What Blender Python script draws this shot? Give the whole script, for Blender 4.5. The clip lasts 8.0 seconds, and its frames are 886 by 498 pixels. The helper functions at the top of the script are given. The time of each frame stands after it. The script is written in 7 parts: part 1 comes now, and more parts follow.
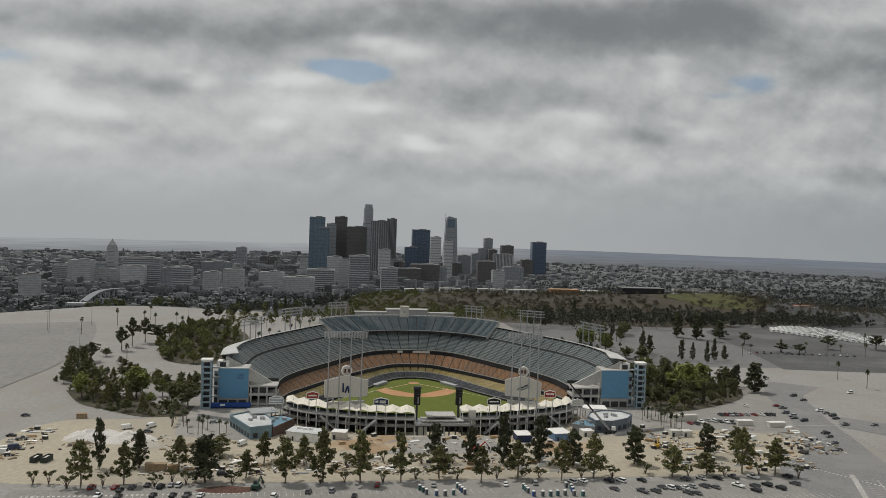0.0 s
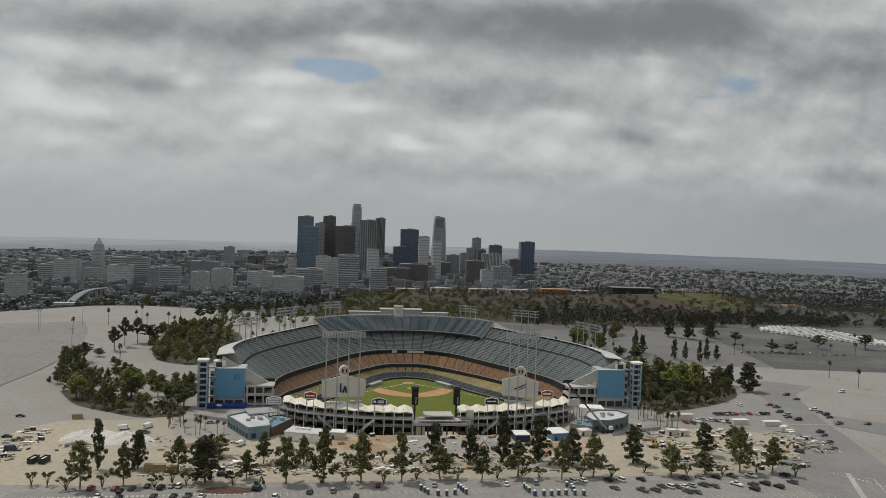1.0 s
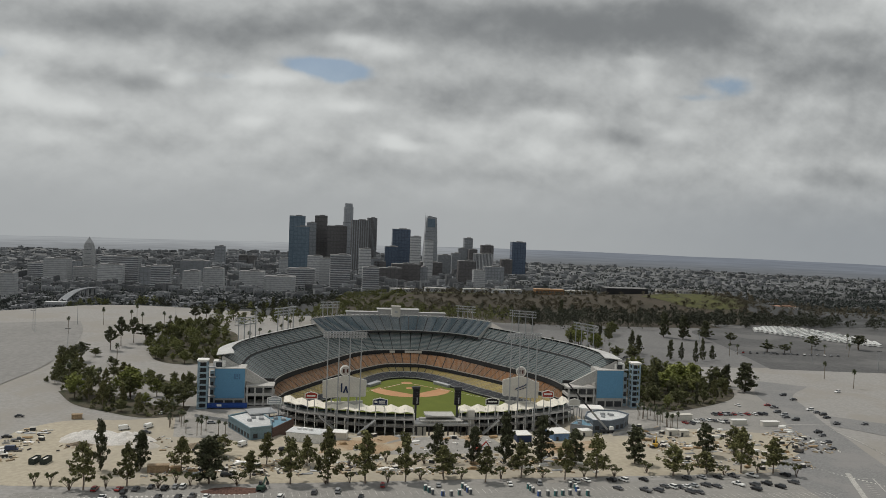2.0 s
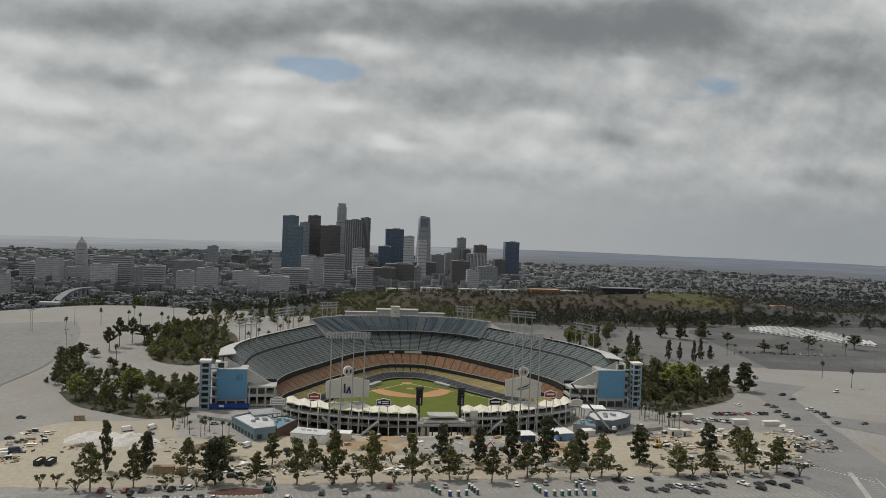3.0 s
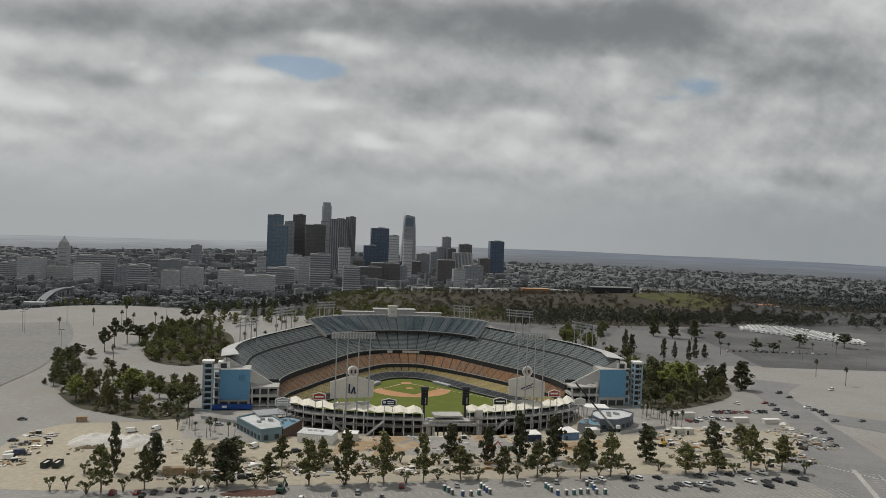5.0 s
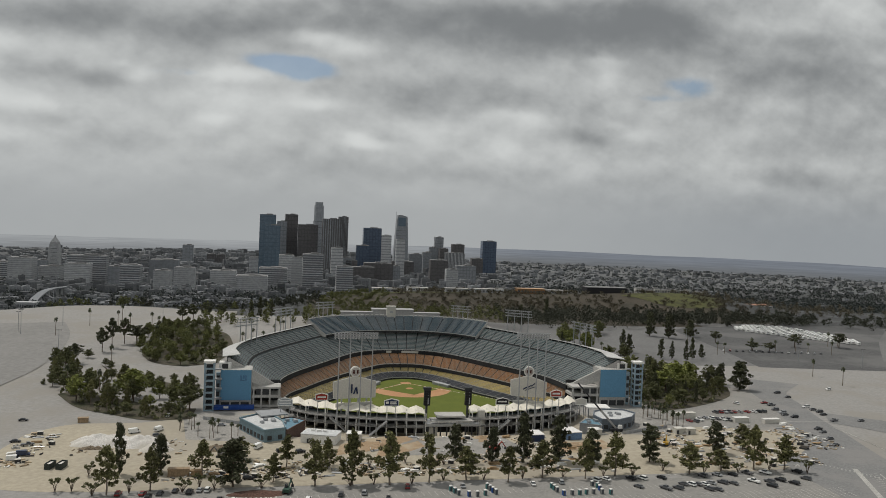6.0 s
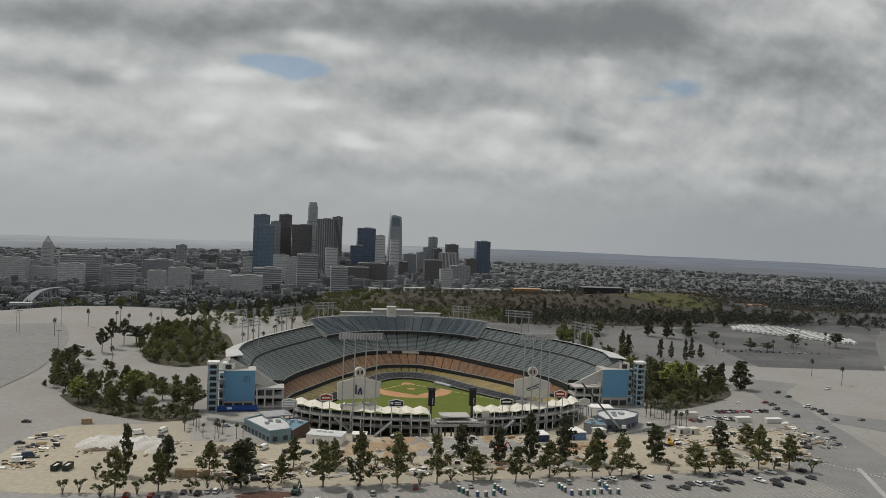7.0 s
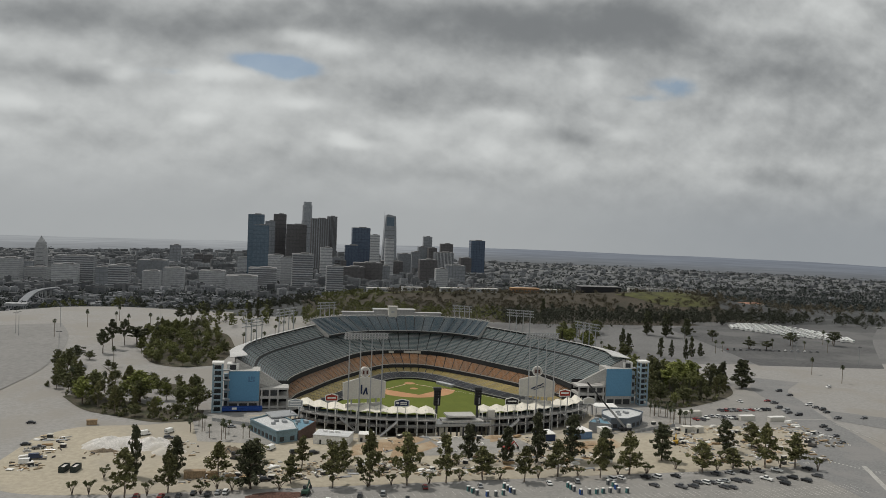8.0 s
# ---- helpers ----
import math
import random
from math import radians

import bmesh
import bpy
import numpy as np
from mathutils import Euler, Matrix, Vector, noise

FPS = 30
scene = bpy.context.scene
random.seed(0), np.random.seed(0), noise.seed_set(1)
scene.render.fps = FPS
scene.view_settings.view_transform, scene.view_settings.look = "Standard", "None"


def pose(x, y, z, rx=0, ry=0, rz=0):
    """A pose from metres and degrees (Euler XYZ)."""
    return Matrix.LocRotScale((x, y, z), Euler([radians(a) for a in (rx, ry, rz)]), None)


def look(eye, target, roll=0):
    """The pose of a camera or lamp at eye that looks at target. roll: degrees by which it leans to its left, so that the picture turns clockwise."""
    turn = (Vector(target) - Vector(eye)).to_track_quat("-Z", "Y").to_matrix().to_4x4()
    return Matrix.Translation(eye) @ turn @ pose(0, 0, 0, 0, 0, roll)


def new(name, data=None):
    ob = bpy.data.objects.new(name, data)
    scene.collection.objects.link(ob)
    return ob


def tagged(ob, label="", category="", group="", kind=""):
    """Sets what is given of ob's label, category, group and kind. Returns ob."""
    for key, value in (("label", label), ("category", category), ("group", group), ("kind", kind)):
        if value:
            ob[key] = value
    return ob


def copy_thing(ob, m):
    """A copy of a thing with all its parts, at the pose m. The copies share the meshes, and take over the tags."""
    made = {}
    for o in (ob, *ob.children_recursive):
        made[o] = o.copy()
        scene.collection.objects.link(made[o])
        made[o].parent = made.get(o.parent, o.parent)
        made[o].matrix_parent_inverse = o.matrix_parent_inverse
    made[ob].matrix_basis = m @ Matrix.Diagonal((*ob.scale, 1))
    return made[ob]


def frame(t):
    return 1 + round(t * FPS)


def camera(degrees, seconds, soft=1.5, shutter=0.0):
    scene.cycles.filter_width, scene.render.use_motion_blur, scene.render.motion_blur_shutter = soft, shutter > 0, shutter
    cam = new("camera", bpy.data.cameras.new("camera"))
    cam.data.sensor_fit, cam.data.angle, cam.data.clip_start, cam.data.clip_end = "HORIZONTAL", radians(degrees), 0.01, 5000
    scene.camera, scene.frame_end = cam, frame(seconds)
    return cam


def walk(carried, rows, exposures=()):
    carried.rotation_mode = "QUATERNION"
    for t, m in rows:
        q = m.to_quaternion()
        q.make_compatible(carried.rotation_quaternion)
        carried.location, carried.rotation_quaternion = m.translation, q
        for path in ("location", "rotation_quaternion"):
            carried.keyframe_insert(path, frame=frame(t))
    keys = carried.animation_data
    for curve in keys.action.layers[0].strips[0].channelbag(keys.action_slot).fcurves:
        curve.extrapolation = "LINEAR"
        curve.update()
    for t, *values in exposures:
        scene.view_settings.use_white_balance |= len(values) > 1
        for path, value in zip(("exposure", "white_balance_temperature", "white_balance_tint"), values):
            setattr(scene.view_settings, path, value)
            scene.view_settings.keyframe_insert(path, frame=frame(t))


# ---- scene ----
cam = camera(58.1, 8.0, soft=0.8)
PATH = [
    (0, (-51.441, -573.263, 115.709), (-51.198, -571.279, 115.647), 1.9),
    (0.5, (-54.309, -572.933, 115.701), (-54.05, -570.951, 115.639), 2.0),
    (1, (-57.247, -572.633, 115.701), (-56.972, -570.653, 115.639), 2.0),
    (1.5, (-60.231, -572.362, 115.711), (-59.943, -570.384, 115.649), 2.1),
    (3, (-69.287, -571.459, 115.881), (-68.968, -569.486, 115.82), 2.2),
    (3.5, (-72.267, -571.073, 115.886), (-71.938, -569.101, 115.824), 2.2),
    (4, (-75.191, -570.621, 115.866), (-74.851, -568.651, 115.804), 2.2),
    (4.5, (-78.201, -570.106, 115.839), (-77.85, -568.138, 115.777), 2.2),
    (6, (-87.522, -568.488, 115.773), (-87.137, -566.526, 115.712), 2.3),
    (6.5, (-90.611, -567.951, 115.747), (-90.217, -565.992, 115.686), 2.3),
    (7, (-93.727, -567.399, 115.726), (-93.324, -565.441, 115.666), 2.3),
    (7.5, (-96.905, -566.807, 115.706), (-96.494, -564.851, 115.645), 2.3),
    (8, (-100.123, -566.159, 115.688), (-99.703, -564.204, 115.627), 2.2),
]
walk(cam, [(t, look(eye, aim, lean)) for t, eye, aim, lean in PATH])

# ---- world, sun, exposure ----
SUN_ELEVATION, SUN_LEFT = radians(61), radians(50)   # the sun stands ahead of the camera, a little to the left


def node(tree, kind, inputs=None):
    n = tree.nodes.new(kind)
    for key, value in (inputs or {}).items():
        if isinstance(value, bpy.types.NodeSocket):
            tree.links.new(value, n.inputs[key])
        else:
            n.inputs[key].default_value = value
    return n


def maths(tree, op, a, b=0.0, c=0.0):
    n = node(tree, "ShaderNodeMath", {0: a, 1: b, 2: c})
    n.operation = op
    return n.outputs[0]


def smooth(tree, value, low, high, to_low=0.0, to_high=1.0):
    n = node(tree, "ShaderNodeMapRange", {0: value, 1: low, 2: high, 3: to_low, 4: to_high})
    n.interpolation_type = "SMOOTHSTEP"
    return n.outputs[0]


def mix_colour(tree, fac, a, b, blend="MIX"):
    n = node(tree, "ShaderNodeMix")
    n.data_type, n.blend_type, n.clamp_factor = "RGBA", blend, True
    for k, value in ((0, fac), (6, a), (7, b)):
        if isinstance(value, bpy.types.NodeSocket):
            tree.links.new(value, n.inputs[k])
        else:
            n.inputs[k].default_value = value if k == 0 else (*value[:3], 1.0)
    return n.outputs[2]


def make_world():
    world = bpy.data.worlds.new("overcast_sky")
    world.use_nodes = True
    scene.world = world
    t = world.node_tree
    t.nodes.clear()
    sky = node(t, "ShaderNodeTexSky")
    sky.sky_type, sky.sun_disc, sky.sun_elevation, sky.sun_rotation = "NISHITA", False, SUN_ELEVATION, -SUN_LEFT
    clear = mix_colour(t, 1.0, sky.outputs[0], (0.075, 0.075, 0.075), "MULTIPLY")
    way = node(t, "ShaderNodeTexCoord").outputs["Generated"]
    xyz = node(t, "ShaderNodeSeparateXYZ", {0: way})
    x, y, z = xyz.outputs
    side = maths(t, "DIVIDE", x, maths(t, "MAXIMUM", maths(t, "ABSOLUTE", y), 0.05))
    up = maths(t, "DIVIDE", z, maths(t, "MAXIMUM", maths(t, "ABSOLUTE", y), 0.05))

    place = node(t, "ShaderNodeCombineXYZ", {0: side, 1: up, 2: maths(t, "MULTIPLY", y, 0.4)}).outputs[0]

    def vector(op, a, b):
        n = node(t, "ShaderNodeVectorMath", {0: a, 1: b})
        n.operation = op
        return n.outputs["Value" if op == "DOT_PRODUCT" else "Vector"]

    def swirl(scale, detail, rough):
        return node(t, "ShaderNodeTexNoise", {"Vector": vector("MULTIPLY", place, (1.0, 1.35, 1.0)), "Scale": scale, "Detail": detail, "Roughness": rough})

    # the masses keep their places, their outlines are torn and puffed
    torn = vector("MULTIPLY", vector("SUBTRACT", swirl(8.0, 6.0, 0.52).outputs[1], (0.5, 0.5, 0.5)), (0.052, 0.024, 0.0))
    bent = vector("ADD", place, torn)

    def puffs(lift):
        p = vector("MULTIPLY", vector("ADD", vector("ADD", place, vector("MULTIPLY", torn, (0.5, 0.5, 0.5))), (-0.5 * lift, lift, 0.0)), (1.0, 1.45, 1.0))
        n = node(t, "ShaderNodeTexVoronoi", {"Vector": p, "Scale": 10.0, "Detail": 4.0, "Roughness": 0.55})
        n.feature = "SMOOTH_F1"
        n.inputs["Smoothness"].default_value = 0.6
        return n.outputs["Distance"]

    def total(patches):
        out = None
        for weight, cx, cz, wx, wz in patches:
            q = vector("MULTIPLY", vector("SUBTRACT", bent, (cx, cz, 0.0)), (1 / wx, 1 / wz, 0.0))
            p = maths(t, "MULTIPLY", maths(t, "POWER", 0.3679, vector("DOT_PRODUCT", q, q)), weight)
            out = p if out is None else maths(t, "ADD", out, p)
        return out

    broad = swirl(3.4, 5.0, 0.48).outputs[0]
    fine = swirl(15.0, 6.0, 0.58).outputs[0]
    relief = maths(t, "SUBTRACT", puffs(0.016), puffs(0.0))
    shade = maths(t, "ADD", maths(t, "MULTIPLY", broad, 0.24), maths(t, "MULTIPLY", fine, 0.11))
    shade = maths(t, "ADD", shade, maths(t, "MULTIPLY", relief, RELIEF))
    shade = maths(t, "ADD", shade, maths(t, "ADD", maths(t, "MULTIPLY", total(CLOUD_DARK), 1.15), maths(t, "MULTIPLY", total(CLOUD_LIGHT + CLOUD_LOW), 1.35)))
    grey = smooth(t, shade, -0.46, 0.64)
    cloud = mix_colour(t, grey, (0.195, 0.206, 0.213), (0.630, 0.648, 0.640))
    veil = smooth(t, up, -0.005, 0.105, 0.94, 0.0)
    low_grey = mix_colour(t, smooth(t, side, 0.15, 0.75), (0.368, 0.384, 0.390), (0.298, 0.318, 0.335))
    cloud = mix_colour(t, veil, cloud, low_grey)
    gap = maths(t, "MULTIPLY", total(CLOUD_GAPS), maths(t, "MULTIPLY_ADD", maths(t, "SUBTRACT", fine, 0.5), 3.0, 1.0))
    opened = smooth(t, gap, 0.15, 0.9, 0.0, 0.75)
    colour = mix_colour(t, opened, cloud, clear)
    back = node(t, "ShaderNodeBackground", {"Color": colour, "Strength": 1.0})
    t.links.new(back.outputs[0], node(t, "ShaderNodeOutputWorld").inputs[0])


RELIEF = 0.27
# weight, place across and up (tangents, ahead is 0, 0), half widths
CLOUD_DARK = [
    (-0.16, 0.72, 0.2, 0.26, 0.14), (0.07, -0.25, 0.1, 0.25, 0.12),
    (-0.28, -0.275, 0.222, 0.166, 0.027), (-0.26, -0.246, 0.159, 0.08, 0.016), (-0.12, -0.273, 0.106, 0.044, 0.014), (-0.09, -0.171, 0.083, 0.072, 0.015), (-0.24, -0.056, 0.226, 0.13, 0.031),
    (-0.52, 0.276, 0.256, 0.185, 0.037), (-0.42, 0.477, 0.283, 0.089, 0.031), (-0.18, 0.25, 0.166, 0.114, 0.02), (-0.14, 0.137, 0.16, 0.058, 0.028), (-0.22, 0.386, 0.121, 0.043, 0.011),
    (-0.26, 0.721, 0.233, 0.083, 0.02), (-0.15, 0.603, 0.213, 0.05, 0.02), (-0.14, 0.678, 0.085, 0.104, 0.012), (-0.12, 0.217, 0.059, 0.128, 0.011), (-0.09, 0.052, 0.064, 0.107, 0.014),
    (-0.1, 0.743, 0.019, 0.273, 0.047), (-0.1, 0.102, 0.249, 0.064, 0.028), (-0.14, 0.684, 0.273, 0.078, 0.015),
]
CLOUD_LIGHT = [
    (0.2, -0.339, 0.193, 0.037, 0.012), (0.26, -0.347, 0.139, 0.03, 0.016), (0.14, -0.31, 0.123, 0.037, 0.01), (0.26, -0.176, 0.165, 0.021, 0.009), (0.12, -0.196, 0.177, 0.012, 0.005),
    (0.28, -0.075, 0.17, 0.05, 0.009), (0.12, -0.047, 0.141, 0.089, 0.015), (0.26, 0.022, 0.221, 0.031, 0.008), (0.24, 0.075, 0.212, 0.039, 0.01), (0.22, 0.028, 0.139, 0.022, 0.007),
    (0.16, -0.086, 0.115, 0.023, 0.007), (0.2, 0.084, 0.104, 0.018, 0.006), (0.3, 0.094, 0.096, 0.031, 0.006), (0.18, 0.164, 0.116, 0.044, 0.014), (0.2, 0.308, 0.139, 0.026, 0.012),
]
CLOUD_LOW = [
    (0.2, 0.272, 0.1, 0.027, 0.017), (0.14, 0.274, 0.144, 0.03, 0.009), (0.22, 0.411, 0.208, 0.024, 0.021), (0.14, 0.42, 0.224, 0.032, 0.007), (0.12, 0.42, 0.145, 0.021, 0.007),
    (0.14, 0.452, 0.128, 0.032, 0.01), (0.16, 0.38, 0.076, 0.028, 0.015), (0.12, 0.585, 0.09, 0.04, 0.02), (0.12, 0.647, 0.182, 0.06, 0.014), (0.12, 0.737, 0.107, 0.057, 0.011),
    (0.2, 0.76, 0.317, 0.062, 0.026), (0.1, 0.641, 0.285, 0.051, 0.03), (0.1, -0.334, 0.084, 0.043, 0.012), (0.08, 0.565, 0.146, 0.092, 0.015),
]
CLOUD_GAPS = [
    (1.0, -0.021, 0.19, 0.042, 0.01), (1.0, 0.027, 0.181, 0.04, 0.012), (1.1, 0.523, 0.199, 0.032, 0.014), (0.5, 0.486, 0.181, 0.032, 0.006), (0.55, -0.141, 0.171, 0.033, 0.007),
    (0.85, -0.405, 0.18, 0.036, 0.01),
]
make_world()
sun = new("sun", bpy.data.lights.new("sun", "SUN"))
sun.data.energy, sun.data.angle, sun.data.color = 2.2, radians(1.5), (1.0, 0.95, 0.88)
sun.matrix_world = look((-math.sin(SUN_LEFT) * math.cos(SUN_ELEVATION) * 900, math.cos(SUN_LEFT) * math.cos(SUN_ELEVATION) * 900,
                         math.sin(SUN_ELEVATION) * 900), (0, 0, 0))

# ---- materials ----
MATERIALS = {}


def surface(name, colour, rough=0.8, metal=0.0, vary=0.12, scale=1.0, second=None, bump=0.0, by_object=0.0, by_island=0.0, spec=0.3):
    """A material with broad stains and fine grain; second: the colour of the stains; by_object, by_island: how far pieces differ."""
    if name in MATERIALS:
        return MATERIALS[name]
    m = MATERIALS[name] = bpy.data.materials.new(name)
    m.use_nodes = True
    t = m.node_tree
    t.nodes.clear()
    where = node(t, "ShaderNodeTexCoord").outputs["Object"]
    broad = node(t, "ShaderNodeTexNoise", {"Vector": where, "Scale": 0.06 * scale, "Detail": 4.0, "Roughness": 0.6}).outputs[0]
    grain = node(t, "ShaderNodeTexNoise", {"Vector": where, "Scale": 1.4 * scale, "Detail": 5.0, "Roughness": 0.65}).outputs[0]
    dark = tuple(c * (1 - 2.2 * vary) for c in colour)
    light = tuple(min(1.0, c * (1 + 1.6 * vary)) for c in colour)
    c = mix_colour(t, smooth(t, grain, 0.3, 0.7), dark, light)
    if second:
        c = mix_colour(t, smooth(t, broad, 0.45, 0.62), c, mix_colour(t, smooth(t, grain, 0.3, 0.7), tuple(v * (1 - vary) for v in second), second))
    else:
        c = mix_colour(t, 1.0, c, mix_colour(t, smooth(t, broad, 0.3, 0.7), (1 - vary,) * 3, (1 + vary,) * 3), "MULTIPLY")
    for amount, value in ((by_object, node(t, "ShaderNodeObjectInfo").outputs["Random"]), (by_island, node(t, "ShaderNodeNewGeometry").outputs["Random Per Island"])):
        if amount:
            k = node(t, "ShaderNodeMapRange", {0: value, 3: 1 - amount, 4: 1 + amount}).outputs[0]
            c = mix_colour(t, 1.0, c, node(t, "ShaderNodeCombineColor", {0: k, 1: k, 2: k}).outputs[0], "MULTIPLY")
    shader = node(t, "ShaderNodeBsdfPrincipled", {"Base Color": c, "Roughness": rough, "Metallic": metal, "Specular IOR Level": spec})
    if bump:
        b = node(t, "ShaderNodeBump", {"Strength": bump, "Distance": 0.2, "Height": grain})
        t.links.new(b.outputs[0], shader.inputs["Normal"])
    t.links.new(shader.outputs[0], node(t, "ShaderNodeOutputMaterial").inputs[0])
    return m

# ---- building helpers ----
class Shape:
    """Collects faces for one mesh."""

    def __init__(self):
        self.v, self.f, self.m = [], [], []

    def add(self, verts, faces, mat=0):
        n = len(self.v)
        self.v.extend(verts)
        self.f.extend([tuple(i + n for i in face) for face in faces])
        self.m.extend([mat] * len(faces))
        return self

    def quad(self, a, b, c, d, mat=0):
        return self.add([a, b, c, d], [(0, 1, 2, 3)], mat)

    def box(self, x, y, z, sx, sy, sz, turn=0.0, mat=0, top=None):
        """A box on the height z with its middle at x, y; top: the share of the plan that its top keeps."""
        c, s = math.cos(turn), math.sin(turn)
        k = 1.0 if top is None else top
        out = []
        for zz, g in ((z, 1.0), (z + sz, k)):
            for ax, ay in ((-1, -1), (1, -1), (1, 1), (-1, 1)):
                px, py = ax * sx / 2 * g, ay * sy / 2 * g
                out.append((x + px * c - py * s, y + px * s + py * c, zz))
        return self.add(out, [(3, 2, 1, 0), (4, 5, 6, 7), (0, 1, 5, 4), (1, 2, 6, 5), (2, 3, 7, 6), (3, 0, 4, 7)], mat)

    def tube(self, a, b, ra, rb=None, sides=6, mat=0, caps=True):
        a, b = Vector(a), Vector(b)
        rb = ra if rb is None else rb
        axis = (b - a).normalized()
        u = axis.orthogonal().normalized()
        w = axis.cross(u)
        out = []
        for p, r in ((a, ra), (b, rb)):
            for i in range(sides):
                g = 2 * math.pi * i / sides
                out.append(tuple(p + u * (r * math.cos(g)) + w * (r * math.sin(g))))
        faces = [(i, (i + 1) % sides, sides + (i + 1) % sides, sides + i) for i in range(sides)]
        if caps:
            faces += [tuple(range(sides - 1, -1, -1)), tuple(range(sides, 2 * sides))]
        return self.add(out, faces, mat)

    def beam(self, a, b, w, h=None, mat=0):
        """A square bar from a to b."""
        return self.tube(a, b, w * 0.7071, w * 0.7071, 4, mat)

    def prism(self, outline, z0, z1, mat=0):
        """A flat outline (anticlockwise) raised from z0 to z1."""
        n = len(outline)
        verts = [(x, y, z0) for x, y in outline] + [(x, y, z1) for x, y in outline]
        faces = [tuple(range(n - 1, -1, -1)), tuple(range(n, 2 * n))] + [(i, (i + 1) % n, n + (i + 1) % n, n + i) for i in range(n)]
        return self.add(verts, faces, mat)

    def strip(self, rows, mat=0):
        """A sheet through rows of points of the same count."""
        n = len(rows[0])
        verts = [p for r in rows for p in r]
        faces = [(i * n + j, i * n + j + 1, (i + 1) * n + j + 1, (i + 1) * n + j) for i in range(len(rows) - 1) for j in range(n - 1)]
        return self.add(verts, faces, mat)

    def mesh(self, name, mats, flat=True):
        me = bpy.data.meshes.new(name)
        me.from_pydata([tuple(p) for p in self.v], [], self.f)
        for m in mats if isinstance(mats, (list, tuple)) else [mats]:
            me.materials.append(m)
        me.polygons.foreach_set("material_index", self.m)
        if not flat:
            me.polygons.foreach_set("use_smooth", [True] * len(self.f))
        me.update()
        return me


def part(name, shape, mats, parent=None, label="", at=None, flat=True):
    """Links a Shape, or a mesh that is already made, as one object, under its thing where one is given."""
    ob = new(name, shape.mesh(name, mats, flat) if isinstance(shape, Shape) else shape)
    if parent is not None:
        ob.parent = parent
    if at is not None:
        ob.matrix_basis = at
    return tagged(ob, label)


def thing(name, label, category, at=None, group="", kind=""):
    ob = new(name)
    if at is not None:
        ob.matrix_basis = at
    return tagged(ob, label, category, group, kind)


def curve_points(points, n):
    """A smooth line through the points, at n even steps of its parameter."""
    pts = [Vector((*p, 0)) for p in points]
    pts = [pts[0] * 2 - pts[1]] + pts + [pts[-1] * 2 - pts[-2]]
    out = []
    for i in range(n):
        s = i / (n - 1) * (len(points) - 1)
        k = min(int(s), len(points) - 2)
        g = s - k
        p0, p1, p2, p3 = pts[k:k + 4]
        out.append(0.5 * (2 * p1 + (p2 - p0) * g + (2 * p0 - 5 * p1 + 4 * p2 - p3) * g * g + (3 * p1 - p0 - 3 * p2 + p3) * g ** 3))
    return [(p.x, p.y) for p in out]


def horseshoe(half, n):
    """The line through half and its mirror image, from the wing at x < 0 round to the one at x > 0."""
    return curve_points([(-x, y) for x, y in half[:0:-1]] + list(half), n)

# ---- ground ----
def ramp(v, a, b):
    g = max(0.0, min(1.0, (v - a) / (b - a)))
    return g * g * (3 - 2 * g)


def ground_z(x, y):
    """Height of the land: the lots, the hill behind the stands, the ridge, and the city's plain below."""
    lots = 7.5 + 4.5 * ramp(-x, 150, 280) * ramp(y, -140, 120)
    hill = 18.0 * ramp(y, 60, 140) * math.exp(-(x / 150.0) ** 2) * (1 - ramp(y, 200, 330))
    ridge = (11.0 + 9.0 * ramp(x, 220, 520)) * math.exp(-((y - 545.0) / 95.0) ** 2) * ramp(x, -120, 120) * (1 - ramp(x, 480, 680))
    plain = ramp(y + 0.15 * abs(x + 60) + 0.9 * max(0.0, -x - 320), 380 + 230 * ramp(x, -160, 60), 720 + 160 * ramp(x, -160, 60))
    z = (lots + hill) * (1 - plain) - (58.0 + 42.0 * ramp(y, 800, 2000)) * plain + ridge
    rough = noise.noise((x * 0.004, y * 0.004, 3.0)) * 9.0 * ramp(y, 430, 900)
    dip = 3.4 * ramp(y, -172, -160) * (1 - ramp(abs(x), 72, 92)) * ramp(-y, 90, 100)
    z -= dip
    bowl = ramp(1.0 - math.hypot((x) / 100.0, (y + 52.0) / 112.0), 0.0, 0.12)
    return (z + rough) * (1 - bowl) + -1.2 * bowl


def make_ground():
    xs = sorted({round(v, 1) for v in [*np.arange(-560, -240, 8.0), *np.arange(-240, 240, 5.0), *np.arange(240, 720, 8.0), *np.linspace(-560, -4800, 56), *np.linspace(720, 4800, 56)]})
    ys = sorted({round(v, 1) for v in [*np.arange(-560, -260, 10.0), *np.arange(-260, 120, 4.0), *np.arange(120, 760, 8.0), *np.linspace(-560, -1500, 14), *np.linspace(760, 4880, 70)]})
    s = Shape()
    s.strip([[(x, y, ground_z(x, y)) for x in xs] for y in ys])
    n = len(xs) - 1
    kinds = []
    for j in range(len(ys) - 1):
        for i in range(n):
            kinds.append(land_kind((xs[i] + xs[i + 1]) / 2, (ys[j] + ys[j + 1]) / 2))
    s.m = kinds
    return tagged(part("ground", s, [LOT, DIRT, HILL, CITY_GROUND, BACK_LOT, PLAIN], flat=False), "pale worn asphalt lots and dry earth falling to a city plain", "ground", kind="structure")


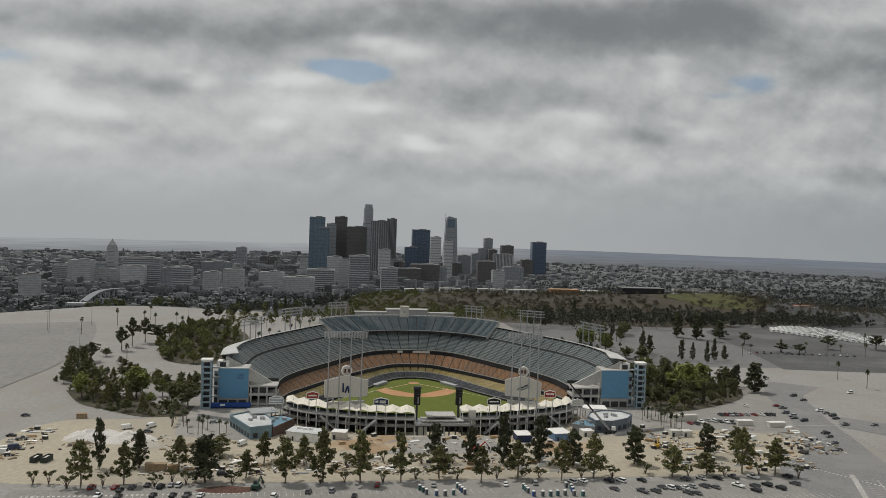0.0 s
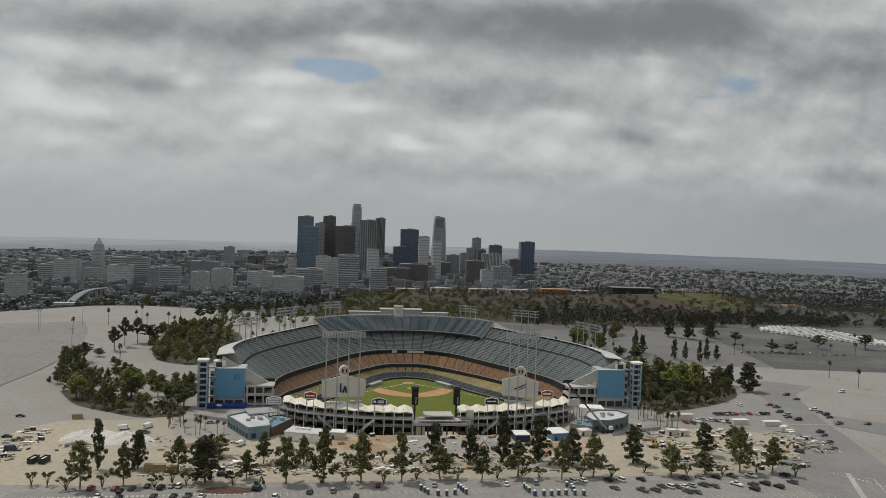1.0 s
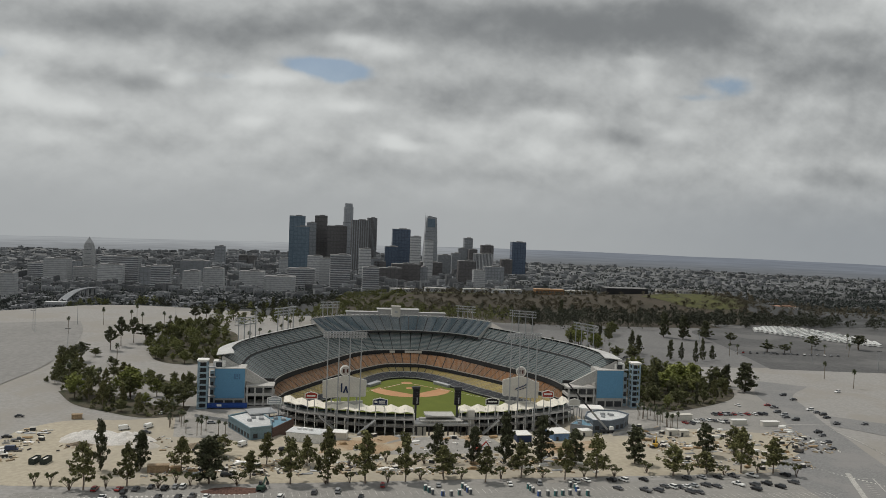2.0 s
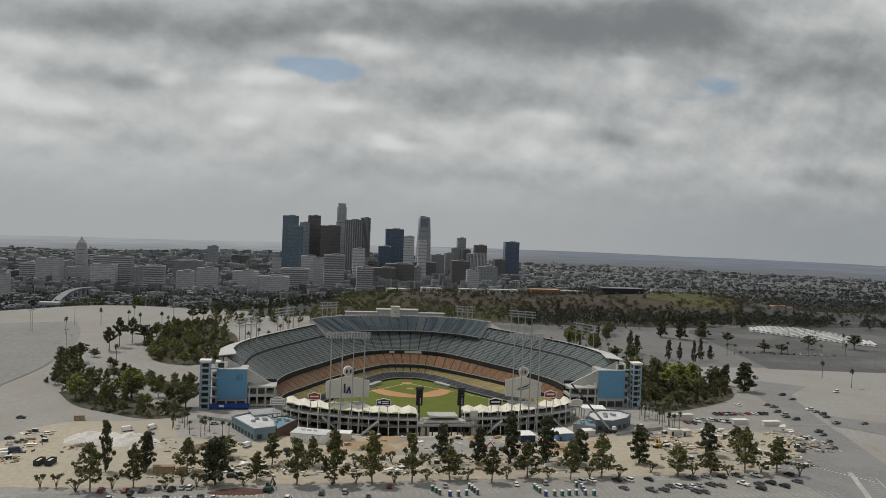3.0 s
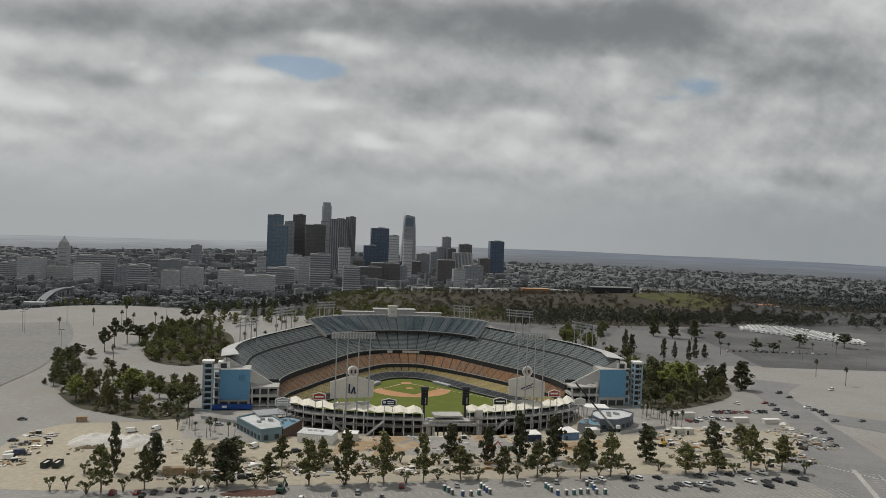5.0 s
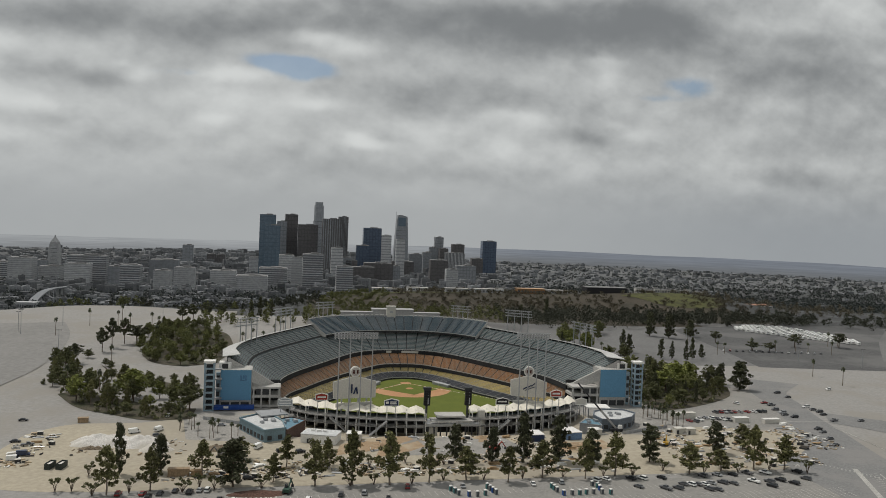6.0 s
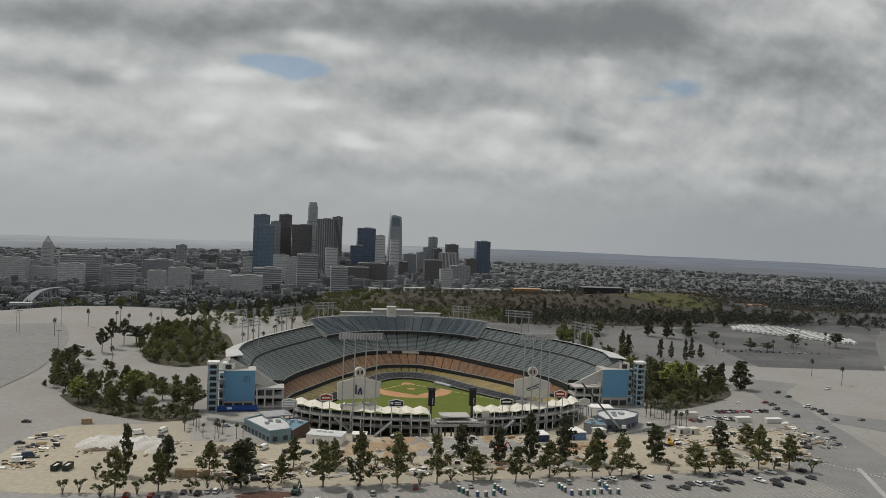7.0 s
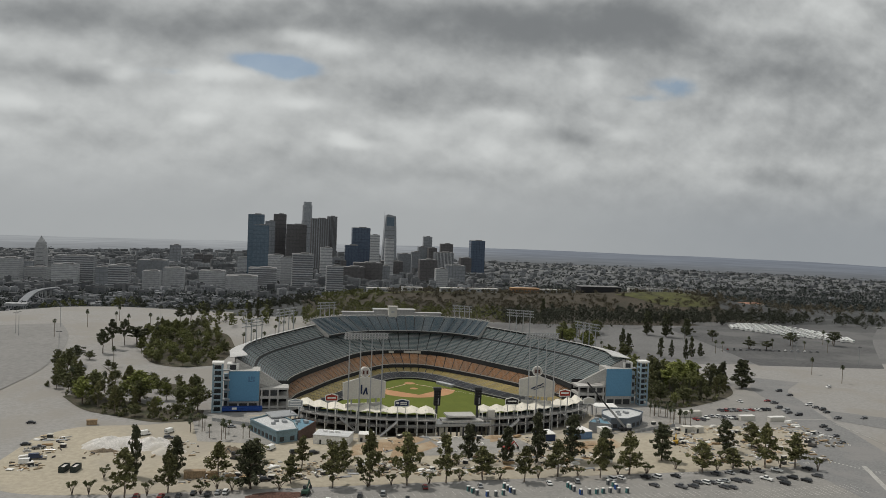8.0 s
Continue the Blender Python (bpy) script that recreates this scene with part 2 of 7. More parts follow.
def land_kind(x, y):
    """0 lot, 1 bare earth, 2 grassy slope, 3 near city, 4 back lot, 5 the plain far off, paled for haze."""
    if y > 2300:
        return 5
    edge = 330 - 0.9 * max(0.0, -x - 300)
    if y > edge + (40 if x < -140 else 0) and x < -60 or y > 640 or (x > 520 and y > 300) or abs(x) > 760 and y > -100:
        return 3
    if y > 330 and x >= -60 or (y > 290 and 100 < x < 400):
        return 2
    if x > 110 and y > 35:
        return 4
    return 0


def drape(name, label, category, first, second, mat, lift=0.06, n=24, rows=6, kind="structure"):
    """A sheet on the land between two lines."""
    a, b = curve_points(first, n), curve_points(second, n)
    out = []
    for k in range(rows + 1):
        g = k / rows
        out.append([(p[0] + (q[0] - p[0]) * g, p[1] + (q[1] - p[1]) * g) for p, q in zip(a, b)])
    s = Shape().strip([[(x, y, ground_z(x, y) + lift) for x, y in row] for row in out])
    return tagged(part(name, s, mat, flat=False), label, category, kind=kind)


LOT = surface("lot_asphalt", (0.268, 0.260, 0.247), 0.9, vary=0.06, scale=0.3, second=(0.258, 0.244, 0.222))
# dark asphalt of the right-hand lots, with cloud shade added to the colour
BACK_LOT = surface("clouded_back_asphalt", (0.158, 0.157, 0.155), 0.9, vary=0.08, scale=0.25, second=(0.132, 0.131, 0.13))
UPPER_LOT = surface("clouded_upper_asphalt", (0.088, 0.088, 0.089), 0.9, vary=0.10, scale=0.2, second=(0.135, 0.134, 0.132))
DIRT = surface("tan_earth", (0.37, 0.330, 0.256), 0.95, vary=0.06, scale=0.3, second=(0.335, 0.303, 0.245))
HILL = surface("dry_slope", (0.066, 0.056, 0.042), 0.95, vary=0.2, scale=0.5, second=(0.048, 0.043, 0.031), bump=0.4)
GREEN_HILL = surface("green_slope", (0.084, 0.087, 0.030), 0.95, vary=0.22, scale=1.6, second=(0.055, 0.056, 0.026), bump=0.3)
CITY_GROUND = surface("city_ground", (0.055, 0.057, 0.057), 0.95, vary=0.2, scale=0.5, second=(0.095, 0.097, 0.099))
# paler than the near ground: distance haze is mixed into this colour
PLAIN = surface("hazed_urban_plain", (0.105, 0.109, 0.112), 0.95, vary=0.2, scale=0.12, second=(0.16, 0.164, 0.168))
ASPHALT = surface("grey_asphalt", (0.235, 0.228, 0.214), 0.9, vary=0.09, scale=0.7, second=(0.262, 0.253, 0.235))
ROAD_ASPHALT = surface("road_asphalt", (0.19, 0.19, 0.188), 0.9, vary=0.09, scale=0.7, second=(0.22, 0.215, 0.21))
LINE_PAINT = surface("line_paint", (0.50, 0.49, 0.45), 0.8, vary=0.12)
CLAY_EARTH = surface("orange_earth", (0.315, 0.225, 0.14), 0.95, vary=0.14, scale=1.5, second=(0.40, 0.325, 0.23), bump=0.3)
PAVING = surface("plaza_paving", (0.285, 0.274, 0.254), 0.85, vary=0.10, scale=0.8, second=(0.225, 0.216, 0.20))
make_ground()
drape("earth_site", "bare tan earth of a building site", "bare earth", [(-207, -160), (-190, -141), (-155, -138), (-120, -122), (-60, -120), (0, -120), (60, -120), (100, -130), (140, -152), (175, -166), (206, -176)],
      [(-214, -222), (-192, -240), (-155, -245), (-120, -244), (-60, -243), (0, -241), (60, -239), (100, -238), (140, -236), (175, -226), (200, -204)], DIRT, 0.05, 60, 30)
drape("front_lot", "grey asphalt car park with worn white bay lines", "car park", [(-176, -251), (-90, -249), (0, -247.5), (80, -245), (150, -243)], [(-185, -330), (-90, -330), (0, -330), (80, -330), (160, -330)], ASPHALT)
drape("side_lot", "grey asphalt car park beside the trees", "car park", [(140, -96), (170, -92), (200, -84), (232, -62)], [(132, -158), (160, -160), (190, -160), (214, -150)], ASPHALT, 0.08)
drape("lot_road", "dark curving asphalt road between the lots", "road", [(262, -20), (236, -62), (224, -100), (209, -142), (196, -172), (178, -205), (150, -232), (146, -300)],
      [(290, -40), (258, -72), (246, -105), (232, -145), (224, -175), (214, -208), (205, -240), (190, -300)], ROAD_ASPHALT, 0.10, 40)
drape("far_road", "dark curving asphalt road between the lots", "road", [(232, -152), (250, -175), (262, -205)], [(246, -128), (285, -160), (310, -190)], ROAD_ASPHALT, 0.12)
for k, (x0, y0, x1, y1, w) in enumerate([(-62, -193, -22, -172, 9), (-44, -200, -18, -186, 6), (44, -196, 78, -190, 8), (10, -178, 22, -168, 6)]):
    drape("earth_patch", "bare disturbed orange earth", "bare earth", [(x0, y0 - w), ((x0 + x1) / 2, (y0 + y1) / 2 - w * 1.3), (x1, y1 - w * 0.6)], [(x0 + 3, y0 + w), ((x0 + x1) / 2, (y0 + y1) / 2 + w * 0.9), (x1 - 2, y1 + w)], CLAY_EARTH, 0.14 + 0.01 * k)
drape("plaza", "pale paved entrance plaza", "pavement", [(-140, -118), (-110, -122), (-88, -135)], [(-132, -172), (-112, -176), (-96, -182)], PAVING, 0.1)
drape("plaza_east", "pale paved entrance plaza", "pavement", [(88, -128), (110, -118), (136, -112)], [(92, -172), (118, -172), (140, -152)], PAVING, 0.1)
drape("forecourt", "pale concrete forecourt with worn edges", "pavement", [(-30, -204), (-8, -204), (22, -202), (32, -200)], [(-28, -175), (-8, -168), (12, -168), (24, -172)], PAVING, 0.1)
drape("green_slope", "grassy green slope below the ridge houses", "hillside", [(412, 500), (430, 462), (462, 444), (505, 450), (540, 485)], [(392, 520), (425, 536), (460, 543), (505, 540), (545, 520)], GREEN_HILL, 0.5)
drape("green_bank", "thin strip of green bank along the ridge", "hillside", [(0, 534), (90, 534), (180, 536)], [(0, 546), (90, 548), (180, 550)], GREEN_HILL, 0.5)
# grey lot, darkened further: a cloud's shadow is painted as this sheet's colour
drape("west_lot", "grey asphalt lot beyond the grove, cloud shade in its colour", "car park", [(-268, -230), (-260, -120), (-254, -60), (-247, 0), (-250, 70), (-262, 140), (-285, 215)], [(-520, -230), (-520, -120), (-520, -60), (-510, 0), (-490, 60), (-460, 120), (-420, 170)],
      surface("cloud_dimmed_asphalt", (0.212, 0.207, 0.199), 0.9, vary=0.06, scale=0.2), 0.3, 80, 40)
drape("upper_lot", "dark asphalt lot, cloud shade in its colour, where white vans are stored", "car park", [(303, 30), (318, 106), (332, 190), (343, 255), (380, 290)], [(412, 14), (470, 90), (550, 190), (640, 290), (640, 325)], UPPER_LOT, 0.05, 40, 12)
BED = surface("planting_bed", (0.080, 0.070, 0.050), 0.95, vary=0.25, scale=1.6, second=(0.050, 0.053, 0.029), bump=0.3)
drape("planting_bed", "dark planting bed of mulch and low green cover", "planting bed", [(-216, -72), (-198, -104), (-178, -120), (-156, -134), (-134, -132)], [(-206, -60), (-188, -78), (-168, -92), (-154, -106), (-134, -108)], BED, 0.17)
drape("planting_bed", "dark planting bed of mulch and low green cover", "planting bed", [(-192, 62), (-180, 34), (-160, 22), (-136, 30)], [(-198, 225), (-178, 222), (-138, 140), (-126, 92)], BED, 0.19)
drape("planting_bed", "dark planting bed of mulch and low green cover", "planting bed", [(-205, 6), (-188, -30), (-165, -52), (-140, -62)], [(-214, 24), (-196, -12), (-165, -34), (-138, -44)], BED, 0.23)
drape("planting_bed", "dark planting bed of mulch and low green cover", "planting bed", [(140, -122), (172, -108), (208, -82), (226, -50)], [(134, -50), (146, 10), (165, 90), (200, 0)], BED, 0.21)

# ---- stadium ----
AXIS = 0.5
CONCRETE = surface("concrete", (0.42, 0.41, 0.39), 0.85, vary=0.10, scale=1.0, bump=0.1)
# sun on the risers and shade on the treads are put into these colours
RISER = surface("sunlit_riser", (0.34, 0.34, 0.333), 0.8, vary=0.10, scale=1.0)
TREAD = surface("shaded_tread", (0.135, 0.135, 0.132), 0.8, vary=0.12, scale=1.0)
# near black: the shade under decks and in openings is in the colour
SHADED_CONCRETE = surface("shaded_concrete", (0.035, 0.035, 0.036), 0.9, vary=0.12)
# aisle concrete darkened: the shadow on the stairs is part of the colour
AISLE = surface("shadowed_aisle", (0.055, 0.056, 0.058), 0.9, vary=0.15)
FIELD_FRONT = [(0, 15), (10, 12), (19, 3), (26, -9), (34, -23), (43, -38), (54, -54), (64, -68), (73, -84)]
FIELD_REAR = [(0, 34), (18, 31), (34, 14), (46, -3), (56, -17), (66, -33), (77, -53), (86, -70), (91, -88)]
BOX_REAR = [(a + (c - a) * f, b + (d - b) * f) for (a, b), (c, d), f in zip(FIELD_FRONT, FIELD_REAR, (0.46, 0.45, 0.42, 0.36, 0.31, 0.28, 0.26, 0.25, 0.25))]
LOGE_FRONT = [(0, 29), (15, 26), (30, 10), (42, -6), (52, -20), (62, -36), (73, -56), (82, -72), (87, -88)]
LOGE_REAR = [(0, 49), (20, 46.5), (38, 34), (52, 13), (63, -7), (74, -26), (85, -46), (92, -66), (95, -90)]
RESERVE_FRONT = [(0, 46), (18, 43.5), (34, 32), (48, 11), (59, -9), (70, -28), (80.5, -48), (87.5, -67), (90.5, -88)]
RESERVE_REAR = [(0, 72), (28, 70), (56, 55), (71, 32), (83, 11), (94, -9), (106, -33), (115, -62), (117.5, -103)]
TOP_FRONT = [(0, 57), (12, 56.3), (24, 53.5), (36, 47.5), (47, 39), (57, 27)]
TOP_REAR = [(0, 77), (16, 76), (32, 73), (48, 66), (61, 56), (70, 43)]


def seat_material(name, colour, second):
    return surface(name, colour, 0.40, vary=0.12, scale=1.0, second=second, by_object=0.10, spec=0.5)


def make_deck(parent, name, label, front, rear, z0, z1, rows, sections, seat, fascia, drop, steps=4, cross=()):
    """A stand: a raked concrete body and, on it, sections of stepped seat rows with aisles between; cross: rows left out for a cross aisle."""
    n = sections * steps + 1
    f, r = horseshoe(front, n), horseshoe(rear, n)
    f, r = [(x + AXIS, y) for x, y in f], [(x + AXIS, y) for x, y in r]

    def at(i, g, z):
        return (f[i][0] + (r[i][0] - f[i][0]) * g, f[i][1] + (r[i][1] - f[i][1]) * g, z)

    body = Shape()
    rise = z1 - z0
    lip = 0.3 if drop > 20 else 1.0
    body.strip([[at(i, 0, z0 - 0.25) for i in range(n)], [at(i, 1, z1 - 0.25) for i in range(n)]], 2)
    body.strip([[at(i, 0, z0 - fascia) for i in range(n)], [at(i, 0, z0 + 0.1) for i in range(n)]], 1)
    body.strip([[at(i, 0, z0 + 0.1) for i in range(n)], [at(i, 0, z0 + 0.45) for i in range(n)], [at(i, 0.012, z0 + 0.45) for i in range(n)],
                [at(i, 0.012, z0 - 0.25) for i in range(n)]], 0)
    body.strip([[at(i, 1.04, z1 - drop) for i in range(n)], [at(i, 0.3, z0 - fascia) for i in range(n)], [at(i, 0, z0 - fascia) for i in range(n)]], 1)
    body.strip([[at(i, 1, z1 - 0.25) for i in range(n)], [at(i, 1, z1 + lip) for i in range(n)], [at(i, 1.04, z1 + lip) for i in range(n)],
                [at(i, 1.04, z1 - drop) for i in range(n)]], 0)
    for i in (0, n - 1):
        body.add([at(i, 0, z0 - fascia), at(i, 0, z0 + 0.5), at(i, 1, z1 + lip), at(i, 1.04, z1 + lip), at(i, 1.04, z1 - drop), at(i, 0.3, z0 - fascia)], [(0, 1, 2, 3, 4, 5)], 0)
    deck = part(name, body, [CONCRETE, SHADED_CONCRETE, AISLE], parent, label)
    for k in range(sections):
        s = Shape()
        idx = range(k * steps, k * steps + steps + 1)
        width = math.dist(at(idx[0], 0.5, 0), at(idx[-1], 0.5, 0))
        trim = 0.38 / width

        def line(g, z):
            pts = [at(i, g, z) for i in idx]
            a, b = Vector(pts[0]), Vector(pts[1])
            pts[0] = tuple(a + (b - a) * trim * steps)
            a, b = Vector(pts[-1]), Vector(pts[-2])
            pts[-1] = tuple(a + (b - a) * trim * steps)
            return pts
        lines, looks = [], []
        for q in range(rows):
            if q in cross:
                z = z0 + rise * (q + 0.1) / rows
                lines += [line(0.02 + 0.96 * q / rows, z), line(0.02 + 0.96 * (q + 0.98) / rows, z)]
                looks += [2, 2]
                continue
            g0, g1 = 0.02 + 0.96 * q / rows, 0.02 + 0.96 * (q + 1) / rows
            z = z0 + rise * (q + 0.5) / rows
            m = g0 + (g1 - g0) * 0.46
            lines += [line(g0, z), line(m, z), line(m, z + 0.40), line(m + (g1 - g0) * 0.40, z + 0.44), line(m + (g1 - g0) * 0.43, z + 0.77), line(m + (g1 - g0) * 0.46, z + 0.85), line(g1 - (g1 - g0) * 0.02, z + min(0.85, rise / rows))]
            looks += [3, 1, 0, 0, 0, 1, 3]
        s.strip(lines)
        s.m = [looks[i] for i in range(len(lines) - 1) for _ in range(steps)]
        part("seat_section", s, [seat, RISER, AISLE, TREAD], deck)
    return deck


WHITE_PAINT = surface("white_paint", (0.74, 0.73, 0.70), 0.6, vary=0.06)
STEEL = surface("grey_steel", (0.36, 0.37, 0.38), 0.45, metal=0.4, vary=0.06)
DARK_STEEL = surface("dark_steel", (0.045, 0.047, 0.05), 0.5, vary=0.1)
BLUE_PANEL = surface("blue_panel", (0.115, 0.27, 0.42), 0.55, vary=0.05, second=(0.125, 0.285, 0.43))
BLUE_STEEL = surface("blue_steel", (0.26, 0.345, 0.40), 0.5, vary=0.08)
NAVY = surface("navy_paint", (0.02, 0.035, 0.085), 0.5, vary=0.05)
RED_PAINT = surface("red_paint", (0.32, 0.045, 0.03), 0.5, vary=0.06)
CREAM = surface("cream_board", (0.56, 0.54, 0.49), 0.7, vary=0.05, second=(0.52, 0.50, 0.45))
CANVAS = surface("canopy_canvas", (0.68, 0.645, 0.56), 0.8, vary=0.05)
LAMP_GLASS = surface("lamp_glass", (0.62, 0.64, 0.66), 0.2, vary=0.1)
GRASS = surface("mown_grass", (0.102, 0.126, 0.018), 0.9, vary=0.12, scale=1.4, second=(0.117, 0.142, 0.021))
CLAY = surface("infield_clay", (0.42, 0.23, 0.12), 0.95, vary=0.07, second=(0.45, 0.26, 0.14))
CHALK = surface("white_chalk", (0.72, 0.68, 0.6), 0.9, vary=0.05)
SEAT_BOX = seat_material("slate_seats", (0.09, 0.094, 0.11), (0.12, 0.125, 0.135))
SEAT_FIELD = seat_material("yellow_seats", (0.42, 0.34, 0.15), (0.38, 0.31, 0.15))
SEAT_LOGE = seat_material("orange_seats", (0.29, 0.15, 0.065), (0.255, 0.145, 0.075))
SEAT_RESERVE = seat_material("teal_seats", (0.072, 0.114, 0.122), (0.082, 0.125, 0.133))
SEAT_TOP = seat_material("blue_seats", (0.030, 0.070, 0.098), (0.037, 0.079, 0.108))

stadium = thing("baseball_stadium", "open-air concrete baseball stadium with tiers of teal, orange and yellow seats", "stadium")
make_deck(stadium, "box_deck", "slate-grey box seats beside the grass", FIELD_FRONT, BOX_REAR, 1.0, 3.0, 8, 44, SEAT_BOX, 1.6, 4.2)
make_deck(stadium, "field_deck", "yellow field-level seats", BOX_REAR, FIELD_REAR, 3.2, 7.0, 14, 44, SEAT_FIELD, 0.4, 7.5)
make_deck(stadium, "loge_deck", "orange loge seats", LOGE_FRONT, LOGE_REAR, 8.5, 14.2, 14, 44, SEAT_LOGE, 2.3, 8.0)
make_deck(stadium, "reserve_deck", "teal reserve seats", RESERVE_FRONT, RESERVE_REAR, 16.5, 35.0, 22, 44, SEAT_RESERVE, 3.2, 26.0, cross=(14,))
make_deck(stadium, "top_deck", "blue top deck seats", TOP_FRONT, TOP_REAR, 30.2, 39.2, 14, 20, SEAT_TOP, 1.4, 3.0)


def make_rim():
    """The pale roof over the walk behind the reserve seats, with its posts, on both wings."""
    n = 181
    front, rear = horseshoe(RESERVE_REAR, n), horseshoe(RESERVE_FRONT, n)
    for first, last in ((0, 62), (118, 180)):
        s = Shape()
        lower, upper = [], []
        for i in range(first, last + 1):
            a, b = Vector((*front[i], 0)), Vector((*rear[i], 0))
            out = (a - b).normalized()
            end = min(i, n - 1 - i)
            inner = -0.8 if end > 6 else -0.8 - 5.5 * (1 - end / 6)
            wide = 2.8 + (8.0 * (1 - end / 14) if end < 14 else 0)
            p, q = a + out * inner, a + out * (inner + wide)
            for row, z in ((lower, 36.6), (upper, 37.0)):
                row.append(((p.x + AXIS, p.y, z), (q.x + AXIS, q.y, z - 0.4)))
        s.strip([[r[0] for r in upper], [r[1] for r in upper]])
        s.strip([[r[1] for r in lower], [r[0] for r in lower]])
        s.strip([[r[0] for r in lower], [r[0] for r in upper]])
        s.strip([[r[1] for r in upper], [r[1] for r in lower]])
        for k in (0, -1):
            s.quad(lower[k][0], lower[k][1], upper[k][1], upper[k][0])
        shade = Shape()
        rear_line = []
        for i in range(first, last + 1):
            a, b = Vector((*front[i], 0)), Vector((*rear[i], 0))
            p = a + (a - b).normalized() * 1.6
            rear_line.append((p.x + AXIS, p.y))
        # dark sheet standing in for the shade beneath the rim roof
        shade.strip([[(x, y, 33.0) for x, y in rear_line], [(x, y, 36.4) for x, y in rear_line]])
        part("rim_wall", shade, SHADED_CONCRETE, stadium, "dark sheet for the shade under the upper walk's roof")
        part("rim_roof", s, surface("rim_grey", (0.46, 0.46, 0.45), 0.75, vary=0.08), stadium, "pale roof over the upper walk")
        for i in range(first + 2, last, 3):
            a, b = Vector((*front[i], 0)), Vector((*rear[i], 0))
            p = a + (a - b).normalized() * -0.4
            part("rim_post", Shape().box(p.x + AXIS, p.y, 34.6, 0.45, 0.45, 2.1), CONCRETE, stadium)
    # posts and banners behind the top deck
    n = 41
    back = horseshoe(TOP_REAR, n)
    for i in range(n):
        x, y = back[i]
        part("back_post", Shape().box(x + AXIS, y + 0.2, 39.5, 0.5, 0.5, 1.9), CONCRETE, stadium)
        if i < n - 1 and i not in (19, 20):
            x2, y2 = back[i + 1]
            turn = math.atan2(y2 - y, x2 - x)
            part("back_panel", Shape().box((x + x2) / 2 + AXIS, (y + y2) / 2 + 0.4, 39.7, math.hypot(x2 - x, y2 - y) * (0.75 if i % 3 else 0.4), 0.2, 0.9, turn), WHITE_PAINT, stadium)
    tower = Shape().box(-1.9, 78.0, 36.0, 7.0, 5.0, 11.0)
    tower.box(-1.9, 78.0, 47.0, 7.6, 5.6, 0.6)
    part("lift_tower", tower, CREAM, stadium, "plain pale lift tower over the top deck")
    part("lift_tower_emblem", Shape().box(-1.9, 75.4, 42.2, 2.6, 0.12, 1.6), STEEL, stadium)
    for x0, x1, y0, y1, z0, z1 in ((-16, 18, 86, 96, 25, 43.4), (-42, -16, 84, 90, 25, 41.2), (18, 40, 84, 90, 25, 41.2)):
        s = Shape().box((x0 + x1) / 2, (y0 + y1) / 2, z0, x1 - x0, y1 - y0, z1 - z0)
        s.box((x0 + x1) / 2, (y0 + y1) / 2, z1, x1 - x0 + 1.2, y1 - y0 + 1.2, 0.5)
        part("entrance_block", s, surface("entrance_grey", (0.36, 0.36, 0.355), 0.8, vary=0.08), stadium)


make_rim()


def make_ribbon():
    """The ribbon board under the reserve seats behind home plate."""
    n = 221
    front = horseshoe(RESERVE_FRONT, n)
    for i in range(84, 137):
        (x0, y0), (x1, y1) = front[i], front[i + 1]
        lit = 103 <= i < 106 or 112 <= i < 122
        part("ribbon_panel", Shape().box((x0 + x1) / 2 + AXIS, (y0 + y1) / 2 - 0.5, 14.4, math.hypot(x1 - x0, y1 - y0) * 1.02, 0.25, 1.7, math.atan2(y1 - y0, x1 - x0)), CREAM if lit else surface("ribbon_black", (0.018, 0.02, 0.022), 0.5), stadium)


make_ribbon()


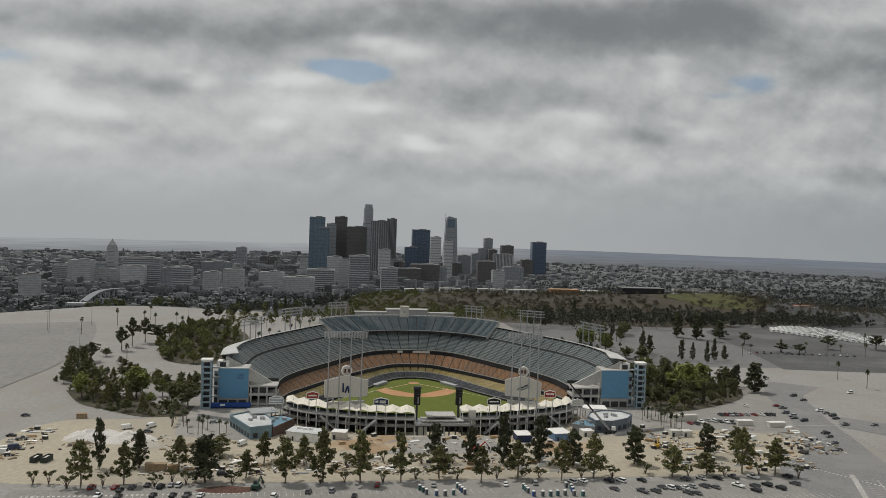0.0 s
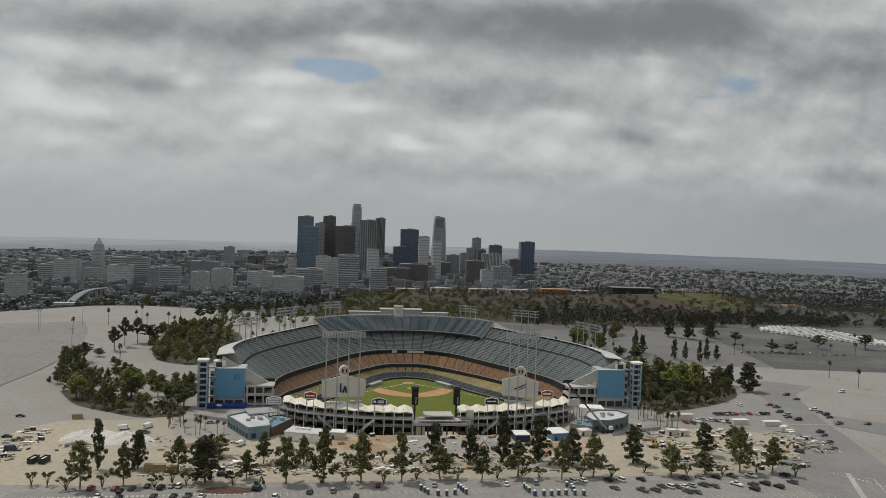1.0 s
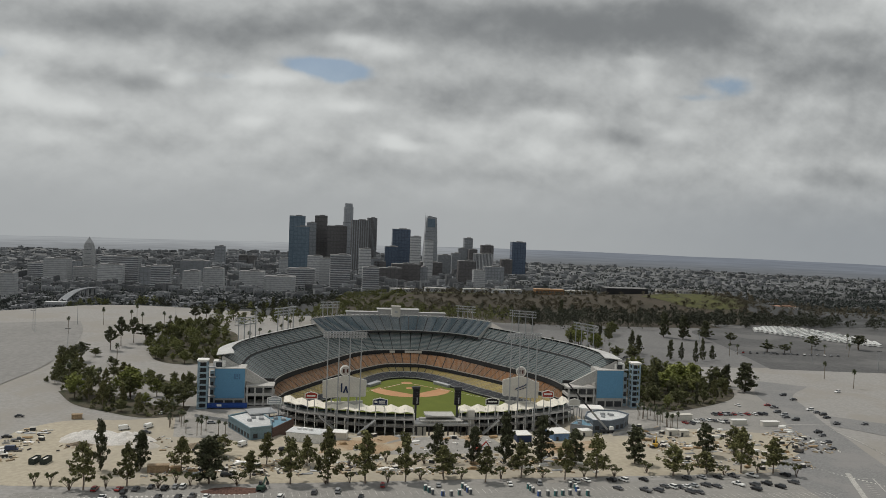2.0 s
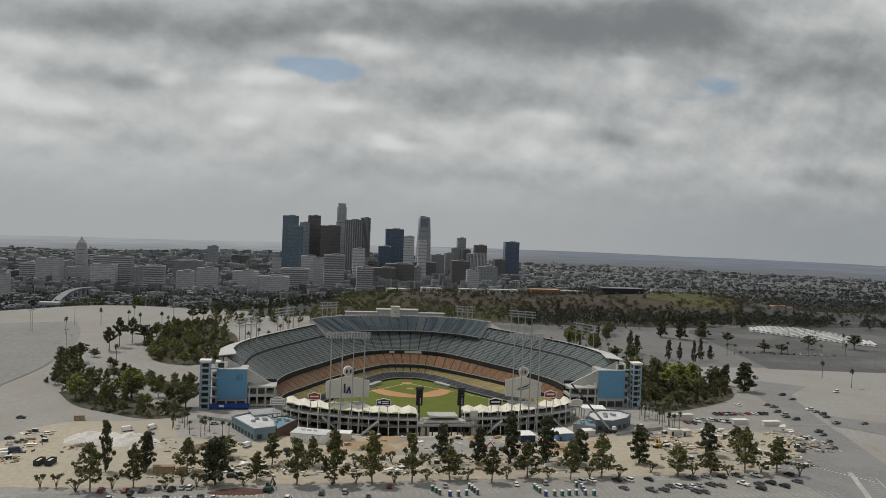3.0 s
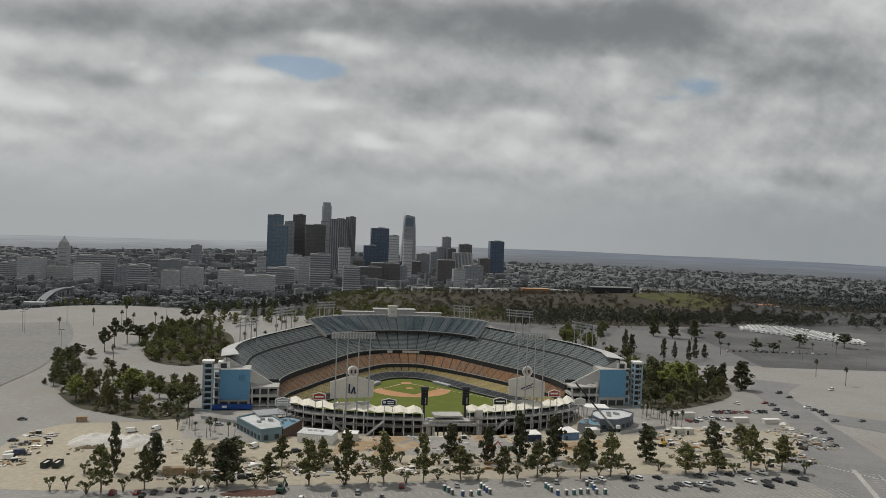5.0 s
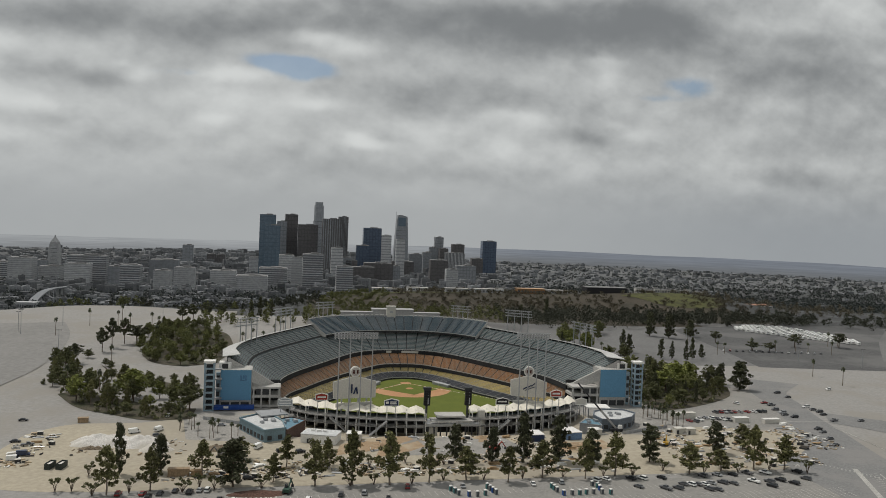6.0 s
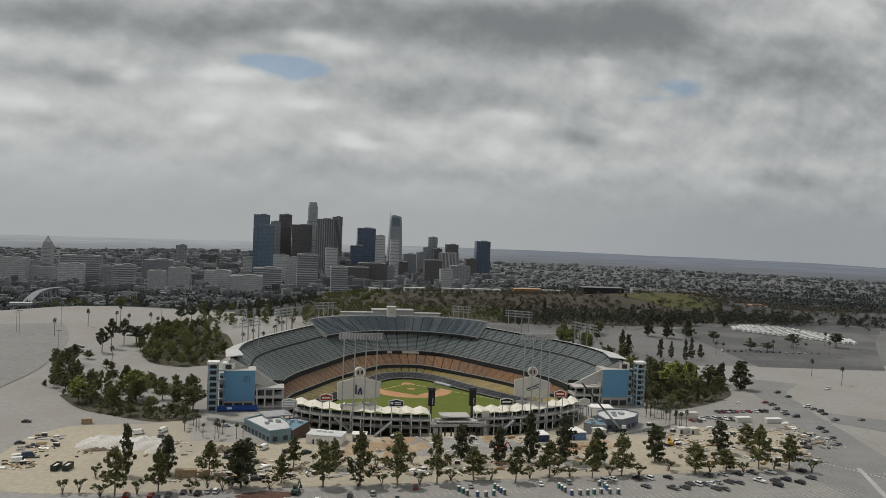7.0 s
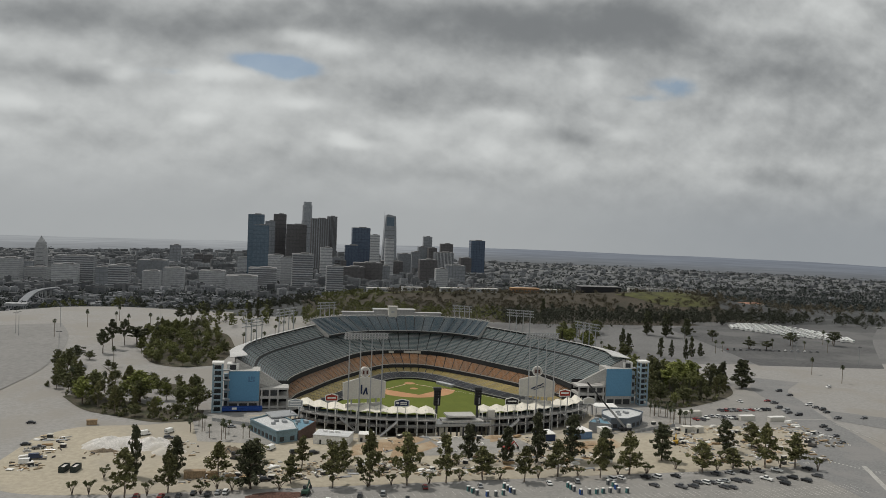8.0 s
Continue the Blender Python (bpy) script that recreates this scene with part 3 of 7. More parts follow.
def make_wing(side):
    """The end of a stand: slabs and openings, the blue panel and the lattice lift tower."""
    sx = -1 if side < 0 else 1
    y = -107.0 if side < 0 else -105.2
    wing = thing("stand_wing", "concrete end of a stand with a plain blue panel", "stand end", group="stand ends")
    px0, px1 = (104.6, 121.3) if side < 0 else (106.2, 123.0)
    zlift = 0 if side < 0 else 0.8
    s = Shape()
    s.box(sx * (px0 + px1) / 2, y + 6.2, 4.0, px1 - px0 + 0.6, 11.4, 25.5 + zlift)
    part("end_block", s, CONCRETE, wing)
    part("blue_panel", Shape().box(sx * (px0 + px1) / 2, y + 0.2, 12.0 + zlift, px1 - px0, 0.5, 17.0), BLUE_PANEL, wing, "plain blue sign panel")
    if side < 0:
        for dx, dz, w, h in ((0, 0, 1.0, 3.4), (1.4, 1.2, 1.0, 2.2), (2.6, 0, 0.9, 3.4), (1.2, 0, 1.6, 0.6)):
            part("panel_mark", Shape().box(-109.8 + dx - 0.4, y - 0.1, 23.0 + dz, w, 0.12, h * 0.9), surface("panel_mark", (0.09, 0.20, 0.33), 0.5), wing)
    # cladding between the panel and the tower, and dark bays under the panel
    part("side_cladding", Shape().box(sx * (px1 + 1.5), y + 2.0, 8.0, 2.2, 2.6, 19.5 + zlift), BLUE_STEEL, wing, "blue-grey cladding beside the panel")
    for k in range(4):
        part("cladding_window", Shape().box(sx * (px1 + 1.5), y + 0.62, 9.5 + 4.6 * k, 1.6, 0.2, 2.6), DARK_STEEL, wing)
    for k in range(3):
        part("low_bay", Shape().box(sx * (px0 + 3.2 + 5.4 * k), y + 0.42, 6.2, 4.4, 0.3, 4.6), DARK_STEEL, wing)
    part("panel_trim", Shape().box(sx * (px0 + px1) / 2, y + 0.15, 29.05 + zlift, px1 - px0 + 0.5, 0.7, 0.45), WHITE_PAINT, wing)
    # open decks towards the field
    ix = 88.0
    for z, h in ((8.0, 0.9), (13.2, 1.6), (18.2, 1.0)):
        part("deck_slab", Shape().box(sx * (ix + px0 - 0.4) / 2, y + 6.5, z, px0 - ix - 0.6, 12.0, h), CONCRETE, wing)
    part("back_wall", Shape().box(sx * (ix + px0) / 2, y + 13.5, 1.0, px0 - ix - 1.0, 0.5, 20.0), SHADED_CONCRETE, wing)
    for f in (0.0, 0.36, 0.68, 0.98):
        x = ix + 0.8 + (px0 - ix - 2.0) * f
        part("column", Shape().box(sx * x, y + 1.0, 3.0, 0.9, 0.9, 16.0), CONCRETE, wing)
    # raking wall under the ends of the seat rows
    top = Shape()
    outline = [(ix + 1.5, 15.6), (ix + 1.7, 17.6), (px0 - 0.3, 29.3 + zlift), (px0 - 0.3, 22.0 + zlift), (ix + 8, 17.6)]
    pts = [(sx * a, y + 13.5 - 13.0 * (a - ix) / (px0 - ix), b) for a, b in outline] + [(sx * a, y + 15.0 - 13.0 * (a - ix) / (px0 - ix), b) for a, b in outline]
    k = len(outline)
    top.add(pts, [tuple(range(k)), tuple(range(2 * k - 1, k - 1, -1))] + [(i, (i + 1) % k, k + (i + 1) % k, k + i) for i in range(k)])
    part("raking_wall", top, CONCRETE, wing)
    part("window_band", Shape().box(sx * (px0 - 6.5), y + 0.9, 14.9, 7.0, 0.5, 3.1), DARK_STEEL, wing)
    # roof boxes and the lattice tower
    part("plant_room", Shape().box(sx * (px1 - 2.0), y + 5.0, 29.4 + zlift, 6.5, 6.5, 3.6), WHITE_PAINT, wing)
    part("plant_room_door", Shape().box(sx * (px1 - 2.0), y + 1.68, 29.6 + zlift, 3.4, 0.1, 2.7), DARK_STEEL, wing)
    tx, ty = (127.0, -112.0) if side < 0 else (129.8, -106.0)
    base = ground_z(sx * tx, ty)
    for ax in (-1, 1):
        for ay in (-1, 1):
            part("tower_post", Shape().box(sx * tx + ax * 2.4, ty + ay * 2.4, base - 0.2, 0.75, 0.75, 34.6 - base), BLUE_STEEL, wing)
    for k in range(9):
        z = base + (34.2 - base) * k / 8
        s = Shape()
        for ax, ay, wx, wy in ((0, -2.4, 5.4, 0.6), (0, 2.4, 5.4, 0.6), (-2.4, 0, 0.6, 4.4), (2.4, 0, 0.6, 4.4)):
            s.box(sx * tx + ax, ty + ay, z - 0.2, wx, wy, 1.0)
        part("tower_landing", s, BLUE_STEEL if k < 8 else WHITE_PAINT, wing)
        if k < 8:
            part("stair_flight", Shape().beam((sx * tx - 1.8, ty, z + 0.5), (sx * tx + 1.8, ty, z + (34.2 - base) / 8), 0.35), DARK_STEEL, wing)
    part("tower_core", Shape().box(sx * tx, ty + 1.1, base, 3.4, 1.6, 33.0 - base), DARK_STEEL, wing)
    part("tower_roof", Shape().box(sx * tx, ty, 34.6, 6.2, 6.2, 0.8), WHITE_PAINT, wing)
    for k in range(4):
        z = base + 5.5 * (k + 1)
        part("link_bridge", Shape().box(sx * (px1 + 1.6), ty + 4.0, z, 4.6, 3.0, 0.7), STEEL, wing)


make_wing(-1)
make_wing(1)


def make_field():
    arc = [(math.sin(a) * r, -math.cos(a) * r) for a, r in ((math.radians(d), 123.0 - 19.8 * abs(d / 45.0) ** 2.2) for d in range(-45, 46, 3))]
    rim = curve_points(FIELD_FRONT, 60)
    s = Shape()
    rows = []
    for y in np.arange(14.8, -123.1, -2.2):
        if y > -84:
            k = next(i for i in range(60) if rim[i][1] <= y + 1e-6 or i == 59)
            half = max(1.0, rim[k][0] + 0.6)
        else:
            half = max(1.0, 73.6 * (1 - ((-y - 84) / 39.5) ** 2.0) ** 0.62) if y > -123 else 1.0
        rows.append([(AXIS + half * g, float(y), 0.0) for g in (-1, -0.5, 0, 0.5, 1)])
    s.strip(rows)
    part("playing_field", s, GRASS)
    field = bpy.data.objects["playing_field"]
    tagged(field, "mown green baseball outfield and infield grass", "grass field", kind="structure")
    clay = Shape()
    pts = []
    for d in range(-90, 91, 5):
        a = math.radians(d)
        x, y = 28.96 * math.sin(a), -18.44 - 28.96 * math.cos(a)
        if y < -abs(x) + 3.0 or abs(x) < 20:
            pts.append((x, y))
    pts = [p for p in pts if p[1] <= -abs(p[0]) + 3.2]
    right, left = (29.6, -26.6), (-29.6, -26.6)
    inner = [(19.0, -16.0), (21.5, -19.4), (1.9, -37.4), (0, -38.3), (-1.9, -37.4), (-21.5, -19.4), (-19.0, -16.0)]
    # the clay between the arc and the grass square, in strips
    outer_line = curve_points([left] + pts[::3] + [right], 41)
    inner_line = curve_points(list(reversed(inner)), 41)
    clay.strip([[(x + AXIS, y, 0.05) for x, y in outer_line], [(x + AXIS, y, 0.05) for x, y in inner_line]])
    part("infield_clay", clay, CLAY, field, "bare orange clay of the infield")
    for name, x, y, r, z, m in (("home_circle", 0, 0, 4.0, 0.06, CLAY), ("pitching_mound", 0, -18.4, 2.8, 0.25, CLAY)):
        c = Shape()
        ring = [(x + AXIS + r * math.cos(i * math.pi / 12), y + r * math.sin(i * math.pi / 12)) for i in range(24)]
        low, high = [(a, b, 0.01) for a, b in ring], [(x + AXIS + (a - x - AXIS) * 0.7, y + (b - y) * 0.7, z) for a, b in ring]
        c.add(low + high, [tuple(range(24, 48))] + [(i, (i + 1) % 24, 24 + (i + 1) % 24, 24 + i) for i in range(24)])
        part(name, c, m, field)
    for sx in (-1, 1):
        part("foul_line", Shape().add([(AXIS + sx * 3.1, -2.9, 0.07), (AXIS + sx * 2.9, -3.1, 0.07), (AXIS + sx * 70, -70.2, 0.07), (AXIS + sx * 70.2, -70, 0.07)], [(0, 1, 2, 3)]), CHALK, field)
        part("base_path", Shape().add([(AXIS + sx * 2.1, -1.4, 0.04), (AXIS + sx * 1.4, -2.1, 0.04), (AXIS + sx * 19.9, -20.6, 0.04), (AXIS + sx * 20.6, -19.9, 0.04)], [(0, 1, 2, 3)]), CLAY, field)
        dug = Shape().box(AXIS + sx * 24.5, -6.0 - 3.0, 0.0, 15.5, 3.2, 1.5, math.radians(-57 * sx))
        dug.box(AXIS + sx * 24.7, -6.0 - 3.0, 1.5, 16.0, 4.0, 0.35, math.radians(-57 * sx))
        tagged(part("dugout", dug, [surface("dugout_grey", (0.36, 0.37, 0.38), 0.6)]), "long low grey dugout beside the infield grass", "dugout", group="dugouts")
    wall = Shape()
    a = [(x * 1.03 + AXIS, y) for x, y in arc]
    wall.strip([[(x, y, 0.0) for x, y in a], [(x, y, 2.4) for x, y in a], [(x * 1.006, y * 1.006, 2.4) for x, y in a], [(x * 1.006, y * 1.006, 0.0) for x, y in a]])
    part("outfield_wall", wall, NAVY, field, "padded navy outfield wall")


make_field()


PAVILION = [(-82, -124), (-72, -133), (-60, -139), (-48, -143.5), (-36, -147), (-24, -149), (-12.5, -150)]


def make_pavilion(sx):
    """Bleachers behind the outfield: raked body, floors on columns at the back, folded canopy, stairs and rails."""
    label = "open outfield pavilion on pale columns with a folded white canopy"
    pav = thing("outfield_pavilion", label, "pavilion", group="outfield pavilions")
    line = curve_points([(-sx * x + AXIS, y + (1.5 if sx > 0 else 0)) for x, y in PAVILION], 29)
    low = 4.0
    inner = []
    for x, y in line:
        a = math.atan2(x, -y)
        r = 122.5 - 19.8 * min(1.0, abs(math.degrees(a) / 45.0)) ** 2.2
        inner.append((math.sin(a) * r * 1.03 + AXIS, -math.cos(a) * r))
    body = Shape()
    body.strip([[(x, y, 2.5) for x, y in inner], [(x, y + 1.0, 12.0) for x, y in line]])
    body.strip([[(x, y + 1.0, 12.0) for x, y in line], [(x, y + 1.0, 11.0) for x, y in line], [(x, y + 10.0, 4.0) for x, y in line]])
    body.strip([[(x, y, 2.5) for x, y in inner], [(x, y, -0.5) for x, y in inner]])
    part("bleacher_body", body, CONCRETE, pav)
    for k in range(0, 28, 2):
        s = Shape()
        rows = []
        for q in range(14):
            g0, g1 = (q + 0.3) / 14, (q + 0.8) / 14
            for g, dz in ((g0, 0.15), (g0, 0.65), (g1, 0.65), (g1, 0.2)):
                rows.append([(inner[i][0] + (line[i][0] - inner[i][0]) * g, inner[i][1] + (line[i][1] + 1 - inner[i][1]) * g, 2.5 + 9.5 * g + dz) for i in (k, k + 1, k + 2)])
        s.strip(rows)
        part("bleacher_section", s, SEAT_RESERVE, pav)
    # floors and columns behind
    for z, name in ((11.4, "upper_floor"), (7.7, "middle_floor")):
        s = Shape()
        a, b = [(x, y + 1.0) for x, y in line], [(x * 1.02, y - 7.0) for x, y in line]
        s.strip([[(x, y, z + 0.6) for x, y in a], [(x, y, z + 0.6) for x, y in b], [(x, y, z + 0.22) for x, y in b], [(x, y, z + 0.22) for x, y in a]])
        part(name, s, surface("pavilion_slab", (0.25, 0.246, 0.24), 0.85, vary=0.1), pav)
        for j in range(28):
            (x0, y0), (x1, y1) = b[j], b[j + 1]
            r = Shape().beam((x0, y0, z + 1.7), (x1, y1, z + 1.7), 0.16)
            r.beam((x0, y0, z + 1.15), (x1, y1, z + 1.15), 0.1)
            for g in (0.0, 0.33, 0.66):
                r.beam((x0 + (x1 - x0) * g, y0 + (y1 - y0) * g, z + 0.6), (x0 + (x1 - x0) * g, y0 + (y1 - y0) * g, z + 1.7), 0.12)
            if z > 10 and j % 2:
                r.box((x0 + x1) / 2, (y0 + y1) / 2, z + 0.8, math.hypot(x1 - x0, y1 - y0) * 0.8, 0.08, 0.7, math.atan2(y1 - y0, x1 - x0))
            part("railing", r, surface("rail_grey", (0.40, 0.395, 0.38), 0.6, vary=0.06), pav)
    for i in range(0, 29, 2):
        x, y = line[i]
        part("column", Shape().box(x * 1.02, y - 6.6, low - 0.6, 0.45, 0.45, 12.2 if i % 4 == 0 else 8.0), WHITE_PAINT, pav)
        part("inner_column", Shape().box(x, y + 0.6, low - 0.6, 0.8, 0.8, 8.2), CONCRETE, pav)
        part("canopy_post", Shape().box(x, y - 1.0, 12.0, 0.35, 0.35, 4.6), WHITE_PAINT, pav)
    # near-black wall: dimness of the open floors is put into its colour
    part("rear_wall", Shape().strip([[(x, y + 2.2, low - 1) for x, y in line], [(x, y + 2.2, 11.6) for x, y in line]]), surface("shaded_pavilion_wall", (0.05, 0.049, 0.047), 0.9, vary=0.15), pav)
    c = Shape()
    up, down = [], []
    for i, (x, y) in enumerate(curve_points(line, 55)):
        z = 16.2 + 0.5 * (abs((i + 3) % 6 - 3) - 1.5)
        up.append((x, y + 5.0, z + 0.5))
        down.append((x, y - 4.2, z * 0.5 + 16.2 * 0.5 - 0.9))
    c.strip([up, down])
    c.strip([[(x, y, z - 0.12) for x, y, z in down], [(x, y, z - 0.12) for x, y, z in up]])
    c.strip([down, [(x, y, z - 0.22) for x, y, z in down]])
    part("folded_canopy", c, CANVAS, pav, "folded off-white canopy")
    part("rear_screen", Shape().strip([[(x, y + 2.4, 12.0) for x, y in line], [(x, y + 2.4, 13.1) for x, y in line]]), SHADED_CONCRETE, pav)
    for f in (0.34, 0.72):
        i = int(28 * f)
        x, y = line[i][0] * 1.03, line[i][1] - 9.0
        x2 = x + (9.0 if f < 0.5 else -9.0)
        st = Shape()
        for k in range(14):
            g = (k + 0.5) / 14
            st.box(x + (x2 - x) * g, y, 11.6 + (low - 11.4) * g, 0.8, 2.6, 0.3)
        st.beam((x, y - 1.3, 11.7), (x2, y - 1.3, low + 0.2), 0.5)
        st.beam((x, y + 1.3, 11.7), (x2, y + 1.3, low + 0.2), 0.5)
        st.beam((x, y - 1.3, 13.0), (x2, y - 1.3, low + 1.5), 0.16)
        part("stairway", st, STEEL, pav)
    return pav


make_pavilion(-1)
make_pavilion(1)


def make_board(ax, ay, bx, by, mirrored):
    """A hexagonal score board on four posts with a disc above it."""
    board = thing("scoreboard", "blank cream hexagonal scoreboard on posts with a round emblem above", "scoreboard", group="scoreboards")
    a, b = Vector((ax, ay, 0)), Vector((bx, by, 0))
    along = (b - a).normalized()
    away = Vector((-along.y, along.x, 0))
    L = (b - a).length

    def at(u, w, z):
        p = a + along * (u * L) + away * w
        return (p.x, p.y, z)
    outline = [(0.0, 20.4), (1.0, 20.0), (1.015, 28.6), (0.5, 31.9), (-0.015, 29.2)]
    s = Shape()
    k = len(outline)
    s.add([at(u, -0.6, z) for u, z in outline] + [at(u, 0.9, z) for u, z in outline],
          [tuple(range(k)), tuple(range(2 * k - 1, k - 1, -1))] + [(i, (i + 1) % k, k + (i + 1) % k, k + i) for i in range(k)])
    part("board", s, CREAM, board)
    s = Shape()
    for (u0, z0), (u1, z1) in zip(outline, outline[1:] + outline[:1]):
        s.beam(at(u0, -0.2, z0), at(u1, -0.2, z1), 0.45)
    part("board_frame", s, WHITE_PAINT, board)
    marks = [((0.42, 22.9), (0.42, 27.7), 0.8), ((0.47, 22.4), (0.53, 26.0), 0.8), ((0.56, 22.4), (0.53, 26.0), 0.8)] if not mirrored else \
            [((0.34, 24.2), (0.46, 25.6), 0.5), ((0.46, 25.2), (0.58, 26.6), 0.45), ((0.58, 26.2), (0.68, 27.8), 0.45), ((0.40, 23.6), (0.70, 26.0), 0.3)]
    for (u0, z0), (u1, z1), w in marks:
        part("emblem_bar", Shape().beam(at(u0, -0.72, z0), at(u1, -0.72, z1), w), NAVY, board)
    part("lower_panel", Shape().add([at(u, w, z) for u in (0.06, 0.94) for w in (-0.3, 0.5) for z in (15.2, 17.6)], [(0, 1, 5, 4), (2, 6, 7, 3), (0, 2, 3, 1), (4, 5, 7, 6), (1, 3, 7, 5), (0, 4, 6, 2)]), CREAM, board)
    c = a + along * (0.5 * L)
    disc = part("disc", Shape().tube((c.x - away.x * 0.7, c.y - away.y * 0.7, 34.4), (c.x + away.x * 0.7, c.y + away.y * 0.7, 34.4), 2.9, 2.9, 24), WHITE_PAINT, board)
    part("disc_face", Shape().tube((c.x - away.x * 0.85, c.y - away.y * 0.85, 34.4), (c.x - away.x * 0.6, c.y - away.y * 0.6, 34.4), 2.35, 2.35, 24), surface("faded_cream", (0.50, 0.47, 0.44), 0.6), disc)
    for du in (-0.045, 0.045):
        p = a + along * ((0.5 + du) * L) - away * 0.95
        part("disc_bar", Shape().box(p.x, p.y, 33.4, 0.9, 0.15, 2.0), surface("faded_maroon", (0.085, 0.03, 0.025), 0.6), disc)
    for u in (0.2, 0.4, 0.6, 0.8):
        p = a + along * (u * L) + away * 0.4
        part("board_post", Shape().box(p.x, p.y, 7.0, 0.8, 0.8, 13.6), STEEL, board)


make_board(-60.2, -141.0, -37.3, -135.5, False)
make_board(40.6, -133.5, 59.6, -138.0, True)


def make_light_tower(x0, x1, y0, y1, base, top, rows, poles, depth=5.0):
    """Floodlights: slim poles that carry rows of lamps."""
    tower = thing("floodlight_tower", "tall steel floodlight tower with banked lamps on slim poles", "light tower", group="floodlight towers")
    a, b = Vector((x0, y0, 0)), Vector((x1, y1, 0))
    for k in range(poles):
        p = a + (b - a) * ((k + 0.5) / poles)
        part("pole", Shape().tube((p.x, p.y, base), (p.x, p.y, top + 0.3), 0.42, 0.28, 8), STEEL, tower)
    away = Vector((-(b - a).y, (b - a).x, 0)).normalized()
    n = max(8, int((b - a).length / 1.5))
    for r in range(rows):
        z = top - r * depth / max(1, rows - 1) * 0.9
        p, q = a + away * (0.5 * r), b + away * (0.5 * r)
        rail = part("lamp_rail", Shape().beam((p.x, p.y, z), (q.x, q.y, z), 0.45), STEEL, tower)
        for k in range(n):
            g = (k + 0.5) / n
            c = p + (q - p) * g
            lamp = Shape().tube((c.x, c.y, z - 0.1), (c.x + away.x * 0.7, c.y + away.y * 0.7, z - 0.4), 0.2, 0.42, 8)
            part("lamp", lamp, LAMP_GLASS, rail)
    for k in range(poles - 1):
        p, q = a + (b - a) * ((k + 0.5) / poles), a + (b - a) * ((k + 1.5) / poles)
        part("brace", Shape().beam((p.x, p.y, top - depth), (q.x, q.y, top), 0.14), STEEL, tower)


make_light_tower(-61.4, -38.0, -149, -149, 4.0, 57.0, 4, 4, 3.2)
make_light_tower(38.2, 57.5, -149, -149, 4.0, 57.8, 4, 4, 3.2)
make_light_tower(-116, -103, -52, -38, 30.0, 51.0, 3, 4)
make_light_tower(-95, -81, 12, 30, 30.0, 50.5, 3, 4)
make_light_tower(-63, -48, 66, 74, 30.0, 50.5, 3, 4)
make_light_tower(47, 62, 74, 66, 30.0, 49.5, 3, 4)
make_light_tower(86, 105, 48, 36, 30.0, 49.6, 3, 4)
make_light_tower(118, 128, -18, -40, 28.0, 49.0, 3, 4)


def make_sign(x, y, z, w, h, face, name_bars, frame_mat=WHITE_PAINT, turn=0.0):
    sign = thing("hexagon_sign", "small hexagonal advertising sign on two posts over the pavilion", "sign", at=pose(x, y, 0, 0, 0, turn), group="hexagonal signs")
    o = [(-w / 2, z - h / 2), (w / 2, z - h / 2), (w / 2, z + h * 0.3), (0, z + h * 0.55), (-w / 2, z + h * 0.3)]
    s = Shape().add([(u, -0.25, v) for u, v in o] + [(u, 0.25, v) for u, v in o], [(0, 1, 2, 3, 4), (9, 8, 7, 6, 5)] + [(i, (i + 1) % 5, 5 + (i + 1) % 5, 5 + i) for i in range(5)])
    part("face", s, face, sign)
    f = Shape()
    for i in range(5):
        (u0, v0), (u1, v1) = o[i], o[(i + 1) % 5]
        f.beam((u0, -0.15, v0), (u1, -0.15, v1), 0.4)
    part("frame", f, frame_mat, sign)
    for u, v, bw, bh in name_bars:
        part("bar", Shape().box(u * w, -0.32, z + v * h, bw * w, 0.1, bh * h), WHITE_PAINT, sign)
    for u in (-0.3, 0.3):
        part("post", Shape().box(u * w, 0.5, 7.0, 0.35, 0.35, z - 7.0 + h * 0.3), STEEL, sign)


make_sign(-66.5, -143, 21.8, 6.4, 3.6, RED_PAINT, [(0, -0.16, 0.7, 0.22)])
make_sign(-30.2, -152, 20.6, 7.6, 3.6, NAVY, [(-0.3, -0.15, 0.2, 0.3), (0.12, 0.02, 0.45, 0.14), (0.12, -0.24, 0.45, 0.14)])
make_sign(30.8, -151, 20.8, 7.2, 3.6, surface("black_paint", (0.02, 0.02, 0.022), 0.5), [(0, -0.12, 0.7, 0.2)])
make_sign(62.8, -147, 24.2, 6.4, 3.6, RED_PAINT, [(0, -0.14, 0.7, 0.26)])
make_sign(-85.5, -145, 19.6, 7.4, 3.8, STEEL, [(0, 0.08, 0.8, 0.16), (0, -0.28, 0.8, 0.16)])
make_sign(82.0, -136, 17.2, 6.4, 3.6, CREAM, [])


def make_speaker(x):
    tower = thing("speaker_tower", "tall black loudspeaker stack on a dark mast", "loudspeaker", group="loudspeaker towers")
    part("mast", Shape().box(x, -150.0, 4.0, 1.1, 1.1, 16.0), DARK_STEEL, tower)
    part("cap", Shape().box(x, -150.4, 27.2, 4.2, 2.4, 1.3), DARK_STEEL, tower)
    for k in range(6):
        part("speaker", Shape().box(x, -150.6 - 0.12 * k, 18.8 + 1.4 * k, 3.4, 2.0, 1.25), surface("speaker_black", (0.018, 0.018, 0.02), 0.7), tower)
    part("bracket", Shape().box(x + 0.5, -151.8, 19.5, 0.5, 0.3, 7.5), STEEL, tower)


make_speaker(-11.0)
make_speaker(11.6)


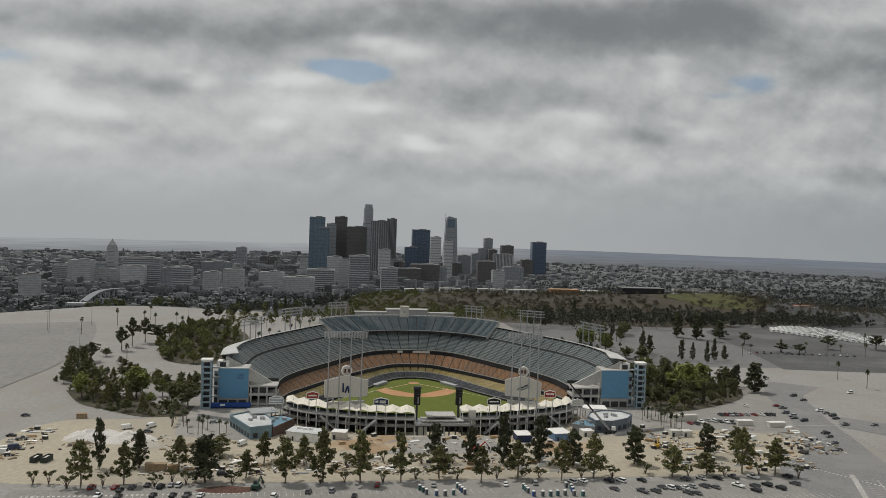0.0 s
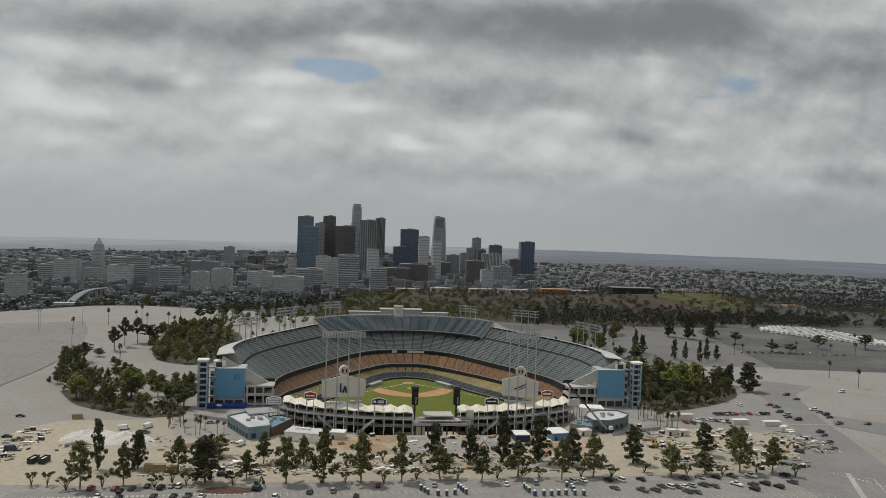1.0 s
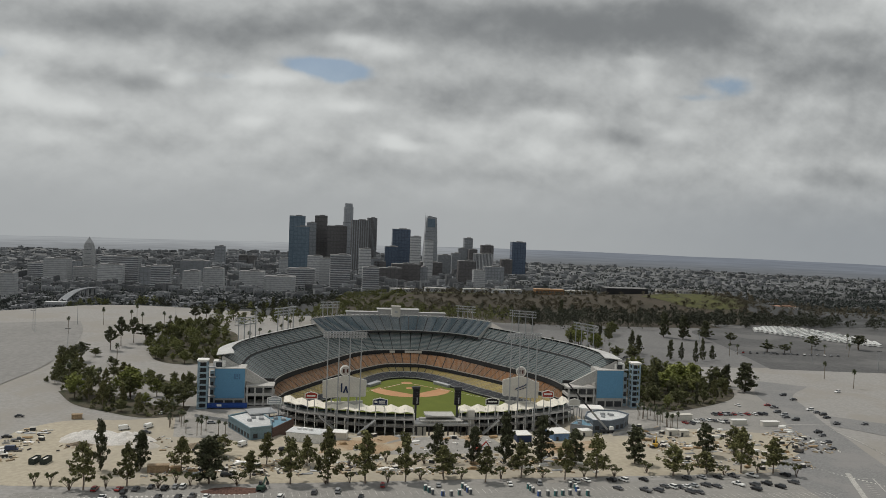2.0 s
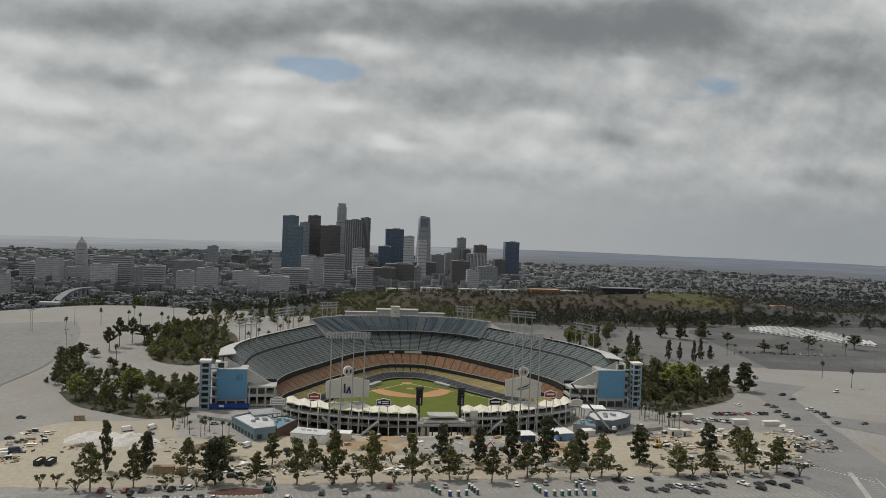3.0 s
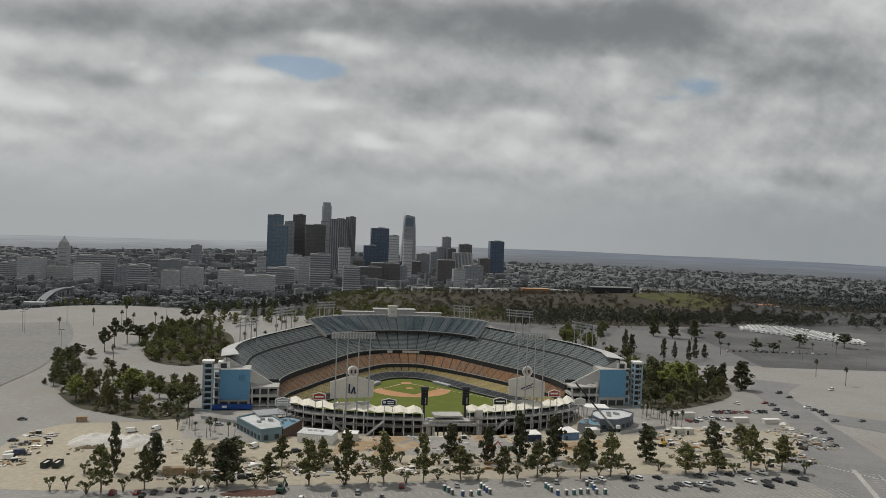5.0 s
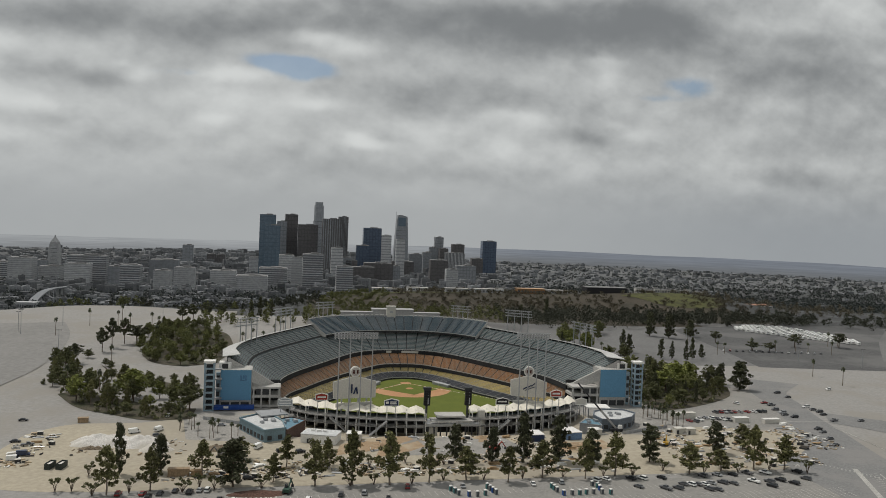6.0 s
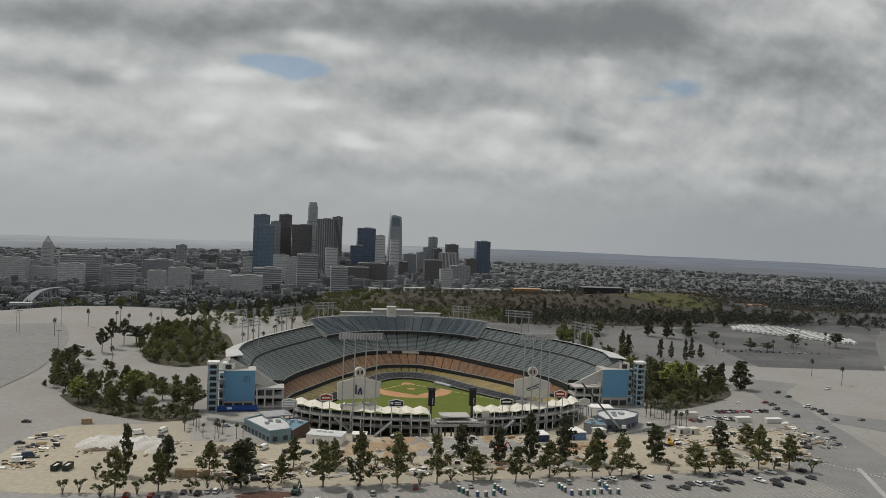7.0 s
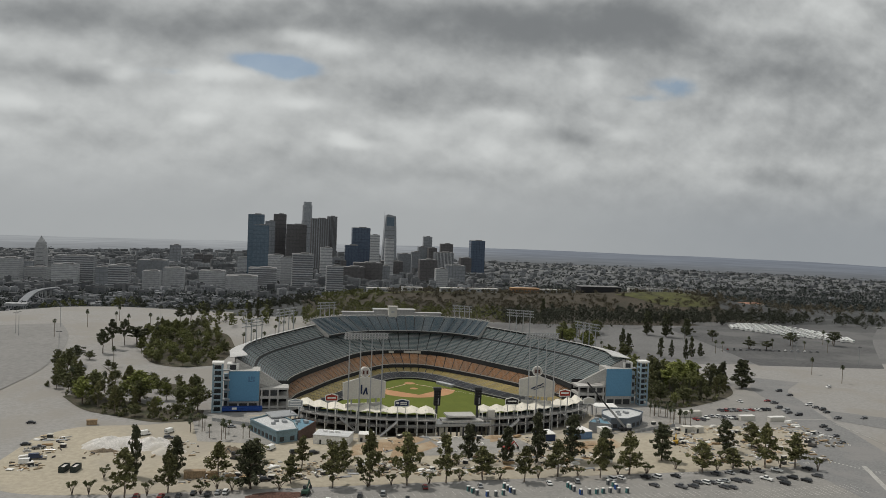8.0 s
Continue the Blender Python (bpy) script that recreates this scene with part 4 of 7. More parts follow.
def make_centre():
    cf = thing("centre_field_building", "low centre field building of white decks on dark columns", "building")
    for x0, x1, y0, y1, z0, z1, m in ((-12, 17, -158, -146, 9.0, 10.4, STEEL), (-9, 14, -157, -149, 11.2, 11.8, CONCRETE), (-6, 9.5, -156, -146, 13.2, 14.0, CONCRETE),
                                      (-12, 17, -146.5, -146, 3.0, 9.0, SHADED_CONCRETE), (-5, 9, -149, -148.6, 10.4, 13.2, DARK_STEEL)):
        part("deck", Shape().box((x0 + x1) / 2, (y0 + y1) / 2, z0, x1 - x0, y1 - y0, z1 - z0), m, cf)
    for i in range(9):
        part("column", Shape().box(-11 + 3.4 * i, -157, 3.0, 0.7, 0.7, 6.0), DARK_STEEL, cf)
    for x in (-8, 2.5):
        part("wall_panel", Shape().box(x, -156, 3.0, 4.6 if x < 0 else 3.0, 0.5, 5.2), CREAM, cf)
    r = Shape()
    for z in (11.2, 11.9):
        r.beam((-12, -158, z), (17, -158, z), 0.12)
    for i in range(15):
        r.beam((-12 + 2.07 * i, -158, 10.4), (-12 + 2.07 * i, -158, 11.9), 0.1)
    part("railing", r, WHITE_PAINT, cf)
    part("pylon", Shape().box(19.0, -151, 2.5, 3.8, 3.8, 13.8), CREAM, cf, "plain concrete pylon")


make_centre()

# ---- painted lines ----
def painted_lines():
    bays, dashes, borders = Shape(), Shape(), Shape()
    for row, (y, length) in enumerate(((-256, 5.0), (-268, 5.0), (-274, 5.0), (-286, 5.0))):
        for k in range(118):
            x = -168 + 2.75 * k
            if noise.noise((x * 0.05, row * 3.1, 0.5)) > -0.25:
                bays.box(x, y + 0.02 * x, ground_z(x, y) + 0.10, 0.14, length, 0.02, math.radians(8))
    for k in range(44):
        x = -170 + 1.9 * k
        dashes.box(x, -259.0 + 0.035 * (x + 170), ground_z(x, -258) + 0.10, 0.85, 1.4, 0.02, math.radians(4))
    for k in range(40):
        g = k / 39
        dashes.box(160.7 + 23.5 * g * 1.6, -216 - 37.9 * g * 1.6, 7.66, 1.0, 0.7, 0.02, math.radians(30))
    for k in range(58):
        g = k / 57
        dashes.box(226 - 12 * g + 4 * math.sin(g * 3), -160 - 75 * g, 7.66, 0.9, 0.5, 0.02)
    for k in range(24):
        x = 78 + 3.1 * k
        dashes.box(x, -241.5 + 0.12 * (x - 78), 7.55, 1.5, 0.4, 0.14, math.radians(7))
    for x0, y0, x1, y1, w in ((181, -238, 152, -300, 2.4), (188, -246, 166, -300, 0.5), (205, -149, 232, -150, 0.8)):
        a = math.atan2(y1 - y0, x1 - x0)
        borders.box((x0 + x1) / 2, (y0 + y1) / 2, 7.64, math.hypot(x1 - x0, y1 - y0), w, 0.02, a)
    for k in range(16):
        g = k / 15
        borders.box(184 - 20 * g, -246 - 40 * g, 7.64, 5.0, 0.25, 0.02, math.radians(10))
    for name, s, label in (("bay_line", bays, "worn white parking bay lines"), ("dash_line", dashes, "white dashed road marks"), ("border_line", borders, "broad faded white road marks")):
        tagged(part(name, s, LINE_PAINT if name != "border_line" else surface("faded_paint", (0.36, 0.352, 0.33), 0.85, vary=0.12)), label, "road marking", kind="stuff")


painted_lines()

# ---- trees ----
rng = np.random.default_rng(7)
BARK = surface("bark", (0.13, 0.10, 0.075), 0.95, vary=0.2, bump=0.3)
PALE_BARK = surface("pale_bark", (0.24, 0.20, 0.16), 0.95, vary=0.2, bump=0.3)
LEAF_OLIVE = surface("olive_leaves", (0.105, 0.110, 0.046), 0.75, vary=0.2, by_island=0.45, by_object=0.18)
LEAF_DARK = surface("dark_leaves", (0.074, 0.079, 0.042), 0.75, vary=0.2, by_island=0.45, by_object=0.18)
LEAF_BRIGHT = surface("bright_leaves", (0.172, 0.190, 0.050), 0.75, vary=0.2, by_island=0.45, by_object=0.25)
LEAF_BRUSH = surface("dry_brush", (0.098, 0.087, 0.060), 0.85, vary=0.2, by_island=0.4)
LEAF_GROVE = surface("grove_leaves", (0.140, 0.149, 0.052), 0.75, vary=0.2, by_island=0.45, by_object=0.25)
LEAF_FAR = surface("far_leaves", (0.050, 0.054, 0.038), 0.8, vary=0.2, by_island=0.35)
LEAF_TALL = surface("eucalyptus_leaves", (0.126, 0.124, 0.050), 0.75, vary=0.2, by_island=0.45, by_object=0.22)
# blue-grey cast: distance haze is mixed into the leaf colour
LEAF_CITY = surface("hazed_city_leaves", (0.052, 0.060, 0.057), 0.8, vary=0.2, by_island=0.35)
LEAF_PALM = surface("palm_leaves", (0.055, 0.065, 0.03), 0.7, vary=0.2, by_island=0.35)


def quad_mesh(name, corners, mat):
    """A mesh of single quads from an array of n x 4 x 3."""
    n = len(corners)
    me = bpy.data.meshes.new(name)
    me.vertices.add(n * 4)
    me.vertices.foreach_set("co", np.asarray(corners, dtype=np.float32).ravel())
    me.loops.add(n * 4)
    me.loops.foreach_set("vertex_index", np.arange(n * 4, dtype=np.int32))
    me.polygons.add(n)
    me.polygons.foreach_set("loop_start", np.arange(0, n * 4, 4, dtype=np.int32))
    me.materials.append(mat)
    me.update(calc_edges=True)
    me.validate()
    return me


def leaves(centres, radii, per, size):
    """Leaf quads scattered through clumps; returns n x 4 x 3."""
    centres, radii = np.asarray(centres, dtype=float), np.asarray(radii, dtype=float)
    c = np.repeat(centres, per, axis=0)
    r = np.repeat(radii, per)[:, None]
    d = rng.normal(size=c.shape)
    d /= np.linalg.norm(d, axis=1)[:, None]
    p = c + d * r * rng.uniform(0.35, 1.05, size=(len(c), 1)) * np.array([1, 1, 0.8])
    u = rng.normal(size=c.shape)
    u /= np.linalg.norm(u, axis=1)[:, None]
    w = np.cross(u, d + 0.6 * rng.normal(size=c.shape))
    w /= np.linalg.norm(w, axis=1)[:, None] + 1e-9
    k = size * rng.uniform(0.6, 1.3, size=(len(c), 1))
    u, w = u * k, w * k * 0.7
    return np.stack([p - u - w, p + u - w, p + u + w, p - u + w], axis=1)


def crown_shape(kind, h, w, top):
    """Limbs of a crown of a given habit, as (where it leaves the trunk, its tip), with the clumps of leaves along them."""
    limbs, out, rad = [], [], []
    n = {"tall": 19, "column": 26, "umbrella": 15, "broad": 17}[kind]
    for i in range(n):
        g = (i + rng.uniform(0.1, 0.9)) / n
        a = i * 2.4 + rng.uniform(-0.5, 0.5)
        if kind == "tall":
            z, rise = h * (0.22 + 0.70 * g), h * 0.07
            reach = w / 2 * (0.55 + 0.45 * math.sin(math.pi * min(1.0, 0.25 + 0.9 * g))) * (1.0 - 0.55 * g ** 2)
        elif kind == "column":
            z, rise = h * (0.10 + 0.84 * g), h * 0.05
            reach = w / 2 * (1.0 - 0.82 * g ** 1.6) * (0.6 + 0.4 * min(1.0, g * 5))
        elif kind == "umbrella":
            z, rise = h * (0.38 + 0.44 * g), h * 0.13
            reach = w / 2 * math.sqrt(max(0.10, 1 - (g * 1.6 - 0.6) ** 2))
        else:
            z, rise = h * (0.24 + 0.50 * g), h * 0.18
            reach = w / 2 * math.sqrt(max(0.12, 1 - (g * 1.55 - 0.55) ** 2))
        reach *= rng.uniform(0.62, 1.12)
        start = (0.0, 0.0, min(z - 0.35 * rise, top * 0.97))
        tip = (reach * math.cos(a), reach * math.sin(a), z + rise * rng.uniform(0.5, 1.2))
        limbs.append((start, tip))
        for q in (0.38, 0.62, 0.84, 1.0):
            if rng.uniform() < 0.12:
                continue
            out.append(tuple(s0 + (s1 - s0) * q + rng.normal(0, 0.05) * w for s0, s1 in zip(start, tip)))
            rad.append(w * rng.uniform(0.09, 0.155) * (1.40 if kind == "broad" else 1.04) * (1.1 - 0.3 * q))
    for k in range(4):
        out.append((rng.normal(0, 0.04) * w, rng.normal(0, 0.04) * w, h * (0.80 + 0.05 * k)))
        rad.append(w * 0.10)
    return limbs, out, rad


def tree_parts(tree, kind, leaf, h=10.0, w=6.0):
    """Trunk, limbs and crown of a tree 10 m high and 6 m wide, which each tree stretches to its own size."""
    bark = Shape()
    lean = rng.uniform(-0.02, 0.02, 2) * h
    steps = 6
    top = h * (0.90 if kind != "broad" else 0.66)
    pts = [Vector((lean[0] * k / steps + rng.normal(0, 0.05), lean[1] * k / steps + rng.normal(0, 0.05), top * k / steps - (0.3 if k == 0 else 0))) for k in range(steps + 1)]
    for k in range(steps):
        bark.tube(pts[k], pts[k + 1], 0.20 * (1 - k / steps * 0.8), 0.20 * (1 - (k + 1) / steps * 0.8), 7, caps=False)
    limbs, centres, radii = crown_shape(kind, h, w, top)
    for a, b in limbs:
        bark.tube(a, b, 0.06, 0.02, 5, caps=False)
    part("trunk", bark, BARK if kind != "tall" else PALE_BARK, tree)
    part("crown", quad_mesh("crown", leaves(centres, radii, 36 if kind == "broad" else 46, 0.19 if kind == "broad" else 0.168), leaf), None, tree)


def small_tree_parts(tree, leaf):
    """A pollarded tree 5 m high: thin stems with a ball of leaves at each end."""
    bark = Shape()
    centres, radii = [], []
    for k in range(9):
        a, r = k * 2.4, rng.uniform(0.8, 2.3)
        tip = Vector((r * math.cos(a), r * math.sin(a), rng.uniform(2.8, 4.5)))
        mid = Vector((tip.x * 0.4, tip.y * 0.4, tip.z * 0.55))
        bark.tube((0, 0, -0.2), mid, 0.09, 0.07, 5, caps=False)
        bark.tube(mid, tip, 0.07, 0.04, 5, caps=False)
        centres.append(tuple(tip))
        radii.append(rng.uniform(0.5, 0.85))
    part("trunk", bark, BARK, tree)
    part("crown", quad_mesh("crown", leaves(centres, radii, 70, 0.16), leaf), None, tree)


def palm_parts(tree):
    """A fan palm 10 m high."""
    part("trunk", Shape().tube((0, 0, -0.3), (0.1, 0, 4.8), 0.24, 0.19, 7).tube((0.1, 0, 4.8), (0, 0.1, 9.2), 0.19, 0.16, 7), PALE_BARK, tree)
    q = []
    for k in range(46):
        a, e = rng.uniform(0, 2 * math.pi), rng.uniform(-0.9, 1.2)
        L = rng.uniform(1.2, 1.9)
        d = Vector((math.cos(a) * math.cos(e), math.sin(a) * math.cos(e), math.sin(e)))
        s = Vector((-math.sin(a), math.cos(a), 0))
        o = Vector((0, 0.1, 9.2))
        mid, tip = o + d * L * 0.55, o + d * L + Vector((0, 0, -0.45 * L))
        q.append([o - s * 0.05, o + s * 0.05, mid + s * 0.34, mid - s * 0.34])
        q.append([mid - s * 0.34, mid + s * 0.34, tip + s * 0.06, tip - s * 0.06])
    part("crown", quad_mesh("crown", np.array([[tuple(v) for v in f] for f in q]), LEAF_PALM), None, tree)


TREE_KINDS = {
    "tall": ("slender olive-green eucalyptus with a ragged crown", LEAF_TALL, 5),
    "pine": ("dark green conical pine beside the lots", LEAF_DARK, 4),
    "umbrella": ("dark round-headed pine on a bare trunk", LEAF_DARK, 3),
    "column": ("tall dark columnar cypress on the asphalt", LEAF_DARK, 3),
    "broad": ("leafy bright green tree in a dense grove", LEAF_BRIGHT, 4),
    "shade": ("leafy dark olive tree in a dense grove", LEAF_OLIVE, 4),
    "grove": ("dense mid-green tree in a close grove", LEAF_GROVE, 4),
    "small": ("small pollarded tree with round leaf tufts", LEAF_OLIVE, 4),
    "palm": ("slim fan palm with a ragged leaf tuft", LEAF_PALM, 3),
}
TREE_PROTOS = {}


def plant(kind, x, y, h, w, group, z=None):
    label, leaf, variants = TREE_KINDS[kind]
    v = int(rng.integers(variants))
    z = ground_z(x, y) if z is None else z
    full = {"small": (5.0, 5.0), "palm": (10.0, 3.4)}.get(kind, (10.0, 6.0))
    scale = Vector((w / full[1], w / full[1], h / full[0]))
    turn = Euler((0, 0, rng.uniform(0, 6.28)))
    key = (kind, v)
    if key not in TREE_PROTOS:
        t = thing("palm_tree" if kind == "palm" else "tree", label, "tree", group=group)
        if kind == "palm":
            palm_parts(t)
        elif kind == "small":
            small_tree_parts(t, leaf)
        else:
            tree_parts(t, {"pine": "column", "shade": "broad", "grove": "broad"}.get(kind, kind), leaf)
        t.matrix_basis = Matrix.LocRotScale((x, y, z), turn, scale)
        TREE_PROTOS[key] = t
        return t
    first = TREE_PROTOS[key]
    s = Vector((scale.x / first.scale.x, scale.y / first.scale.y, scale.z / first.scale.z))
    return tagged(copy_thing(first, Matrix.LocRotScale((x, y, z), turn, s)), group=group)


# x, y, height, width
FRONT_TREES = [(-151.8, -248.8, 18.5, 9.8), (-136.5, -245.0, 15.8, 8.5), (-105.5, -242.6, 18.7, 14.8), (-89.7, -237.8, 11.0, 8.2), (-73.0, -244.3, 18.4, 10.4), (-57.8, -243.7, 21.6, 10.5),
               (-42.4, -244.5, 20.6, 11.7), (-25.6, -243.2, 20.1, 9.9), (-9.1, -240.4, 13.2, 10.8), (8.2, -244.9, 14.4, 8.4), (25.2, -239.8, 15.2, 11.0), (43.6, -243.0, 17.2, 8.6),
               (58.9, -239.9, 17.4, 11.2), (94.9, -239.3, 13.2, 11.4), (111.9, -236.9, 9.8, 10.3), (129.0, -236.0, 19.8, 10.9), (144.4, -236.7, 15.2, 11.0)]
BACK_TREES = [(-151.9, -224.6, 21.8, 5.6), (-136.1, -223.1, 16.6, 7.1), (-119.1, -226.1, 14.3, 9.0), (-84.4, -217.5, 13.6, 7.9), (-66.7, -220.7, 13.1, 7.4), (-7.4, -209.7, 16.3, 8.4), (7.9, -219.0, 17.3, 7.7),
              (23.2, -217.9, 23.4, 8.3), (39.8, -218.6, 22.3, 10.0), (54.4, -223.5, 16.9, 8.8), (84.4, -220.4, 17.3, 10.1), (125.6, -208.3, 15.9, 9.5), (143.0, -204.1, 12.8, 9.7), (-105.0, -205.9, 9.4, 10.1)]
for x, y, h, w in FRONT_TREES:
    plant("pine" if w > 14 else "tall", x, y, h * 1.04, w * (1.0 if w > 14 else 1.12), "front row of trees")
for k, (x, y, h, w) in enumerate(BACK_TREES):
    plant("pine" if h > 15 else "tall", x, y, h, w * 1.18, "second row of trees")
SMALL_TREES = [(-171.5, -243.5), (-165.6, -243.6), (-156.9, -249.1), (-144.0, -247.3), (-124.2, -247.6), (-118.3, -242.9), (-112.4, -245.1), (-94.2, -245.3), (-58.7, -245.1), (-48.9, -243.9), (-33.1, -244.1),
               (-19.0, -240.6), (-14.6, -218.7), (-1.5, -240.9), (15.8, -241.1), (34.5, -239.8), (53.2, -240.1), (66.9, -240.2), (101.3, -240.7), (119.1, -239.3), (136.8, -236.4), (152.1, -242.9),
               (-163.9, -224.1), (84.5, -234.2), (-0.6, -218.8), (-65.8, -216.7), (-48.5, -221.0), (-31.6, -215.2), (115.0, -222.1), (161.6, -213.5)]
for x, y in SMALL_TREES:
    plant("small", x, y, rng.uniform(4.6, 6.2), rng.uniform(5.0, 7.0), "small trees along the front lot")
for kind, x, y, h, w in [("umbrella", -221.1, 67.0, 18.5, 11.2), ("umbrella", -218.0, 85.8, 23.5, 9.5), ("umbrella", -211.5, 100.1, 21.3, 11.0), ("umbrella", -203.0, 104.4, 14.5, 19.0), ("umbrella", -229.0, 18.9, 14.5, 12.5),
                         ("umbrella", -184, 234, 15.0, 12.0), ("umbrella", -175, 244, 17.0, 11.5), ("umbrella", -163, 246, 18.0, 13.0), ("umbrella", -148, 239, 17.0, 14.0), ("column", -120, 252, 17.0, 7.0), ("column", -112, 272, 22.0, 7.0),
                         ("column", -100, 262, 18.0, 8.0), ("broad", -172.0, -84.0, 18.0, 19.0), ("shade", -230.4, 2.3, 14.6, 10.7), ("shade", -236.9, 5.1, 13.7, 8.5), ("shade", -224.9, 40.4, 6.4, 7.4)]:
    plant(kind, x, y, h, w, "trees on the open lot")
for kind, x, y, h, w in [("pine", 229.9, -59.3, 20.6, 17.0), ("pine", 226.2, -40.0, 15.5, 8.3), ("pine", 221.2, -46.0, 14.2, 7.3), ("column", 234.0, 70.0, 17.0, 7.5), ("column", 242.0, 66.0, 15.5, 5.0),
                         ("column", 261.3, 66.5, 19.0, 6.2), ("column", 273.4, 72.6, 12.3, 6.4), ("column", 250.0, 56.0, 18.5, 5.4), ("column", 207.0, 89.0, 21.0, 8.0), ("column", 216.0, 96.0, 16.0, 8.0), ("shade", 196.0, 60.0, 13.0, 13.0), ("shade", 186.0, 72.0, 11.0, 12.0),
                         ("broad", 186.0, -48.0, 19.0, 20.0), ("broad", 172.0, -62.0, 16.0, 17.0), ("broad", 200.0, -40.0, 17.0, 17.0), ("broad", 176.0, 96.0, 17.0, 15.0), ("broad", 166.0, 112.0, 16.0, 14.0), ("column", 288.0, 205.0, 26.0, 15.0), ("column", 303.0, 192.0, 25.0, 16.0), ("column", 213.0, 320.0, 26.0, 9.0), ("column", 164.0, 262.0, 22.0, 9.0), ("column", 334.0, 205.0, 18.0, 15.0)]:
    plant(kind, x, y, h, w, "conifers by the open lot")


def inside(x, y, poly):
    hit = False
    for (x0, y0), (x1, y1) in zip(poly, poly[1:] + poly[:1]):
        if (y0 > y) != (y1 > y) and x < (x1 - x0) * (y - y0) / (y1 - y0) + x0:
            hit = not hit
    return hit


FAR_WOODS = []


def grove(poly, gap, kinds, heights, group, far=False):
    """Trees scattered over an area, no two nearer than gap; far ones only join the woods."""
    xs, ys = [p[0] for p in poly], [p[1] for p in poly]
    done = []
    for _ in range(2500):
        x, y = rng.uniform(min(xs), max(xs)), rng.uniform(min(ys), max(ys))
        if inside(x, y, poly) and all((x - a) ** 2 + (y - b) ** 2 > gap * gap for a, b in done):
            done.append((x, y))
            kind = kinds[int(rng.integers(len(kinds)))]
            h = rng.uniform(*heights)
            if far:
                FAR_WOODS.append((x, y, h, h * (0.4 if kind == "pine" else 0.8)))
                continue
            plant(kind, x, y, h, h * (0.28 if kind in ("pine", "column") else 0.78 if kind in ("broad", "shade", "grove") else 0.5) * rng.uniform(0.85, 1.15), group)


MIXED = ("broad", "shade", "tall", "shade", "tall")
grove([(-214, -76), (-198, -100), (-178, -116), (-156, -131), (-138, -130), (-136, -88), (-160, -72), (-190, -62)], 11.0, MIXED, (7, 17), "grove by the entrance")
grove([(-212, -58), (-200, -26), (-186, -30), (-160, -50), (-140, -62), (-138, -86), (-160, -70), (-190, -60)], 13.5, ("shade", "grove", "tall", "tall"), (6, 11), "grove by the entrance")
grove([(-236, 2), (-228, -50), (-208, -66), (-214, -20)], 9.5, ("shade", "tall", "tall"), (8, 14), "grove by the entrance")
grove([(-194, 64), (-180, 36), (-160, 24), (-138, 40), (-132, 80), (-142, 128), (-162, 136), (-178, 175), (-196, 200), (-202, 130)], 8.2, ("grove", "grove", "shade", "shade", "grove", "grove", "tall"), (6, 12), "grove behind the stand")
grove([(-204, 8), (-188, -30), (-165, -50), (-142, -60), (-138, -46), (-165, -34), (-196, -10), (-212, 22)], 12.0, ("grove", "shade", "tall"), (6, 10), "trees along the entrance drive")
grove([(-200, 205), (-186, 182), (-166, 160), (-150, 158), (-150, 175), (-172, 215)], 8.5, ("grove", "shade"), (6.5, 9), "grove behind the stand")
grove([(146, -118), (172, -104), (206, -78), (222, -48), (205, -12), (178, 14), (150, -10), (142, -70)], 8.8, ("shade", "tall", "shade", "grove", "pine", "shade"), (8, 15), "grove beside the lots")
grove([(132, -62), (142, -40), (160, 0), (168, 50), (160, 90), (140, 70), (124, 20)], 10.5, ("shade", "tall", "pine"), (9, 15), "grove beside the lots")
grove([(150, 105), (176, 108), (226, 180), (236, 215), (196, 200)], 12.0, ("shade", "grove", "pine", "palm"), (8, 14), "grove beside the lots")
grove([(-170, 175), (-100, 160), (-60, 150), (-40, 190), (-80, 235), (-160, 225)], 13.0, ("shade", "umbrella", "shade"), (8, 15), "trees behind the stadium", True)
grove([(-60, 108), (40, 108), (60, 150), (-70, 150)], 9.0, ("shade", "broad", "tall"), (9, 16), "trees behind the stadium", True)
grove([(120, 190), (200, 230), (320, 270), (330, 310), (200, 300), (90, 230)], 11.0, ("pine", "shade", "umbrella", "shade"), (13, 24), "dark trees below the ridge", True)
grove([(335, 285), (430, 300), (520, 300), (540, 330), (400, 350), (330, 330)], 11.0, ("shade", "umbrella"), (10, 17), "dark trees below the ridge", True)
for x, y, h in [(-270, 128, 15), (-258, 190, 16), (-235, 195, 14), (-222, 180, 14), (-205, 190, 14), (-240, 240, 15), (-196, 170, 13), (-190, 120, 12), (-205, 20, 14), (-215, -55, 14), (-195, -62, 13), (-155, 100, 12), (-120, 92, 12), (-112, 100, 12), (-104, 96, 11), (-95, 108, 12),
                (-88, 118, 12), (-80, 120, 11)]:
    plant("palm", x, y, h, 4.2, "fan palms")
for x, y, h in [(96, 92, 11), (104, 96, 12), (112, 90, 12), (120, 96, 11), (128, 84, 12), (136, 92, 12), (146, 80, 11), (152, 88, 12), (160, 70, 12), (175, 92, 12), (185, 84, 11), (323.9, -9.5, 14), (323, -45.2, 14), (300, 92, 12), (312, 100, 10),
                (352, 120, 12), (372, 112, 11), (392, 110, 14), (401, 104, 10), (455, 148, 15), (468, 150, 12), (420, 96, 13)]:
    plant("palm", x, y, h, 4.2, "fan palms")
for k in range(14):
    a = k / 13
    plant("palm", -140 + 30 * a + rng.normal(0, 4), -140 - 34 * a + rng.normal(0, 6), rng.uniform(6, 10), 3.0, "entrance plaza palms")
